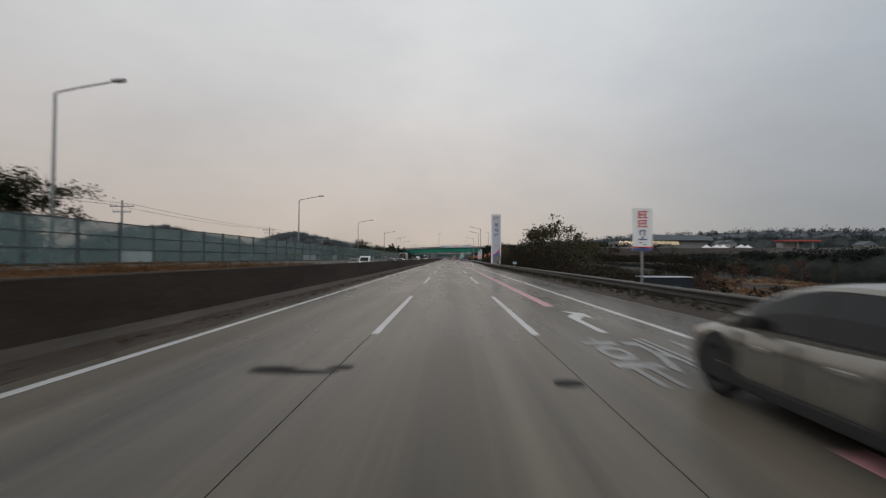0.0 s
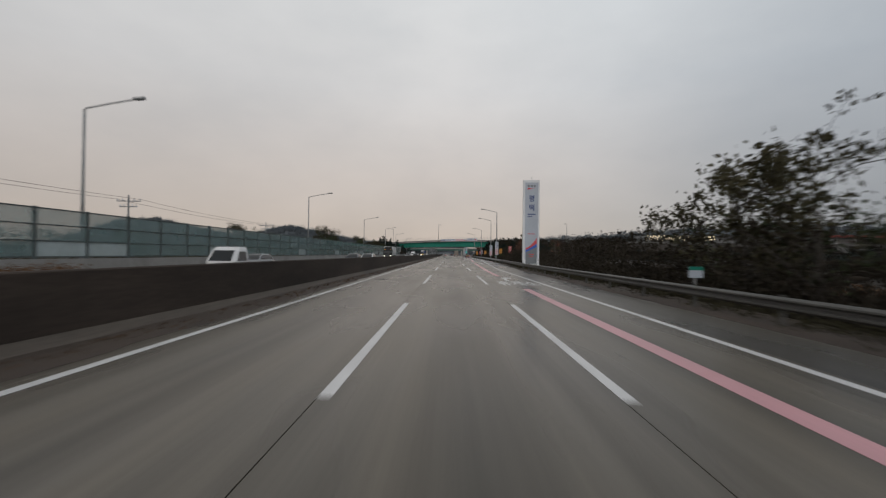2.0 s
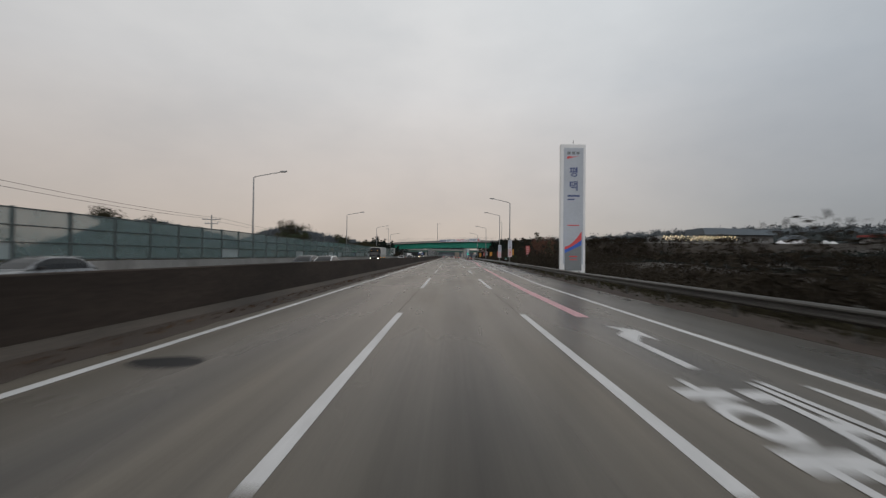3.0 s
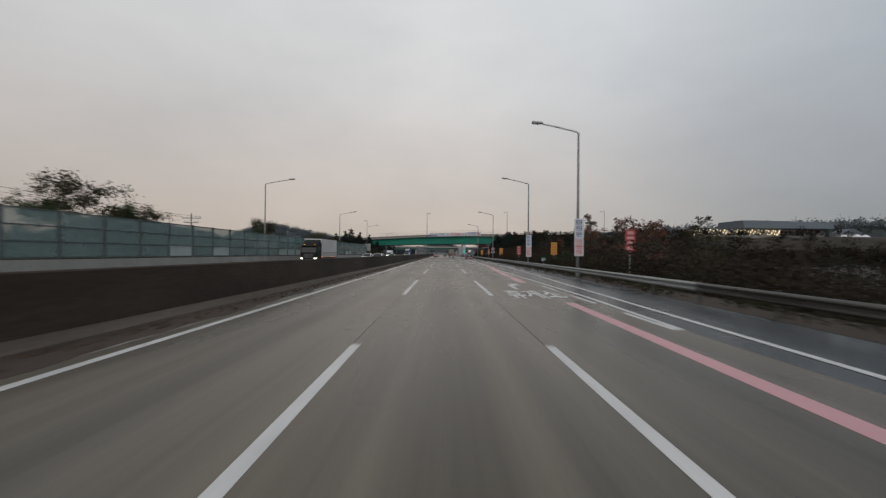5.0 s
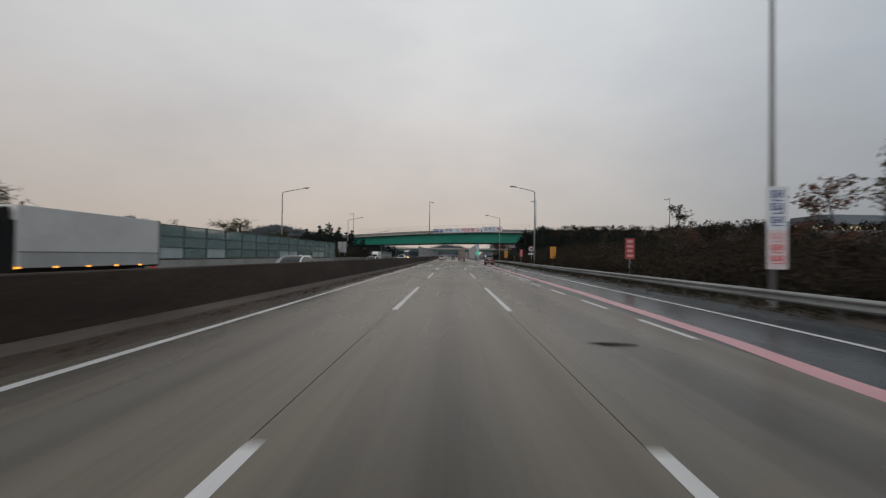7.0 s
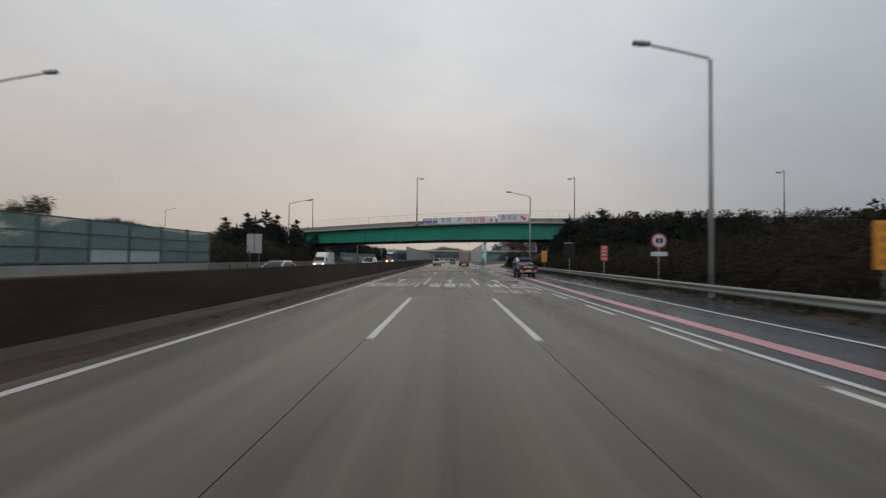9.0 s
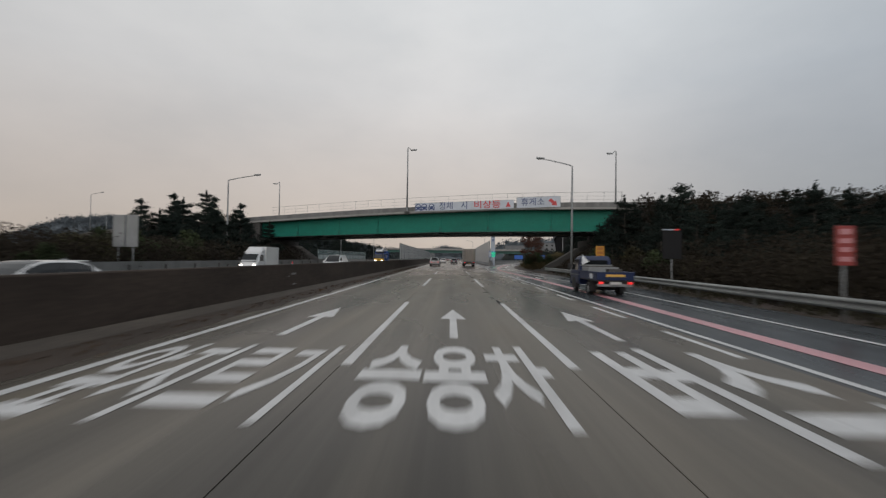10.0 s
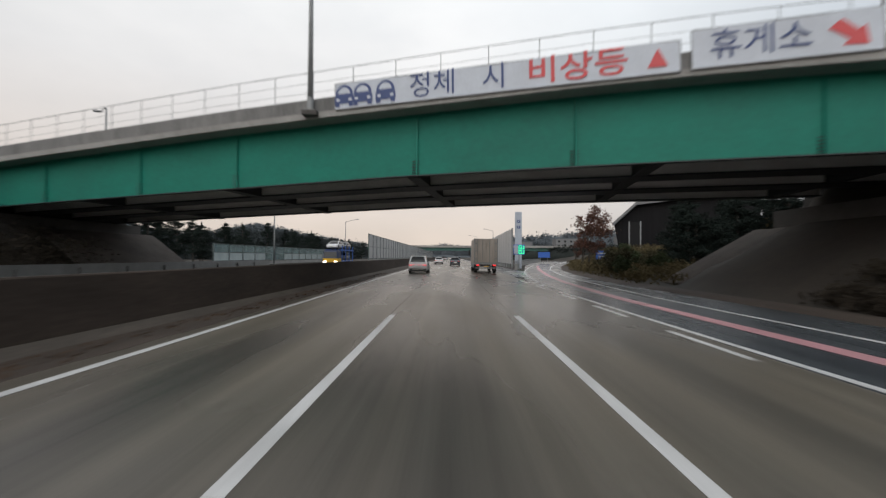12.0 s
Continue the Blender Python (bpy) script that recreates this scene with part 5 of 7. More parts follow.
suv((-2.0, 470, 0), "grey car far ahead on the motorway", "paint_grey", (4.6, 1.85, 1.5), 2.7, "tail_dim")
suv((5.0, 520, 0), "dark car far ahead on the motorway", "paint_car_dark", (4.6, 1.85, 1.5), 2.7, "tail_dim")
# cars of the opposite direction
for x, y, paint, lbl, sz, van in ((-18.2, 76.0, "paint_grey", "grey saloon with lit headlamps behind the barrier", (4.7, 1.84, 1.46), False), (-14.4, 100.5, "paint_car_dark", "dark car with lit headlamps behind the barrier", (4.6, 1.85, 1.55), False),
                         (-12.0, 99.0, "paint_car_white", "pale car with lit headlamps behind the barrier", (4.6, 1.85, 1.55), False), (-14.4, 186.0, "paint_car_white", "white car on the opposite carriageway", (4.6, 1.85, 1.55), False),
                         (-11.2, 178.0, "paint_car_white", "white car passing behind the barrier", (4.7, 1.86, 1.6), False), (-14.5, 228.0, "paint_car_white", "low white saloon behind the barrier", (4.8, 1.86, 1.44), False),
                         (-13.0, 262.7, "paint_car_white", "white van with lit headlamps coming the other way", (5.0, 1.92, 1.9), True), (-14.5, 352.0, "paint_car_white", "white car behind the car transporter", (4.6, 1.85, 1.55), False),
                         (-11.0, 410.0, "paint_grey", "grey car with lit headlamps far ahead", (4.6, 1.85, 1.55), False)):
    suv((x, y, opposite_height(y)), lbl, paint, sz, 2.75, "tail_dim", head=True, van=van, turn=180, group="oncoming cars", cargo=van)


def light_truck(at, label):
    """A cab-over pickup with a drop-side bed."""
    c = thing("pickup_truck", at, label, "truck")
    w = 0.87
    # cab: nose at y = 2.35, bed tail at y = -2.75
    bm = bmesh.new()
    rings = []
    for z, front, back, half in ((0.42, 2.30, 0.52, 0.80), (0.55, 2.40, 0.52, 0.86), (1.02, 2.36, 0.52, 0.87), (1.12, 2.30, 0.52, 0.865), (1.74, 1.80, 0.54, 0.78), (1.88, 1.60, 0.58, 0.73), (1.93, 1.38, 0.66, 0.62)):
        k = 0.10
        rings.append([(-half + 0.03, back, z), (half - 0.03, back, z), (half, back + 0.04, z), (half, front - 2 * k, z), (half - 2 * k, front, z), (-half + 2 * k, front, z), (-half, front - 2 * k, z), (-half, back + 0.04, z)])
    loft(bm, rings)
    part("cab", bm, "paint_truck_blue", c)
    for s in (1, -1):
        a, b, d, e = (s * 0.868, 0.72, 1.12), (s * 0.868, 2.08, 1.12), (s * 0.775, 1.62, 1.80), (s * 0.775, 0.76, 1.80)
        args = (a, b, d, e) if s > 0 else (b, a, e, d)
        part("side_window", pane_on(*args, 0.05 if s > 0 else 0.34, 0.66 if s > 0 else 0.95, 0.08, 0.9, 0.02), "car_glass", c)
        part("vent_window", pane_on(*args, 0.70 if s > 0 else 0.05, 0.95 if s > 0 else 0.30, 0.08, 0.85, 0.02), "car_glass", c)
        part("door_seam", boxed(min(s * 0.85, s * 0.875), max(s * 0.85, s * 0.875), 0.70, 0.715, 0.5, 1.1), "trim", c)
        part("door_seam", boxed(min(s * 0.85, s * 0.875), max(s * 0.85, s * 0.875), 1.72, 1.735, 0.75, 1.1), "trim", c)
        part("trim_strip", boxed(min(s * 0.855, s * 0.882), max(s * 0.855, s * 0.882), 0.7, 2.15, 0.90, 0.95, bevel=0.006), "galv", c)
        part("door_mirror", boxed(min(s * 0.9, s * 1.08), max(s * 0.9, s * 1.08), 1.95, 2.03, 1.2, 1.5, bevel=0.02), "trim", c)
        arch(c, s * 0.855, 1.52, 0.42)
        wheel(c, s * 0.74, 1.52, 0.31, 0.2, "alloy", 6)
        wheel(c, s * 0.72, -0.92, 0.31, 0.3, "alloy", 6)
        part("side_gate", boxed(min(s * 0.83, s * w), max(s * 0.83, s * w), -2.34, 0.45, 0.78, 1.16, bevel=0.012), "paint_truck_blue", c)
        part("gate_rail", boxed(min(s * 0.85, s * 0.895), max(s * 0.85, s * 0.895), -2.34, 0.45, 1.10, 1.17, bevel=0.006), "paint_truck_blue", c)
        part("mud_flap", boxed(min(s * 0.58, s * 0.86), max(s * 0.58, s * 0.86), -1.38, -1.35, 0.2, 0.7), "trim", c)
        part("tail_lamp", boxed(min(s * 0.58, s * 0.78), max(s * 0.58, s * 0.78), -2.40, -2.32, 0.60, 0.70, bevel=0.012), "tail_red", c)
        part("chassis_rail", boxed(min(s * 0.32, s * 0.42), max(s * 0.32, s * 0.42), -2.25, 1.9, 0.5, 0.66), "trim", c)
    part("windscreen", slab(bmesh.new(), [(0.62, 2.31, 1.16), (-0.62, 2.31, 1.16), (-0.58, 1.78, 1.78), (0.58, 1.78, 1.78)], 0.02), "car_glass", c)
    part("rear_window", boxed(-0.6, 0.6, 0.49, 0.57, 1.28, 1.70, bevel=0.01), "car_glass", c)
    part("bed_floor", boxed(-0.84, 0.84, -2.34, 0.46, 0.72, 0.79), "trim", c)
    part("tail_gate", boxed(-0.86, 0.86, -2.38, -2.33, 0.78, 1.16, bevel=0.012), "paint_truck_blue", c)
    part("headboard", boxed(-0.85, 0.85, 0.44, 0.49, 0.78, 1.42, bevel=0.01), "paint_truck_blue", c)
    part("headboard_bar", boxed(-0.85, 0.85, 0.42, 0.47, 1.40, 1.47, bevel=0.01), "galv", c)
    part("load_crate", boxed(-0.76, 0.74, -0.75, 0.38, 0.80, 1.36, bevel=0.02), "galv_dull", c, "grey crate load at the headboard")
    part("load_sheet", boxed(-0.7, 0.5, -0.72, 0.3, 1.362, 1.40, bevel=0.01), "concrete_dark", c)
    part("load_crate", boxed(0.1, 0.76, -1.15, -0.77, 0.80, 1.28, bevel=0.02), "concrete_dark", c)
    part("flag", slab(bmesh.new(), [(-0.8, 0.25, 1.45), (-0.45, 0.2, 1.62), (-0.8, 0.25, 2.0)], 0.02), "sign_white", c, "white triangular cloth tied at the headboard")
    part("gate_plate", boxed(-0.45, 0.42, -2.405, -2.375, 0.94, 1.05), "plate_yellow", c)
    part("number_plate", boxed(-0.26, 0.26, -2.395, -2.36, 0.58, 0.70), "plate", c)
    part("side_sticker", boxed(-0.882, -0.868, -1.75, -1.3, 0.82, 1.06), "sign_white", c)
    part("rear_beam", boxed(-0.8, 0.8, -2.32, -2.22, 0.48, 0.60, bevel=0.01), "galv_dull", c)
    part("axle", rod(bmesh.new(), (-0.6, -0.92, 0.31), (0.6, -0.92, 0.31), 0.08, n=10), "trim", c)
    part("fuel_tank", boxed(0.42, 0.78, -0.3, 0.5, 0.36, 0.66, bevel=0.04), "trim", c)
    part("spare_wheel", rod(bmesh.new(), (0, -1.75, 0.40), (0, -1.75, 0.56), 0.30, n=20), "rubber", c)
    part("front_bumper", boxed(-0.84, 0.84, 2.32, 2.46, 0.36, 0.62, bevel=0.03), "paint_truck_blue", c)
    return c


light_truck((7.6, 236.25, 0), "dark blue cab-over pickup truck with lit red tail lamps")


def box_truck(at, label, doors_mat, box_mat, W=2.4, H=3.75, L=7.2, lit="tail_red", turn=0.0, dark_cab=False, head=False, name="box_truck", group=""):
    c = thing(name, at, label, "truck", turn=turn, group=group)
    w = W / 2
    lo = 1.02
    part("cargo_box", boxed(-w, w, 0, L, lo, H, bevel=0.03), box_mat, c)
    for s in (1, -1):
        part("rear_door", boxed(min(s * 0.02, s * (w - 0.07)), max(s * 0.02, s * (w - 0.07)), -0.05, 0.02, lo + 0.12, H - 0.08, bevel=0.008), doors_mat, c)
        for x in (0.28, 0.72):
            part("lock_rod", rod(bmesh.new(), (s * x * w * 1.05, -0.075, lo + 0.1), (s * x * w * 1.05, -0.075, H - 0.06), 0.022, n=6), "galv", c)
        for z in (lo + 0.5, (lo + H) / 2, H - 0.5):
            part("hinge", boxed(min(s * (w - 0.3), s * w), max(s * (w - 0.3), s * w), -0.07, -0.045, z - 0.05, z + 0.05), "galv", c)
        part("corner_post", boxed(min(s * (w - 0.07), s * (w + 0.015)), max(s * (w - 0.07), s * (w + 0.015)), -0.06, 0.08, lo, H + 0.02), "galv", c)
        part("tail_lamp", boxed(min(s * 0.72, s * 1.02), max(s * 0.72, s * 1.02), -0.06, 0.04, 0.78, 0.92, bevel=0.01), lit, c)
        part("chassis_rail", boxed(min(s * 0.36, s * 0.46), max(s * 0.36, s * 0.46), 0.1, L + 1.6, 0.75, 0.98), "trim", c)
        for y in (1.6, L + 0.9):
            wheel(c, s * (w - 0.2), y, 0.46, 0.34, "dark_alloy", 8)
        part("side_guard", boxed(min(s * (w - 0.12), s * (w - 0.06)), max(s * (w - 0.12), s * (w - 0.06)), 2.5, L - 0.6, 0.5, 0.62), "galv_dull", c)
        for y in np.arange(1.5, L, 1.7) if head else ():
            part("marker_lamp", boxed(min(s * (w - 0.02), s * (w + 0.03)), max(s * (w - 0.02), s * (w + 0.03)), y, y + 0.12, lo - 0.02, lo + 0.06), "marker_amber", c)
        part("mud_flap", boxed(min(s * 0.68, s * 1.1), max(s * 0.68, s * 1.1), 1.0, 1.03, 0.25, 0.95), "trim", c)
        part("door_mirror", boxed(min(s * (w + 0.05), s * (w + 0.25)), max(s * (w + 0.05), s * (w + 0.25)), L + 1.7, L + 1.8, 1.9, 2.5, bevel=0.03), "trim", c)
    part("rear_sill", boxed(-w, w, -0.07, 0.1, lo - 0.12, lo + 0.1, bevel=0.01), "galv_dull", c)
    part("under_guard", boxed(-w * 0.9, w * 0.9, 0.02, 0.12, 0.48, 0.60, bevel=0.01), "galv_dull", c)
    part("number_plate", boxed(-0.26, 0.26, -0.03, 0.01, 0.66, 0.78), "plate_yellow", c)
    paint = "black" if dark_cab else "paint_car_white"
    bm = bmesh.new()
    y0, y1 = L + 0.12, L + 2.15
    loft(bm, [[(-h, y0, z), (h, y0, z), (h, f - 0.2, z), (h - 0.2, f, z), (-h + 0.2, f, z), (-h, f - 0.2, z)] for z, f, h in ((0.55, y1, w - 0.06), (1.5, y1 + 0.03, w - 0.04), (1.6, y1, w - 0.05), (2.55, y1 - 0.35, w - 0.1), (2.7, y1 - 0.5, w - 0.15))])
    part("cab", bm, paint, c)
    part("windscreen", slab(bmesh.new(), [(w - 0.22, y1 + 0.012, 1.64), (-w + 0.22, y1 + 0.012, 1.64), (-w + 0.26, y1 - 0.32, 2.5), (w - 0.26, y1 - 0.32, 2.5)], 0.02), "car_glass", c)
    for s in (1, -1):
        part("side_window", slab(bmesh.new(), [(s * (w - 0.03), y1 - 0.25, 1.65), (s * (w - 0.03), y0 + 0.6, 1.65), (s * (w - 0.08), y0 + 0.6, 2.4), (s * (w - 0.08), y1 - 0.45, 2.4)], 0.03), "car_glass", c)
        part("headlamp", boxed(min(s * 0.72, s * (w - 0.14)), max(s * 0.72, s * (w - 0.14)), y1 - 0.02, y1 + 0.05, 0.8, 0.92, bevel=0.015), "head_lit" if head else "chrome", c)
    part("bumper", boxed(-w + 0.04, w - 0.04, y1 - 0.1, y1 + 0.08, 0.45, 0.75, bevel=0.03), paint, c)
    if dark_cab:
        for k in range(4):
            part("grille_bar", boxed(-0.62, 0.62, y1 + 0.005, y1 + 0.05, 0.98 + 0.13 * k, 1.03 + 0.13 * k, bevel=0.008), "galv", c)
        part("sun_visor", boxed(-w + 0.2, w - 0.2, y1 - 0.3, y1 - 0.02, 2.5, 2.57, bevel=0.02), "trim", c)
        part("lower_trim", boxed(-w + 0.1, w - 0.1, y1 + 0.06, y1 + 0.1, 0.5, 0.56), "galv", c)
        for s in (1, -1):
            part("roof_marker", boxed(min(s * 0.62, s * 0.78), max(s * 0.62, s * 0.78), y1 - 0.42, y1 - 0.36, 2.67, 2.71), "marker_amber", c)
            part("fairing", boxed(min(s * (w - 0.12), s * (w - 0.04)), max(s * (w - 0.12), s * (w - 0.04)), y0 - 0.1, y0 + 0.45, 0.7, 2.9, bevel=0.03), paint, c)
            part("skirt_panel", boxed(min(s * (w - 0.01), s * (w + 0.012)), max(s * (w - 0.01), s * (w + 0.012)), 0.1, L - 0.1, lo + 0.02, lo + 0.62), "box_pale", c)
            part("panel_rail", boxed(min(s * w, s * (w + 0.022)), max(s * w, s * (w + 0.022)), 0.05, L - 0.05, lo + 0.62, lo + 0.67), "galv", c)
    bm = bmesh.new()
    loft(bm, [[(-w + 0.15, y, 2.66), (w - 0.15, y, 2.66), (w - 0.2, y, z), (-w + 0.2, y, z)] for y, z in ((y0, H - 0.1), (y0 + 0.6, H - 0.25), (y1 - 0.6, 2.75))])
    part("wind_deflector", bm, paint, c)
    return c


def small_truck(at, label):
    """A light cab-over truck with a smooth cargo box and a wind deflector over the cab."""
    c = thing("box_truck", at, label, "truck", turn=180, group="oncoming trucks")
    part("cargo_box", boxed(-0.88, 0.88, 0, 3.05, 0.78, 2.52, bevel=0.04), "box_white", c)
    bm = bmesh.new()
    rows = ((0.32, 5.02, 0.80), (0.62, 5.10, 0.85), (1.08, 5.0, 0.86), (1.32, 4.78, 0.85), (1.86, 4.22, 0.77), (1.97, 3.98, 0.70))
    loft(bm, [[(-h, 3.12, z), (h, 3.12, z), (h, f - 0.35, z), (h - 0.14, f - 0.08, z), (h * 0.5, f, z), (-h * 0.5, f, z), (-h + 0.14, f - 0.08, z), (-h, f - 0.35, z)] for z, f, h in rows])
    part("cab", bm, "paint_car_white", c, smooth=False)
    bm = bmesh.new()
    loft(bm, [[(-0.70, y, 1.93), (0.70, y, 1.93), (0.78, y, 1.95 + k * 0.5), (0.6, y, 1.96 + k), (-0.6, y, 1.96 + k), (-0.78, y, 1.95 + k * 0.5)] for y, k in ((3.1, 0.54), (3.4, 0.5), (3.75, 0.33), (4.05, 0.04))])
    part("wind_deflector", bm, "paint_car_white", c)
    part("windscreen", slab(bmesh.new(), [(0.68, 4.84, 1.30), (-0.68, 4.84, 1.30), (-0.62, 4.27, 1.84), (0.62, 4.27, 1.84)], 0.02), "car_glass", c)
    part("cowl", boxed(-0.7, 0.7, 4.86, 4.98, 1.14, 1.2), "trim", c)
    part("grille", boxed(-0.45, 0.45, 5.06, 5.125, 0.52, 0.66, bevel=0.01), "trim", c)
    part("front_bumper", boxed(-0.82, 0.82, 4.9, 5.14, 0.3, 0.5, bevel=0.04), "paint_car_white", c)
    for s in (1, -1):
        part("side_window", slab(bmesh.new(), [(s * 0.868, 4.5, 1.2), (s * 0.868, 3.55, 1.2), (s * 0.80, 3.55, 1.78), (s * 0.80, 4.12, 1.78)], 0.03), "car_glass", c)
        part("door_seam", boxed(min(s * 0.84, s * 0.872), max(s * 0.84, s * 0.872), 3.42, 3.435, 0.5, 1.2), "trim", c)
        part("headlamp", boxed(min(s * 0.46, s * 0.76), max(s * 0.46, s * 0.76), 4.98, 5.1, 0.76, 0.88, bevel=0.03), "head_lit", c)
        part("door_mirror", boxed(min(s * 0.9, s * 1.06), max(s * 0.9, s * 1.06), 4.5, 4.58, 1.25, 1.52, bevel=0.03), "trim", c)
        arch(c, s * 0.845, 4.3, 0.42)
        wheel(c, s * 0.74, 4.3, 0.32, 0.2, "alloy", 6)
        wheel(c, s * 0.72, 0.95, 0.3, 0.28, "alloy", 6)
        part("side_guard", boxed(min(s * 0.8, s * 0.85), max(s * 0.8, s * 0.85), 1.4, 2.9, 0.5, 0.62), "galv_dull", c)
        part("chassis_rail", boxed(min(s * 0.32, s * 0.42), max(s * 0.32, s * 0.42), 0.05, 4.4, 0.5, 0.78), "trim", c)
        part("tail_lamp", boxed(min(s * 0.5, s * 0.75), max(s * 0.5, s * 0.75), -0.03, 0.05, 0.62, 0.72), "tail_dim", c)
    return c


box_truck((3.68, 303.6, 0), "box truck with worn beige ribbed rear doors and red lamps", "box_beige", "box_beige", 2.42, 3.6)
box_truck((-17.9, 171.3, OPP), "white box truck with a black cab and lit headlamps", "box_white", "box_white", 2.4, 3.5, 8.4, "tail_dim", 180, True, True, group="oncoming trucks")
small_truck((-18.5, 258.2, opposite_height(250)), "small white box truck with an aerodynamic cab and lit headlamps")
# flat white pickup passing behind the barrier
pk = thing("flatbed_truck", (-13.4, 62.4, OPP), "white flatbed truck passing behind the barrier", "truck", turn=180)
bm = bmesh.new()
loft(bm, [[(-h, 0.6, z), (h, 0.6, z), (h, f - 0.2, z), (h - 0.2, f, z), (-h + 0.2, f, z), (-h, f - 0.2, z)] for z, f, h in ((0.45, 2.35, 0.83), (1.08, 2.38, 0.87), (1.75, 1.8, 0.78), (1.93, 1.55, 0.68))])
part("cab", bm, "paint_car_white", pk)
part("windscreen", slab(bmesh.new(), [(0.65, 2.37, 1.12), (-0.65, 2.37, 1.12), (-0.6, 1.83, 1.72), (0.6, 1.83, 1.72)], 0.02), "car_glass", pk)
for s in (1, -1):
    part("side_window", slab(bmesh.new(), [(s * 0.875, 2.0, 1.12), (s * 0.875, 0.8, 1.12), (s * 0.80, 0.8, 1.66), (s * 0.80, 1.62, 1.66)], 0.03), "car_glass", pk)
    part("headlamp", boxed(min(s * 0.45, s * 0.78), max(s * 0.45, s * 0.78), 2.33, 2.42, 0.72, 0.9, bevel=0.02), "head_lit", pk)
    wheel(pk, s * 0.74, 1.5, 0.31, 0.2)
    wheel(pk, s * 0.72, -1.2, 0.31, 0.3)
    part("side_gate", boxed(min(s * 0.83, s * 0.87), max(s * 0.83, s * 0.87), -2.9, 0.5, 0.8, 1.16), "paint_car_white", pk)
part("bed_floor", boxed(-0.86, 0.86, -2.9, 0.5, 0.72, 0.8), "galv_dull", pk)

# car transporter
ct = thing("car_transporter", (-18.0, 326.0, opposite_height(326)), "blue and yellow car transporter loaded on two decks", "truck", turn=180)
bm = bmesh.new()
loft(bm, [[(-h, 0.4, z), (h, 0.4, z), (h, f - 0.2, z), (h - 0.2, f, z), (-h + 0.2, f, z), (-h, f - 0.2, z)] for z, f, h in ((0.5, 2.4, 1.15), (1.35, 2.45, 1.18))])
part("cab_lower", bm, "yellow_paint", ct)
bm = bmesh.new()
loft(bm, [[(-h, 0.4, z), (h, 0.4, z), (h, f - 0.2, z), (h - 0.2, f, z), (-h + 0.2, f, z), (-h, f - 0.2, z)] for z, f, h in ((1.35, 2.44, 1.17), (2.4, 2.2, 1.1), (2.65, 2.0, 1.0))])
part("cab_upper", bm, "paint_truck_blue", ct)
part("windscreen", slab(bmesh.new(), [(0.95, 2.46, 1.45), (-0.95, 2.46, 1.45), (-0.92, 2.23, 2.3), (0.92, 2.23, 2.3)], 0.03), "car_glass", ct)
for s in (1, -1):
    part("headlamp", boxed(min(s * 0.6, s * 1.05), max(s * 0.6, s * 1.05), 2.4, 2.5, 0.72, 0.98, bevel=0.02), "head_lit", ct)
    for y in (1.4, -3.5, -6.8):
        wheel(ct, s * 0.98, y, 0.46, 0.32, "dark_alloy", 8)
    for y in (-0.2, -2.5, -5.0, -7.6):
        part("deck_post", rod(bmesh.new(), (s * 1.15, y, 0.9), (s * 1.15, y, 3.3), 0.07, n=8), "blue_sign", ct)
    part("deck_rail", boxed(min(s * 1.1, s * 1.2), max(s * 1.1, s * 1.2), -8.2, 0.6, 2.55, 2.75), "blue_sign", ct)
for z in (0.85, 2.6):
    part("deck", boxed(-1.1, 1.1, -8.2, 0.9 if z > 2 else 0.2, z, z + 0.1), "blue_sign", ct)
for k, (y, z, paint) in enumerate(((0.2, 2.72, "paint_car_white"), (-5.0, 2.72, "paint_car_dark"), (-4.6, 0.97, "paint_grey"))):
    suv((-18.0, 326.0 - y + 0.6, z + opposite_height(326)), "car carried on the transporter deck", paint, (4.4, 1.75, 1.35), 2.6, turn=180, group="cars on the transporter")
# two red cones on the far verge
for x, y in ((-20.8, 262.5), (-20.6, 270.5)):
    cn = thing("traffic_cone", (x, y, opposite_height(y)), "small red traffic cone on the far shoulder", "cone", group="traffic cones")
    part("cone", rod(bmesh.new(), (0, 0, 0.03), (0, 0, 1.0), 0.2, 0.05, n=14), "red_ink", cn)
    part("collar", rod(bmesh.new(), (0, 0, 0.5), (0, 0, 0.68), 0.14, 0.11, n=14), "sign_white", cn)
    part("foot", boxed(-0.24, 0.24, -0.24, 0.24, 0, 0.04), "red_ink", cn)


# ---- plants ----
def leaf_mesh(name, points, sizes, mat, rnd, flat=0.0, long=1.6):
    """Small folded leaves or needle tufts, one at each point, turned every way."""
    n = len(points)
    pts, sz = np.array(points), np.array(sizes)[:, None]
    a = rnd.normal(size=(n, 3))
    a[:, 2] *= 1 - flat
    a /= np.linalg.norm(a, axis=1)[:, None]
    b = np.cross(a, rnd.normal(size=(n, 3)))
    b /= np.linalg.norm(b, axis=1)[:, None]
    c = np.cross(a, b)
    verts = np.empty((n * 4, 3))
    verts[0::4] = pts - a * sz * 0.5 * long
    verts[1::4] = pts - b * sz * 0.42 + c * sz * 0.12
    verts[2::4] = pts + a * sz * 0.5 * long
    verts[3::4] = pts + b * sz * 0.42 + c * sz * 0.12
    i = np.arange(n) * 4
    faces = np.concatenate([np.stack([i, i + 1, i + 2], 1), np.stack([i, i + 2, i + 3], 1)])
    me = bpy.data.meshes.new(name)
    me.from_pydata(verts.tolist(), [], faces.tolist())
    me.materials.append(M[mat])
    return me


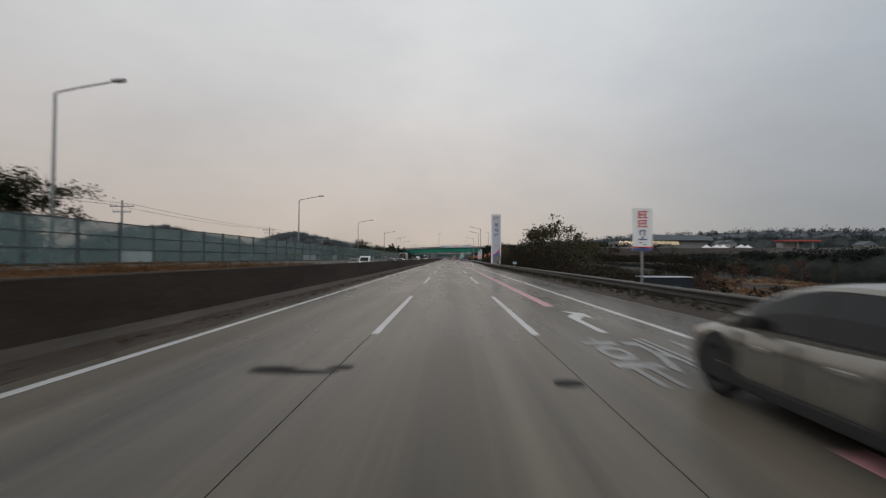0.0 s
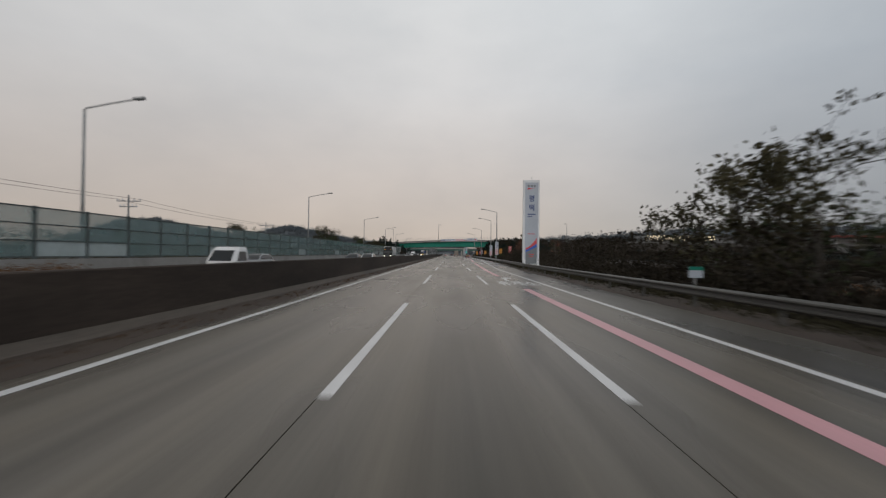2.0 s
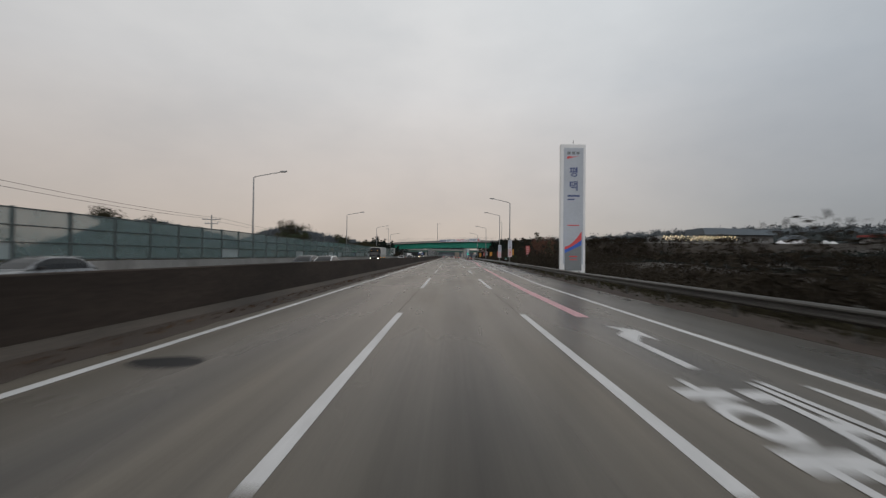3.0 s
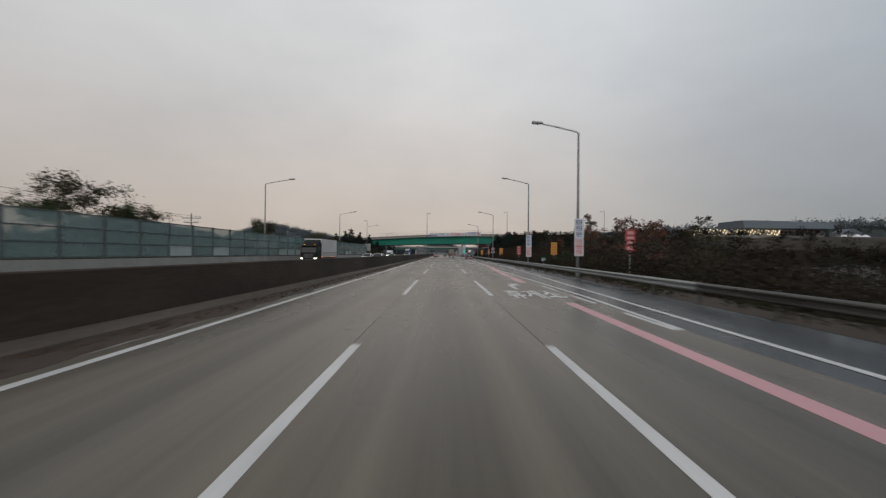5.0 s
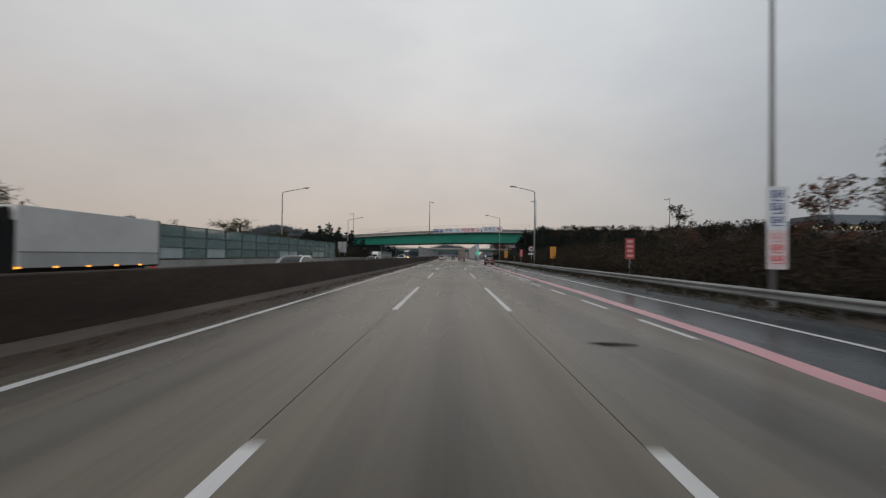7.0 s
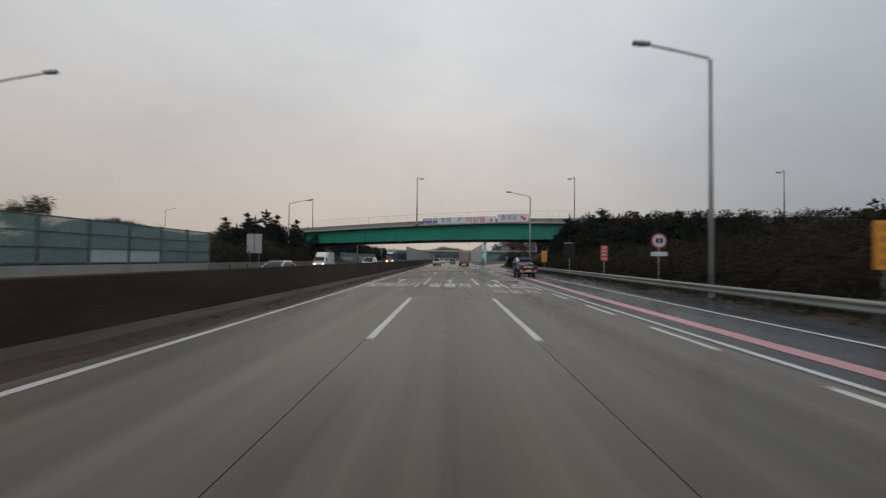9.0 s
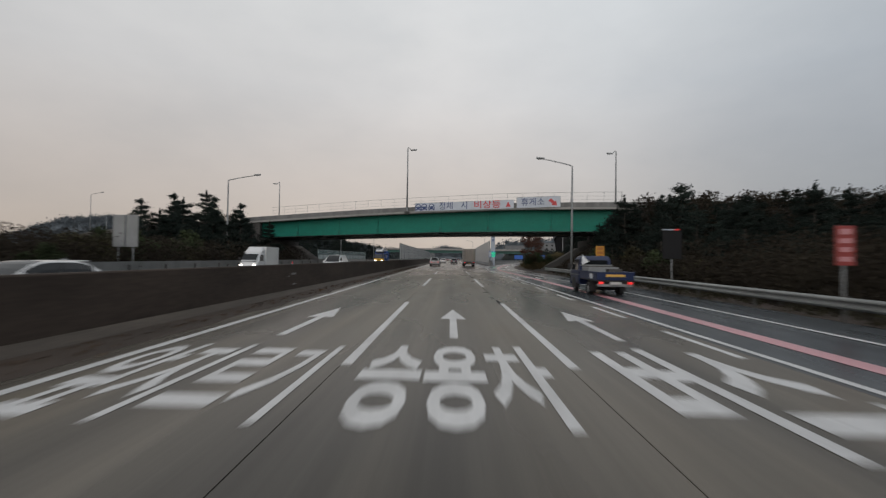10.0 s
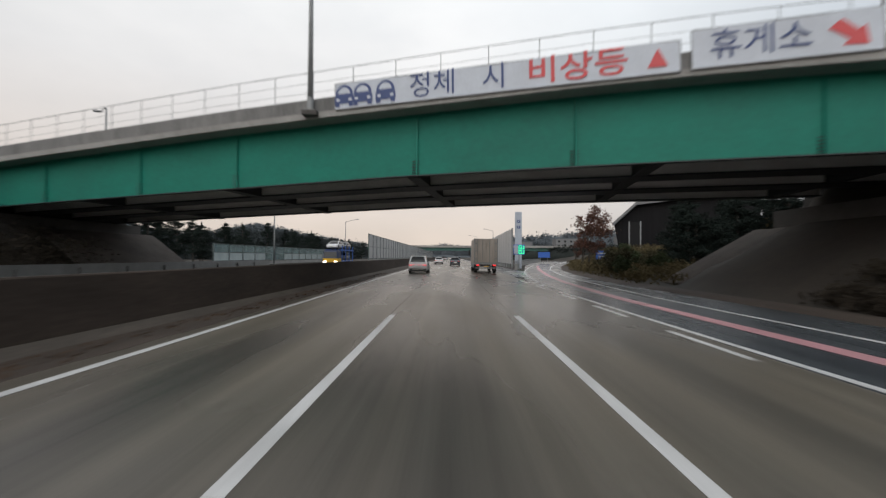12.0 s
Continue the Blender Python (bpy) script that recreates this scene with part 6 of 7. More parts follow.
def limbs(rnd, high, lean, count, spread, start=0.25, sub=3, thick=0.09):
    """A trunk with limbs and twigs; returns the wood and the twig ends."""
    bm = bmesh.new()
    top = Vector((lean * high * 0.2, lean * high * 0.1, high * 0.82))
    steps = [Vector((0, 0, -0.6)), Vector((0, 0, high * 0.2)), Vector((lean * 0.3, 0.1 * lean, high * 0.5)), top]
    for k, (a, b) in enumerate(zip(steps, steps[1:])):
        rod(bm, a, b, thick * (1 - 0.28 * k), thick * (1 - 0.28 * (k + 1)), n=7)
    tips = [top]
    for k in range(count):
        t = start + (0.95 - start) * k / count + rnd.uniform(-0.03, 0.03)
        a = Vector((0, 0, 0)).lerp(top, t)
        ang = rnd.uniform(0, 6.283)
        reach = spread * (1.05 - 0.55 * t) * rnd.uniform(0.6, 1.15)
        b = a + Vector((math.cos(ang) * reach, math.sin(ang) * reach, reach * rnd.uniform(0.45, 1.0)))
        rod(bm, a, b, thick * 0.42 * (1.1 - t), thick * 0.14, n=5)
        tips.append(b)
        for _ in range(sub):
            s = a.lerp(b, rnd.uniform(0.4, 0.95))
            d = Vector(rnd.normal(size=3)) * 0.28 * reach
            e = s + Vector((d.x, d.y, abs(d.z) + 0.15))
            rod(bm, s, e, thick * 0.12, thick * 0.05, n=4)
            tips.append(e)
    return bm, tips


def broad_tree(seed, high, spread, leaf, label, name="tree", per=40, size=0.14, puff=0.42, bare=0.0, count=13, group="roadside trees"):
    rnd = np.random.default_rng(seed)
    t = thing(name, (0, 0, 0), label, "tree" if name == "tree" else "shrub", group=group)
    bm, tips = limbs(rnd, high, rnd.uniform(-0.8, 0.8), count, spread, thick=0.02 * high)
    part("trunk", bm, "bark", t)
    pts, sz = [], []
    for tip in tips:
        if rnd.random() < bare:
            continue
        r = puff * rnd.uniform(0.6, 1.5)
        for _ in range(int(per * rnd.uniform(0.4, 1.3))):
            d = rnd.normal(size=3) * r * (0.55, 0.55, 0.45)
            pts.append(tuple(tip) + d)
            sz.append(size * rnd.uniform(0.6, 1.4))
    ob = new("crown", leaf_mesh("crown", pts, sz, leaf, rnd))
    ob.parent = t
    return t


def pine_tree(seed, high, label, wide=1.0):
    rnd = np.random.default_rng(seed)
    t = thing("pine_tree", (0, 0, 0), label, "tree", group="pine trees")
    bm = bmesh.new()
    bend = rnd.uniform(-0.5, 0.5, 2)
    def stem(k):
        return Vector((bend[0] * math.sin(k * 2.2), bend[1] * math.sin(k * 1.7), high * k))
    for k in range(8):
        rod(bm, stem(k / 8) - Vector((0, 0, 0.5 if k == 0 else 0)), stem((k + 1) / 8), 0.15 * (1 - k / 9), 0.15 * (1 - (k + 1) / 9), n=7)
    pts, sz = [], []
    lvl = 0.12
    while lvl < 0.97:
        reach = ((1.0 - lvl) ** 0.8 * high * 0.31 + 0.22) * wide * rnd.uniform(0.75, 1.1)
        for _ in range(int(rnd.integers(4, 7))):
            ang = rnd.uniform(0, 6.283)
            r = reach * rnd.uniform(0.45, 1.2)
            a = stem(min(1, lvl + rnd.uniform(-0.015, 0.015)))
            b = a + Vector((math.cos(ang) * r, math.sin(ang) * r, r * rnd.uniform(0.15, 0.6)))
            rod(bm, a, b, 0.035, 0.012, n=4)
            for q in np.linspace(0.35, 1.0, 3 + int(r * 2)):
                c = a.lerp(b, q)
                puff = rnd.uniform(0.7, 1.25) * (0.75 + 0.35 * q)
                for _ in range(int(44 * puff)):
                    d = rnd.normal(size=3) * (0.19, 0.19, 0.095) * puff
                    pts.append((c.x + d[0], c.y + d[1], c.z + d[2] + 0.08))
                    sz.append(0.085 * rnd.uniform(0.6, 1.4))
        lvl += rnd.uniform(0.07, 0.105)
    for _ in range(60):
        d = rnd.normal(size=3) * (0.08, 0.08, 0.25)
        pts.append(tuple(stem(1.0) + Vector(d)))
        sz.append(0.15)
    part("trunk", bm, "bark", t)
    ob = new("crown", leaf_mesh("crown", pts, sz, "pine", rnd, flat=0.3, long=2.2))
    ob.parent = t
    return t


def place(kinds, spots, sink=0.15, seed=1, scale=(0.85, 1.15)):
    rnd = random.Random(seed)
    first = set()
    for k, (x, y, *more) in enumerate(spots):
        kind = kinds[k % len(kinds)]
        s = (more[0] if more else 1.0) * rnd.uniform(*scale)
        m = pose(x, y, ground_height(x, y) - sink, 0, 0, rnd.uniform(0, 360))
        if kind.name not in first:
            first.add(kind.name)
            kind.scale = (s, s, s)
            kind.matrix_basis = m @ Matrix.Diagonal((s, s, s, 1))
        else:
            ob = copy_thing(kind, m)
            ob.matrix_basis = m @ Matrix.Diagonal((s, s, s, 1))


rnd = random.Random(11)
trees = [broad_tree(21, 7.6, 2.6, "leaf", "thin autumn tree with brown-green leaves beside the guard rail", per=24, bare=0.15),
         broad_tree(22, 8.6, 2.4, "leaf_green", "thin leaning tree with late green leaves beside the guard rail", bare=0.2, per=26),
         broad_tree(23, 6.6, 2.8, "leaf", "low spreading autumn tree with sparse brown leaves", per=34, bare=0.1)]
spots = [(12.3 + rnd.uniform(0, 5.0), y + rnd.uniform(-1, 1), 0.85 + 0.4 * smooth(38, 48, y) * (1 - smooth(58, 70, y))) for y in np.arange(37, 60, 2.8)]
spots += [(14.2, 61.5, 1.25), (15.9, 63.5, 1.2)]
place(trees, spots, seed=2)
spare = [broad_tree(31, 6.4, 2.0, "leaf_red", "half-bare tree with a few reddish leaves", per=40, bare=0.45, puff=0.35),
         broad_tree(32, 7.2, 1.5, "leaf", "nearly bare slender tree above the shrubs", per=26, bare=0.6, puff=0.3)]
place(spare, [(16.5, 137.5), (18.0, 141), (20, 151.5), (23, 158, 1.2), (21, 163), (20.5, 167.5, 1.1), (23, 173), (19, 184), (22, 190, 0.8), (26, 146, 1.1), (30, 165), (17.5, 198, 0.7), (43, 66, 0.75), (46, 70, 0.9), (49.5, 68, 0.8), (55, 75, 1.0), (61, 74, 0.9), (68, 83, 1.0), (78, 90, 0.9), (90, 96, 1.0)], seed=3)
left = [broad_tree(41, 8.2, 3.4, "leaf", "full autumn tree behind the noise barrier", per=85, puff=0.6),
        broad_tree(42, 6.8, 2.6, "leaf_green", "dark leafy tree behind the noise barrier", per=85, puff=0.55)]
place(left, [(-27.2, 18.6), (-28.6, 16.6), (-27.5, 14.5), (-27, 9.0), (-29, 4), (-30.5, 19.5, 0.7), (-28, 26, 0.55), (-29, 52, 0.5), (-28, 92, 0.6), (-28.5, 98, 0.62), (-29, 105, 0.6), (-27.5, 131, 0.7), (-28.5, 136, 0.85), (-28, 141.5, 0.8), (-29.5, 146, 0.75),
             (-27.5, 166, 0.8), (-28.5, 171, 0.75), (-28, 190, 0.65), (-29, 205, 0.7), (-27.5, 214, 0.65), (-29, 221, 0.7), (-30, 76, 0.5), (-29, 178, 0.6)], seed=4)
reds = [broad_tree(51, 8.4, 1.9, "leaf_red", "slender reddish autumn tree beyond the overpass", per=70, puff=0.5, bare=0.1)]
place(reds, [(16.6, 313.5, 1.05), (18.2, 316, 1.0), (24.5, 345, 0.8)], seed=5, scale=(0.95, 1.05))
pines = [pine_tree(61, 7.2, "dark young pine on the bank of the overpass", 1.25), pine_tree(62, 8.2, "tall dark pine on the bank of the overpass", 1.05), pine_tree(63, 6.2, "bushy dark pine on the bank of the overpass", 1.5), pine_tree(64, 7.6, "broad dark pine with an uneven crown on the bank", 1.4)]
HIGH_OF = (7.2, 8.2, 6.2, 7.6)
spots = []
for k in range(40):
    x, y = 17.0 + 0.85 * k + rnd.uniform(-0.9, 0.9), (252.5, 260.0, 256.0, 264.5)[k % 4] + rnd.uniform(-2, 2)
    reach = (8.0 + 0.2 * (y - 253)) * rnd.uniform(0.72, 1.0) * (0.72 + 0.28 * smooth(16, 22, x))
    spots.append((x, y, max(1.8, reach - ground_height(x, y)) / HIGH_OF[k % 4]))
for k in range(26):
    x, y = 17.5 + 0.95 * k + rnd.uniform(-0.6, 0.6), (250.0, 244.5, 247.5)[k % 3] + rnd.uniform(-1.5, 1.5)
    spots.append((x, y, max(2.0, (1.7 + 0.2 * (y - 224)) * rnd.uniform(0.6, 0.9)) / 7.4))
for k in range(18):
    x, y = -25.6 - 0.82 * k + rnd.uniform(-0.5, 0.5), (268.0, 274.5, 265.0, 271.5)[k % 4] + rnd.uniform(-1.2, 1.2)
    reach = (1.7 + 0.122 * (y - 224)) * rnd.uniform(0.78, 1.05) * (0.75 + 0.25 * smooth(25, 29, -x))
    spots.append((x, y, max(2.0, reach - ground_height(x, y)) / 7.4))
spots += [(19.2, 268.2, 0.62), (17.8, 266.2, 0.55), (20.8, 267.2, 0.5), (18.6, 269.6, 0.5)]
spots += [(-29.0, 274.5, 0.75), (-31.5, 272, 0.95), (-33.5, 276, 1.0), (-35.5, 271, 1.0), (-38, 274.5, 0.95), (-40.5, 270, 0.9), (-39.5, 277, 0.8), (-34, 267, 0.75), (-37.5, 265, 0.7), (-30.6, 268, 0.6), (-31, 278, 0.9), (-36.5, 279, 0.8)]
spots += [(-37 - rnd.uniform(0, 16), y, 1.1) for y in np.arange(310, 470, 5.0)]
spots += [(27 + rnd.uniform(0, 8), 296 + 3 * k, 0.7) for k in range(5)]
spots += [(24.5 + 1.5 * k, 303 + 4.0 * (k % 3), 0.95 + 0.12 * (k % 2)) for k in range(9)] + [(25.5, 297, 1.2), (27.5, 294.5, 1.25), (29.5, 299, 1.3), (31.0, 296, 1.2), (24.2, 301, 1.0)]
spots += [(x, y, max(1.5, 8.4 - ground_height(x, y)) / 7.4) for x, y in ((20.5, 264.0), (21.8, 266.5), (23.0, 262.0), (19.2, 265.5), (20.0, 268.0))]
place(pines, spots, seed=6)
bushes = [broad_tree(71, 2.6, 1.3, "leaf_green", "rounded dark green bush at the roadside", name="bush", per=70, puff=0.4, count=10, group="bushes"), broad_tree(72, 2.2, 1.2, "leaf", "brown autumn bush at the roadside", name="bush", per=70, puff=0.38, count=10, group="bushes")]
spots = [(14.0, 293.5, 0.75), (14.9, 297.5), (16.4, 300.5, 1.05), (15.8, 304, 0.75), (17.8, 296, 0.9), (19.2, 301, 1.0), (18.5, 306.5, 0.9), (21.5, 304, 1.0), (22, 312, 0.8), (13.3, 258, 0.8), (14.5, 256, 0.9), (15.8, 251), (15.2, 246), (14.6, 240, 0.8), (-25.5, 240, 0.9), (-26.5, 246, 1.1), (-27.5, 252, 1.2), (-26.0, 258, 1.0), (-29.5, 262, 1.3), (-30, 248, 1.2), (-33, 255, 1.3), (-27.5, 266, 0.8), (-25.0, 233.5, 1.0), (-30, 239, 1.3), (12.8, 149, 0.7), (13.2, 140, 0.6), (13.0, 156, 0.6)]
place(bushes, spots, seed=7)


def thicket(name, label, region, count, tall, mat, seed, size=0.115, per=84, twig=True):
    """A mass of twigs and leaves nobody could count, standing on the ground."""
    rnd = np.random.default_rng(seed)
    pts, sz = [], []
    n = 0
    while n < count:
        x, y, h = region(rnd)
        if h <= 0:
            continue
        n += 1
        z = ground_height(x, y) if -23 > x or x > -20 else 0.62 * (1 - 0.6 * smooth(20, 60, y))
        h *= tall * rnd.uniform(0.6, 1.25)
        base = np.array((x, y, z))
        q = rnd.uniform(0, 1, per) ** 0.75
        wide = 0.34 + 0.22 * h
        off = rnd.normal(size=(per, 3)) * (wide, wide, 0.1)
        off[:, :2] *= (1.15 - 0.6 * q)[:, None]
        pts.extend((base + off + np.stack([0 * q, 0 * q, q * h], 1)).tolist())
        sz.extend((size * rnd.uniform(0.5, 1.5, per)).tolist())
    ob = new(name, leaf_mesh(name, pts, sz, mat, rnd, long=2.3))
    return tagged(ob, label, "shrubs", kind="stuff")


def near_bank(rnd):
    y = 128 + 146 * rnd.uniform(0, 1) ** 0.85
    x = between(RAIL, y) + 2.2 + rnd.uniform(0, 1) ** 1.5 * 24
    if y > 254 and (x < 16.5 + 0.25 * (y - 254) or ground_height(x, y) > 4.0):
        return x, y, 0.2
    return x, y, (0.62 + 0.5 * smooth(0, 6, x - between(RAIL, y) - 2)) * (0.78 + 0.22 * smooth(170, 200, y))


def low_bank(rnd):
    y = rnd.uniform(70, 132)
    x = between(RAIL, y) + 2.0 + rnd.uniform(0, 1) * 40
    if 84 < y < 104 and x < between(RAIL, y) + 6:
        return x, y, 0.0
    return x, y, 1.0


def early_bank(rnd):
    y = rnd.uniform(26, 72)
    x = 10.6 + rnd.uniform(0, 1) * 13
    return x, y, 0.3 if x > 17 and y < 46 else 0.4 + 0.35 * smooth(32, 42, y)


def valley(rnd):
    y = rnd.uniform(-20, 330)
    x = 34 + rnd.uniform(0, 1) * 90
    if 38 < x < 126 and 44 < y < 116:
        return x, y, 0.0
    return x, y, 1.0 if noise.noise((x * 0.03, y * 0.03, 5)) > -0.05 else 0.0


def road_edge(rnd):
    y = rnd.uniform(-30, 262)
    return between(RAIL, y) + 0.35 + abs(rnd.normal()) * 0.8, y, 0.3


def pine_floor(rnd):
    y = rnd.uniform(238, 267)
    x = 18.5 + rnd.uniform(0, 1) * 30
    return x, y, 0.85 if ground_height(x, y) < 4.5 else 0.2


def left_bank(rnd):
    y = rnd.uniform(230, 288)
    x = -24.2 - rnd.uniform(0, 1) * 32
    return x, y, (0.9 if ground_height(x, y) < 3 else 0.35) * (1 - 0.35 * smooth(36, 44, -x))


def left_back(rnd):
    y = rnd.uniform(-20, 232)
    return -25.5 - rnd.uniform(0, 1) * 10, y, 0.7 if noise.noise((0, y * 0.05, 2)) > -0.2 else 0.25


def field_tufts(rnd):
    x, y = 39 + rnd.uniform(0, 1) * 86, 52 + rnd.uniform(0, 1) * 64
    return x, y, 0.6 if noise.noise((x * 0.08, y * 0.08, 9)) > -0.1 else 0.0


def bank_tufts(rnd):
    y = -25 + 85 * rnd.uniform(0, 1)
    return -21.3 + 0.5 * rnd.normal(), y, 1.0


def bank_face(rnd):
    x = 23 + rnd.uniform(0, 1) * 60
    return x, bridge_front(x) - rnd.uniform(0.5, 15.0), 0.8


def right_far(rnd):
    y = rnd.uniform(286, 350)
    x = between(PAVED, y) + 1.6 + rnd.uniform(0, 1) * 14
    return x, y, 0.5


thicket("shrub_belt", "dense dark russet shrubs beside the exit lane", near_bank, 3600, 2.7, "shrub", 81, size=0.09, per=104)
thicket("shrub_belt", "dense dark shrubs and reeds below the guard rail", low_bank, 1900, 2.5, "shrub", 82)
thicket("shrub_belt", "dark undergrowth below the roadside trees", early_bank, 900, 4.2, "shrub", 83)
thicket("field_scrub", "scattered scrub over the low fields", valley, 1500, 2.6, "shrub", 84, size=0.3, per=50)
thicket("verge_grass", "thin dry weeds along the guard rail", road_edge, 900, 1.1, "weeds", 85, size=0.07, per=30)
thicket("shrub_belt", "brown and dark shrubs before the pines", left_bank, 1700, 3.0, "shrub", 86, size=0.1, per=90)
thicket("shrub_belt", "dark green undergrowth between the pines", pine_floor, 1300, 2.6, "pine", 89, size=0.1, per=90)
thicket("shrub_belt", "dark scrub on the bank of the overpass road", bank_face, 900, 1.9, "shrub", 90, size=0.14, per=80)
thicket("field_grass", "tufts of dry grass on the low fields", field_tufts, 1100, 0.9, "dry_grass", 77, size=0.16, per=26)
thicket("bank_grass", "russet dry grass along the foot of the noise barrier", bank_tufts, 420, 0.55, "dry_grass", 78, size=0.07, per=40)
thicket("shrub_belt", "shrubs behind the noise barrier", left_back, 1100, 3.4, "leaf", 87)
thicket("verge_grass", "tall yellowish grass beside the curving exit", right_far, 500, 2.0, "pale_grass", 88, size=0.12)


# leaf litter and grit blown against the median barrier
lit = np.random.default_rng(99)
spots = [(-6.86 + abs(lit.normal()) * 0.36 + (0.12 if k % 3 else 0.0), lit.uniform(-30, 300), 0.035 + 0.02 * lit.uniform()) for k in range(5200)]
spots = [(x, y, z) for x, y, z in spots if x < -5.65]
tagged(new("leaf_litter", leaf_mesh("leaf_litter", spots, [0.07 * lit.uniform(0.5, 1.6) for _ in spots], "litter", lit, flat=0.8, long=1.3)), "brown leaf litter along the foot of the median barrier", "litter", kind="stuff")


# ---- distance ----
def wood_ridge(name, label, line, tall, deep, mat, seed, clump=2.2, count=900, rough=1.0):
    """A wooded rise along a line of (x, y, foot z, height share), its outline broken by crowns."""
    rnd = np.random.default_rng(seed)
    bm = bmesh.new()
    pts = []
    for (xa, ya, za, ha), (xb, yb, zb, hb) in zip(line, line[1:]):
        for k in range(12):
            t = k / 12
            pts.append((xa + (xb - xa) * t, ya + (yb - ya) * t, za + (zb - za) * t, (ha + (hb - ha) * t) * tall))
    pts.append((*line[-1][:3], line[-1][3] * tall))
    rings = []
    d = Vector((line[-1][0] - line[0][0], line[-1][1] - line[0][1], 0)).normalized()
    side = Vector((-d.y, d.x, 0))
    prof = ((-1.0, 0.0), (-0.62, 0.45), (-0.3, 0.82), (0.0, 1.0), (0.35, 0.8), (1.0, 0.0))
    for x, y, z, h in pts:
        rings.append([(x + side.x * s * deep, y + side.y * s * deep, z - 3 + (h + 3) * q + rough * noise.noise((x * 0.05, y * 0.05, s * 3)) * h * 0.08) for s, q in prof])
    loft(bm, rings)
    t = thing(name, (0, 0, 0), label, "hill", kind="stuff")
    part("hillside", bm, mat, t, smooth=True)
    lp, ls = [], []
    for _ in range(count):
        k = rnd.integers(0, len(pts) - 1)
        f = rnd.uniform(0, 1)
        x, y, z, h = (np.array(pts[k]) * (1 - f) + np.array(pts[k + 1]) * f)
        s = rnd.uniform(-0.75, 0.4)
        q = np.interp(s, [p[0] for p in prof], [p[1] for p in prof])
        c = np.array((x + side.x * s * deep, y + side.y * s * deep, z - 3 + (h + 3) * q + clump * 0.2))
        r = clump * rnd.uniform(0.5, 1.3)
        off = rnd.normal(size=(60, 3)) * (r * 0.5, r * 0.5, r * 0.42)
        lp.extend((c + off).tolist())
        ls.extend((clump * 0.24 * rnd.uniform(0.6, 1.4, 60)).tolist())
    ob = new("crowns", leaf_mesh("crowns", lp, ls, mat, rnd))
    ob.parent = t
    return t


# The haze on these ridges lies in their woodland colours alone.
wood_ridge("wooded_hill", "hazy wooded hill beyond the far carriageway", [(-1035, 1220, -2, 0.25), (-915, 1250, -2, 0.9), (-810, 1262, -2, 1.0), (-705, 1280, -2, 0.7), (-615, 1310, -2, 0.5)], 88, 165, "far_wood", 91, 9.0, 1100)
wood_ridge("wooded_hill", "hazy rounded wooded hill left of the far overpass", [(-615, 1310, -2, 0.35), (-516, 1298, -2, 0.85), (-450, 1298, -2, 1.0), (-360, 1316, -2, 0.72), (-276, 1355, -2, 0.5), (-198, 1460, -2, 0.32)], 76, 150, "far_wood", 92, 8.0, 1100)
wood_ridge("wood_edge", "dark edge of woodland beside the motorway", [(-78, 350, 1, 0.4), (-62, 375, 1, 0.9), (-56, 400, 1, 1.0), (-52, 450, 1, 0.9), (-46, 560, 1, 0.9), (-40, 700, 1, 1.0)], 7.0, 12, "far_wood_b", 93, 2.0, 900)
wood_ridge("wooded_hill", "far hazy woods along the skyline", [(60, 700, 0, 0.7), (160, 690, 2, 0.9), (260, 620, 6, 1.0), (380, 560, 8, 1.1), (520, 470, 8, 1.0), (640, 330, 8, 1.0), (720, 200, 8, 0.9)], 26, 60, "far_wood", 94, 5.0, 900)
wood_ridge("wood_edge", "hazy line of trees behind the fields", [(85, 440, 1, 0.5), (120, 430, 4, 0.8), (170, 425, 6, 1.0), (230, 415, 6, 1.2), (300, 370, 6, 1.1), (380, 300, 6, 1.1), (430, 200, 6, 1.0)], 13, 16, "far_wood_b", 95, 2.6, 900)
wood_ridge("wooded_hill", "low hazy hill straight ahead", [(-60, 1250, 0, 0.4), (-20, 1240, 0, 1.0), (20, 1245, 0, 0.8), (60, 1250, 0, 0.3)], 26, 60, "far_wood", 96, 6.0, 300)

wood_ridge("hedge_belt", "dark belt of scrub trees across the low fields", [(120, 60, 0, 0.8), (98, 120, -2, 1.0), (88, 200, -3, 0.9), (84, 290, -2, 1.0), (80, 380, 0, 1.0), (62, 470, 1, 1.0), (45, 560, 1, 1.0)], 5.5, 9, "hedge", 97, 1.6, 1500)
wood_ridge("hedge_belt", "low dark hedge in the valley", [(74, 128, -3, 0.8), (60, 150, -3, 1.0), (52, 190, -2, 1.0), (48, 235, -1, 0.9)], 2.6, 6, "hedge", 98, 1.0, 1300)

# second, far overpass
far_bridge = thing("far_overpass", (0, 0, 0), "distant green girder bridge over the motorway", "bridge")
# girder colour carries the haze of its distance
part("girder", boxed(-60, 60, 499, 503, 5.0, 6.6), "green_hazed", far_bridge)
part("deck_slab", boxed(-70, 70, 497.5, 504.5, 6.6, 6.95), "concrete", far_bridge)
part("parapet", boxed(-70, 70, 497.5, 497.8, 6.95, 7.7), "concrete", far_bridge)
for x in (-24, 12):
    part("pier", boxed(x - 0.8, x + 0.8, 500, 502, -0.2, 5.0), "concrete", far_bridge)


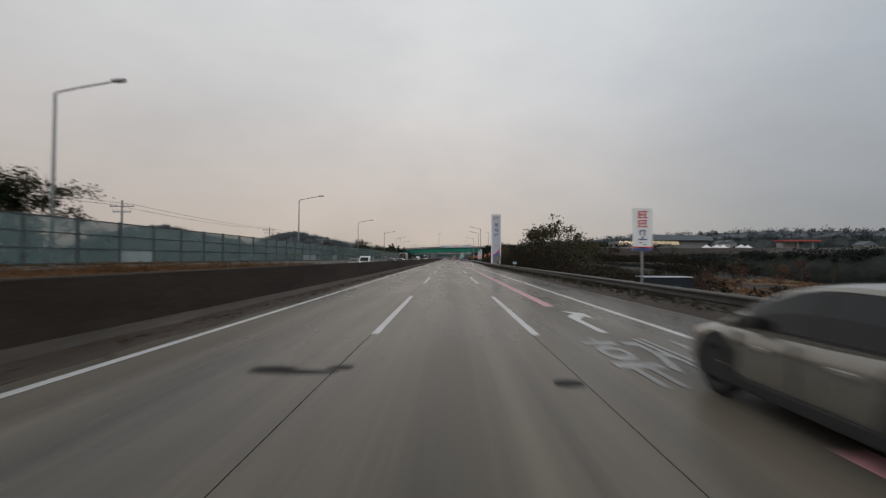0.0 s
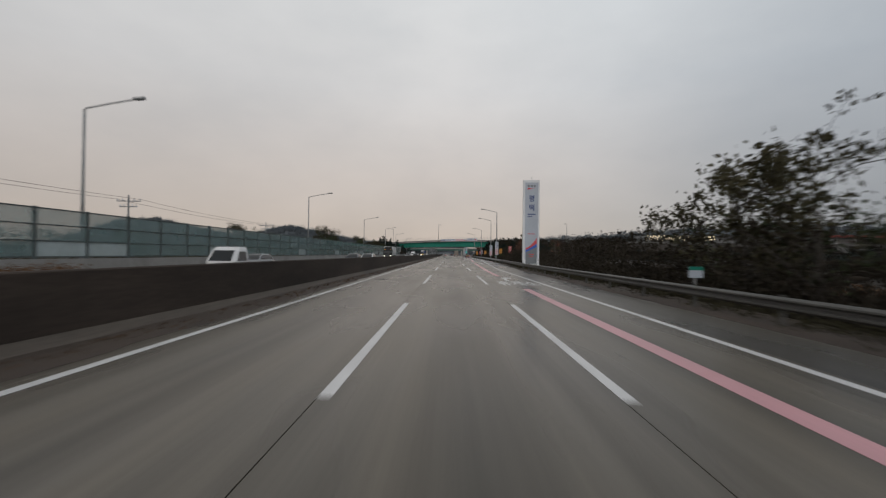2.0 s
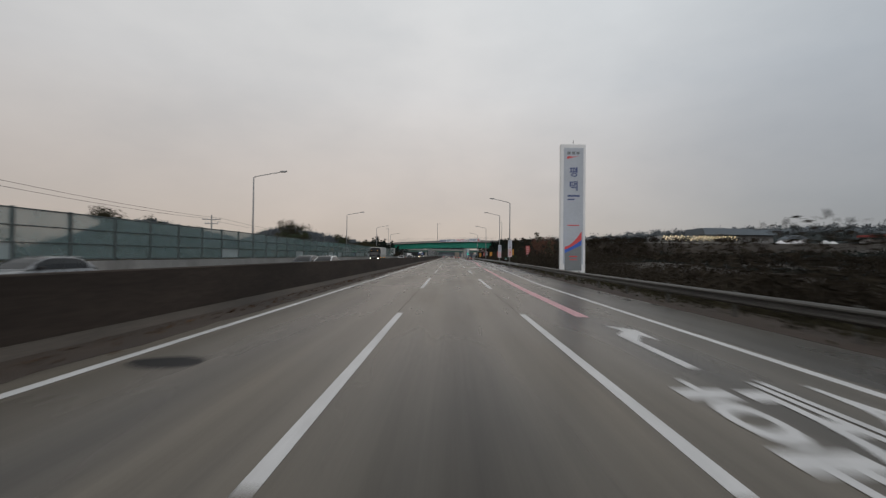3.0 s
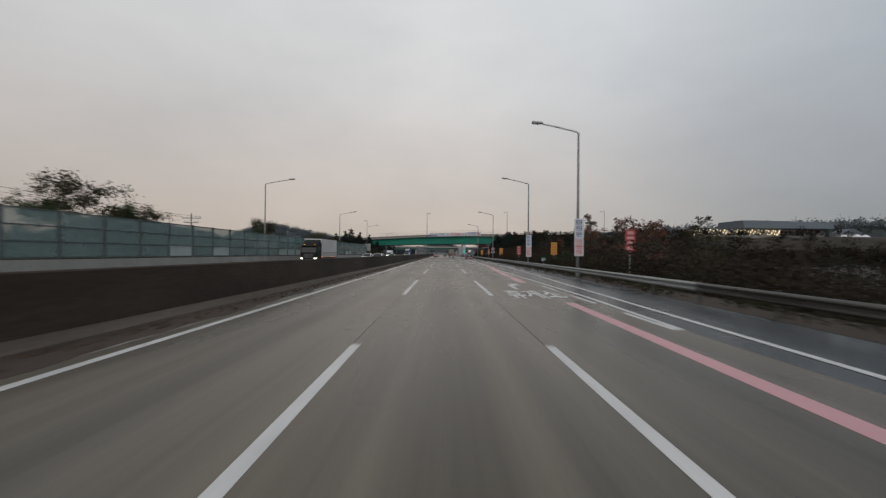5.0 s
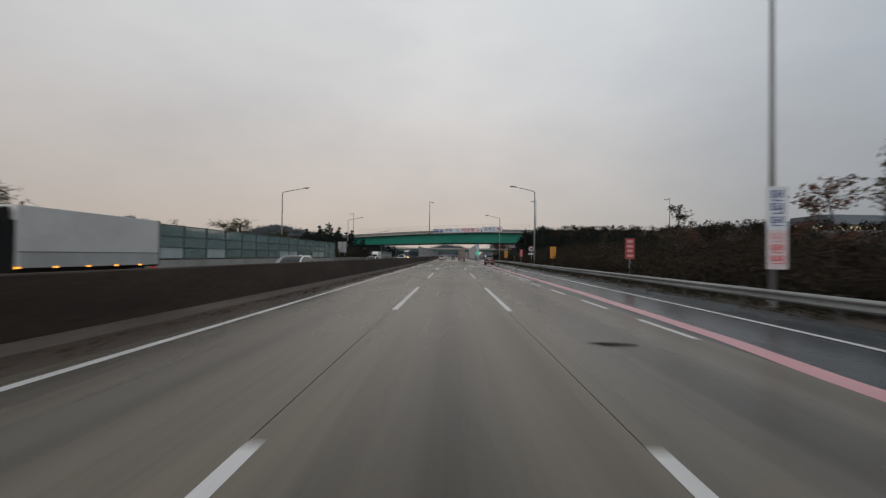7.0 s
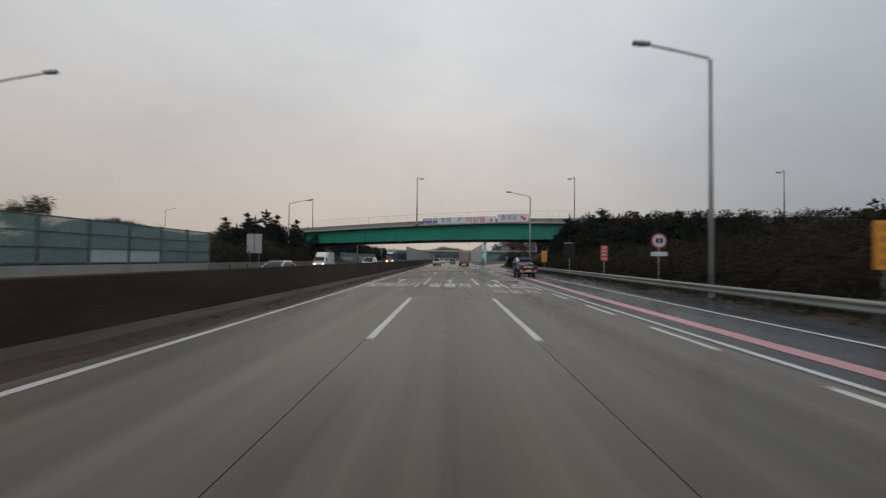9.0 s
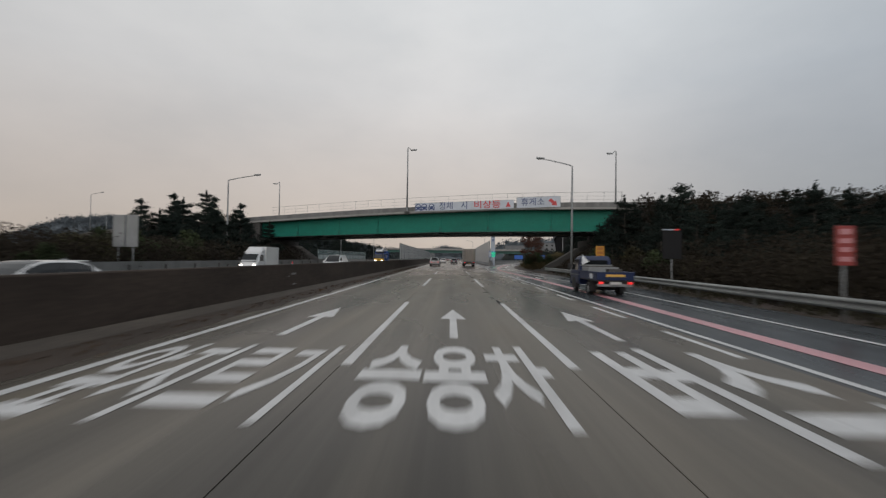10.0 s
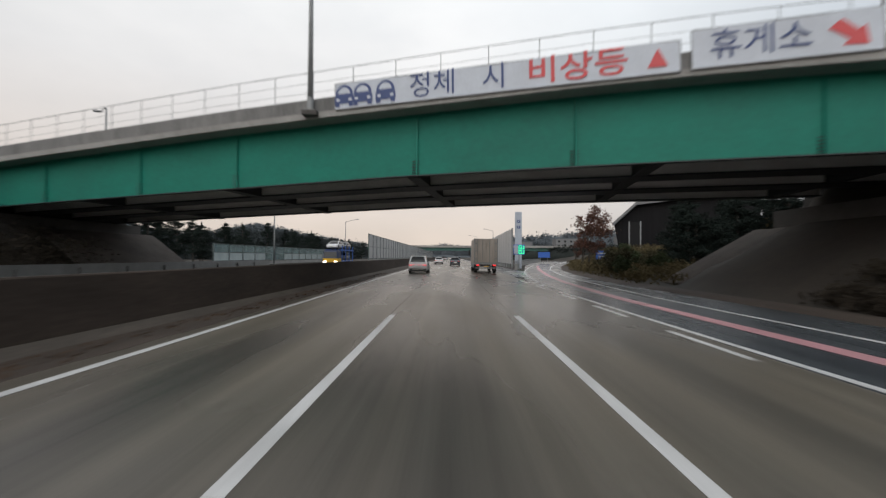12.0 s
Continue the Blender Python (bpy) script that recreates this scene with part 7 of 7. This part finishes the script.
def house(x, y, w, d, h, wall, roof, label, group="far houses", flat=True):
    z = ground_height(x, y) - 0.3
    b = thing("house", (x, y, z), label, "house", group=group)
    part("wall", boxed(-w / 2, w / 2, -d / 2, d / 2, 0, h), wall, b)
    if flat:
        part("roof", boxed(-w / 2 - 0.3, w / 2 + 0.3, -d / 2 - 0.3, d / 2 + 0.3, h, h + 0.4), roof, b)
    else:
        bm = bmesh.new()
        loft(bm, [[(-w / 2 - 0.4, yy, h - 0.1), (w / 2 + 0.4, yy, h - 0.1), (0, yy, h + w * 0.25)] for yy in (-d / 2 - 0.4, d / 2 + 0.4)])
        part("roof", bm, roof, b)
    n = max(2, int(w / 4))
    for f in range(max(1, int(h / 3.2))):
        for k in range(n):
            xx = -w / 2 + w * (k + 0.5) / n
            win = part("window", boxed(xx - 0.7, xx + 0.7, -d / 2 - 0.06, -d / 2 + 0.05, 1.0 + 3.1 * f, 2.3 + 3.1 * f), "car_glass", b)
    return b


# the low service building with strings of lights
hall = thing("service_hall", (152, 342, 7.6), "long low dark hall with strings of warm lights", "building")
part("wall", boxed(4, 46, -8, 8, -5, 8.5), "wall_far", hall)
part("wing", boxed(-25, 4, -8, 6, -5, 7.7), "wall_far", hall)
bm = bmesh.new()
loft(bm, [[(x, -12, 8.6), (x, 12, 8.6), (x, 10, 11.5 + 1.2 * math.sin((x + 42) / 30)), (x, -10, 11.5 + 1.2 * math.sin((x + 42) / 30))] for x in np.linspace(2, 48, 10)])
part("roof", bm, "roof_far", hall)
lrnd = random.Random(9)
for k in range(64):
    x = -22 + k * 0.72 + lrnd.uniform(-0.2, 0.2)
    z = 4.9 + 2.4 * ((k * 7) % 5) / 4 + lrnd.uniform(-0.2, 0.2)
    part("light_bulb", boxed(x - 0.16, x + 0.16, -8.5, -8.15, z, z + 0.8), "lamp_warm", hall)
for k in range(5):
    tt = thing("tent", (176 + 7.5 * k + (k % 2), 298 + 3 * (k % 3), ground_height(178 + 7.5 * k, 298) - 0.2), "white peaked market tent", "tent", group="white tents")
    bm = bmesh.new()
    bmesh.ops.create_cone(bm, segments=4, radius1=3.6, radius2=0.15, depth=2.2, matrix=Matrix.Translation((0, 0, 3.5)) @ Matrix.Rotation(radians(45), 4, "Z"))
    part("canopy", bm, "tent", tt)
    for a in (-2.2, 2.2):
        for b in (-2.2, 2.2):
            part("pole", rod(bmesh.new(), (a, b, 0), (a, b, 2.5), 0.08, n=6), "galv", tt)
    part("side_cloth", boxed(-2.4, 2.4, 2.3, 2.4, 0, 2.4), "tent", tt)
fs = thing("canopy_station", (256, 322, ground_height(256, 322)), "filling station with a flat red canopy and white columns", "building")
part("canopy", boxed(-14, 14, -5, 5, 5.0, 6.2, bevel=0.1), "red_roof", fs)
for x in (-11, 0, 11):
    part("column", boxed(x - 0.5, x + 0.5, -0.6, 0.6, 0, 5.0), "wall_pale", fs)
part("kiosk", boxed(-8, 6, 5.5, 10, 0, 4.2), "wall_pale", fs)
for x, y, w, d, h, mat in ((205, 330, 10, 7, 4, "wall_pale"), (220, 345, 9, 7, 5, "wall_far"), (285, 300, 10, 8, 5, "wall_far"), (300, 280, 9, 8, 4, "wall_pale"), (125, 365, 12, 8, 5, "wall_far")):
    house(x, y, w, d, h, mat, "roof_far", "small far house beyond the fields", flat=False)
for x, y, w, h in ((118, 540, 26, 12), (150, 560, 30, 16), (88, 590, 22, 13), (190, 600, 34, 15), (60, 640, 18, 12)):
    house(x, y, w, 12, h, "wall_far", "roof_far", "hazy flat-roofed block beyond the exit", "far blocks")
# stubble fields in the valley
def field(x0, x1, y0, y1, label):
    bm = bmesh.new()
    def edge(a, q):
        return a + 1.2 * noise.noise((q * 0.12, a, 4))
    n = 14
    loft(bm, [[(edge(x0, y) + (edge(x1, y) - edge(x0, y)) * k / n, y, ground_height(edge(x0, y) + (edge(x1, y) - edge(x0, y)) * k / n, y) + 0.12) for k in range(n + 1)] for y in np.linspace(y0, y1, n + 1)], closed=False)
    return tagged(part("field", bm, "field", smooth=True), label, "field", kind="structure")


field(40, 64, 54, 86, "small dry ochre grass field below the motorway")
field(72, 124, 84, 114, "brown stubble field in the valley")
# container and shed in the low field
cn = thing("container", (27.6, 48.0, -3.0), "dark navy steel container with a pale roof edge", "container")
part("body", boxed(-3.0, 3.0, -1.2, 1.2, 0, 2.4, bevel=0.02), "box_green", cn)
part("stilt_base", boxed(-2.8, 2.8, -1.0, 1.0, ground_height(27.6, 48) + 2.7, 0.01), "concrete_dark", cn)
part("roof", boxed(-3.1, 3.1, -1.3, 1.3, 2.4, 2.52), "sign_grey", cn)
for k in range(14):
    part("rib", boxed(-2.9 + 0.43 * k, -2.75 + 0.43 * k, -1.23, -1.19, 0.1, 2.3), "box_green", cn)

# the dark barn beyond the overpass
barn = thing("barn", (28.0, 331.0, 2.0), "large dark-clad barn with an overhanging pale gable edge", "building", turn=-26.0)
SECTION = [(-1.0, 5.0), (2.6, 8.3), (10.0, 8.9), (19.0, 9.2)]
part("wall", loft(bmesh.new(), [[(0, y, -0.5), (19, y, -0.5)] + [(x, y, z) for x, z in SECTION[::-1]] for y in (0.0, 12.0)]), "barn", barn)
part("roof", loft(bmesh.new(), [[(x, y, z + 0.01) for x, z in SECTION] + [(x - 0.15, y, z + 0.32) for x, z in SECTION[::-1]] for y in (-0.9, 12.8)]), "dark_steel", barn)
part("gable_edge", loft(bmesh.new(), [[(x - 0.1, y, z - 0.1) for x, z in SECTION] + [(x - 0.2, y, z + 0.36) for x, z in SECTION[::-1]] for y in (-1.05, -0.91)]), "wall_far", barn)
for x in (1.3, 3.0):
    part("door_frame", boxed(x - 0.1, x + 0.1, -0.1, 0.02, -0.4, 5.6), "galv_dull", barn)
part("door_panel", boxed(1.4, 2.9, -0.05, 0.03, -0.4, 5.5), "black", barn)
part("plinth", boxed(-0.2, 19.2, -0.2, 12.2, -1.4, -0.4), "concrete", barn)

# slim sign tower and lit display at the exit
st = thing("exit_tower", (10.65, 327.5, -0.1), "slim pale sign tower with blue marks beside the exit", "sign")
part("panel", boxed(-0.52, 0.52, -0.2, 0.2, 0, 8.9, bevel=0.02), "sign_grey", st)
for z in (7.4, 6.5):
    for a, b, c, d in ((-0.25, 0.25, -0.22, -0.12), (-0.25, -0.12, -0.2, 0.22), (0.1, 0.24, -0.2, 0.22), (-0.2, 0.2, 0.1, 0.18)):
        part("worn_mark", boxed(a, b, -0.22, -0.18, z + c, z + d), "blue_ink", st)
dp = thing("display_sign", (9.95, 322.0, -0.1), "roadside display with lit green segments", "sign")
part("cabinet", boxed(-0.8, 0.8, -0.12, 0.12, 2.15, 3.6, bevel=0.02), "blue_sign", dp)
part("post", rod(bmesh.new(), (0, 0.1, 0), (0, 0.1, 2.4), 0.08, n=8), "galv_dull", dp)
part("grey_field", boxed(-0.76, -0.2, -0.15, -0.1, 2.25, 3.5), "sign_grey", dp)
for k in range(2):
    for a, b, c, d in ((-0.1, 0.72, 0.0, 0.1), (-0.1, 0.0, 0.0, 0.52), (0.22, 0.34, 0.0, 0.52), (0.6, 0.72, 0.1, 0.52), (-0.1, 0.4, 0.44, 0.54)):
        part("lit_segment", boxed(a, b, -0.16, -0.12, 2.28 + 0.66 * k + c, 2.28 + 0.66 * k + d), "green_led", dp)
# pale noise wall between the road and the exit
nw = thing("noise_wall", (0, 0, 0), "pale ribbed noise wall between the road and the exit", "noise barrier")
for k in range(26):
    y = 329 + 4.0 * k
    x = 9.9 + 0.06 * k
    part("panel", boxed(x - 0.06, x + 0.06, y + 0.1, y + 3.9, 0.6, 6.2, bevel=0.01), "far_panel", nw)
    part("post", boxed(x - 0.12, x + 0.12, y - 0.1, y + 0.1, -0.2, 6.35), "galv_dull", nw)
bs = post_sign("blue_sign", (21.2, 319.5, 0.0), 2.0, 1.2, 1.45, "blue_sign", "small blue direction sign with worn white writing", [(-0.38, 0.38, 0.62, 0.78), (-0.3, 0.34, 0.25, 0.4)], "sign_grey", posts=2)
post_sign("blue_sign", (24.0, 372, 0.0), 3.0, 1.4, 1.6, "blue_sign", "blue direction sign far along the exit", None, posts=2)

# power poles and wires across the land on the west
def pylon(x, y, h):
    p = thing("power_pole", (x, y, ground_height(x, y)), "grey power pole with cross arms", "power pole", group="power poles")
    part("mast", rod(bmesh.new(), (0, 0, -0.5), (0, 0, h), 0.17, 0.1, n=8), "galv_dull", p)
    for z, w in ((h - 0.8, 1.5), (h - 1.5, 1.1)):
        part("cross_arm", boxed(-w, w, -0.06, 0.06, z, z + 0.12), "galv_dull", p)
        for s in (-1, -0.5, 0.5, 1):
            part("insulator", rod(bmesh.new(), (s * w * 0.95, 0, z + 0.12), (s * w * 0.95, 0, z + 0.36), 0.05, n=6), "sign_grey", p)
    return p


POLES = [(-40.5, 5.0, 8.2), (-40.5, 44.6, 8.2), (-40.4, 89.8, 8.1), (-40.0, 130.5, 7.6), (-39.8, 172.0, 7.2)]
for x, y, h in POLES:
    pylon(x, y, h)
wires = thing("power_wires", (0, 0, 0), "thin power lines hung between the poles", "wires")
for (xa, ya, ha), (xb, yb, hb) in zip(POLES, POLES[1:]):
    za, zb = ground_height(xa, ya) + ha - 0.5, ground_height(xb, yb) + hb - 0.5
    for s in (-1.4, 1.4):
        bm = bmesh.new()
        pts = [Vector((xa + (xb - xa) * t + s, ya + (yb - ya) * t, za + (zb - za) * t - 1.6 * t * (1 - t))) for t in np.linspace(0, 1, 11)]
        for a, b in zip(pts, pts[1:]):
            rod(bm, a, b, 0.018, n=4)
        part("wire", bm, "black", wires)
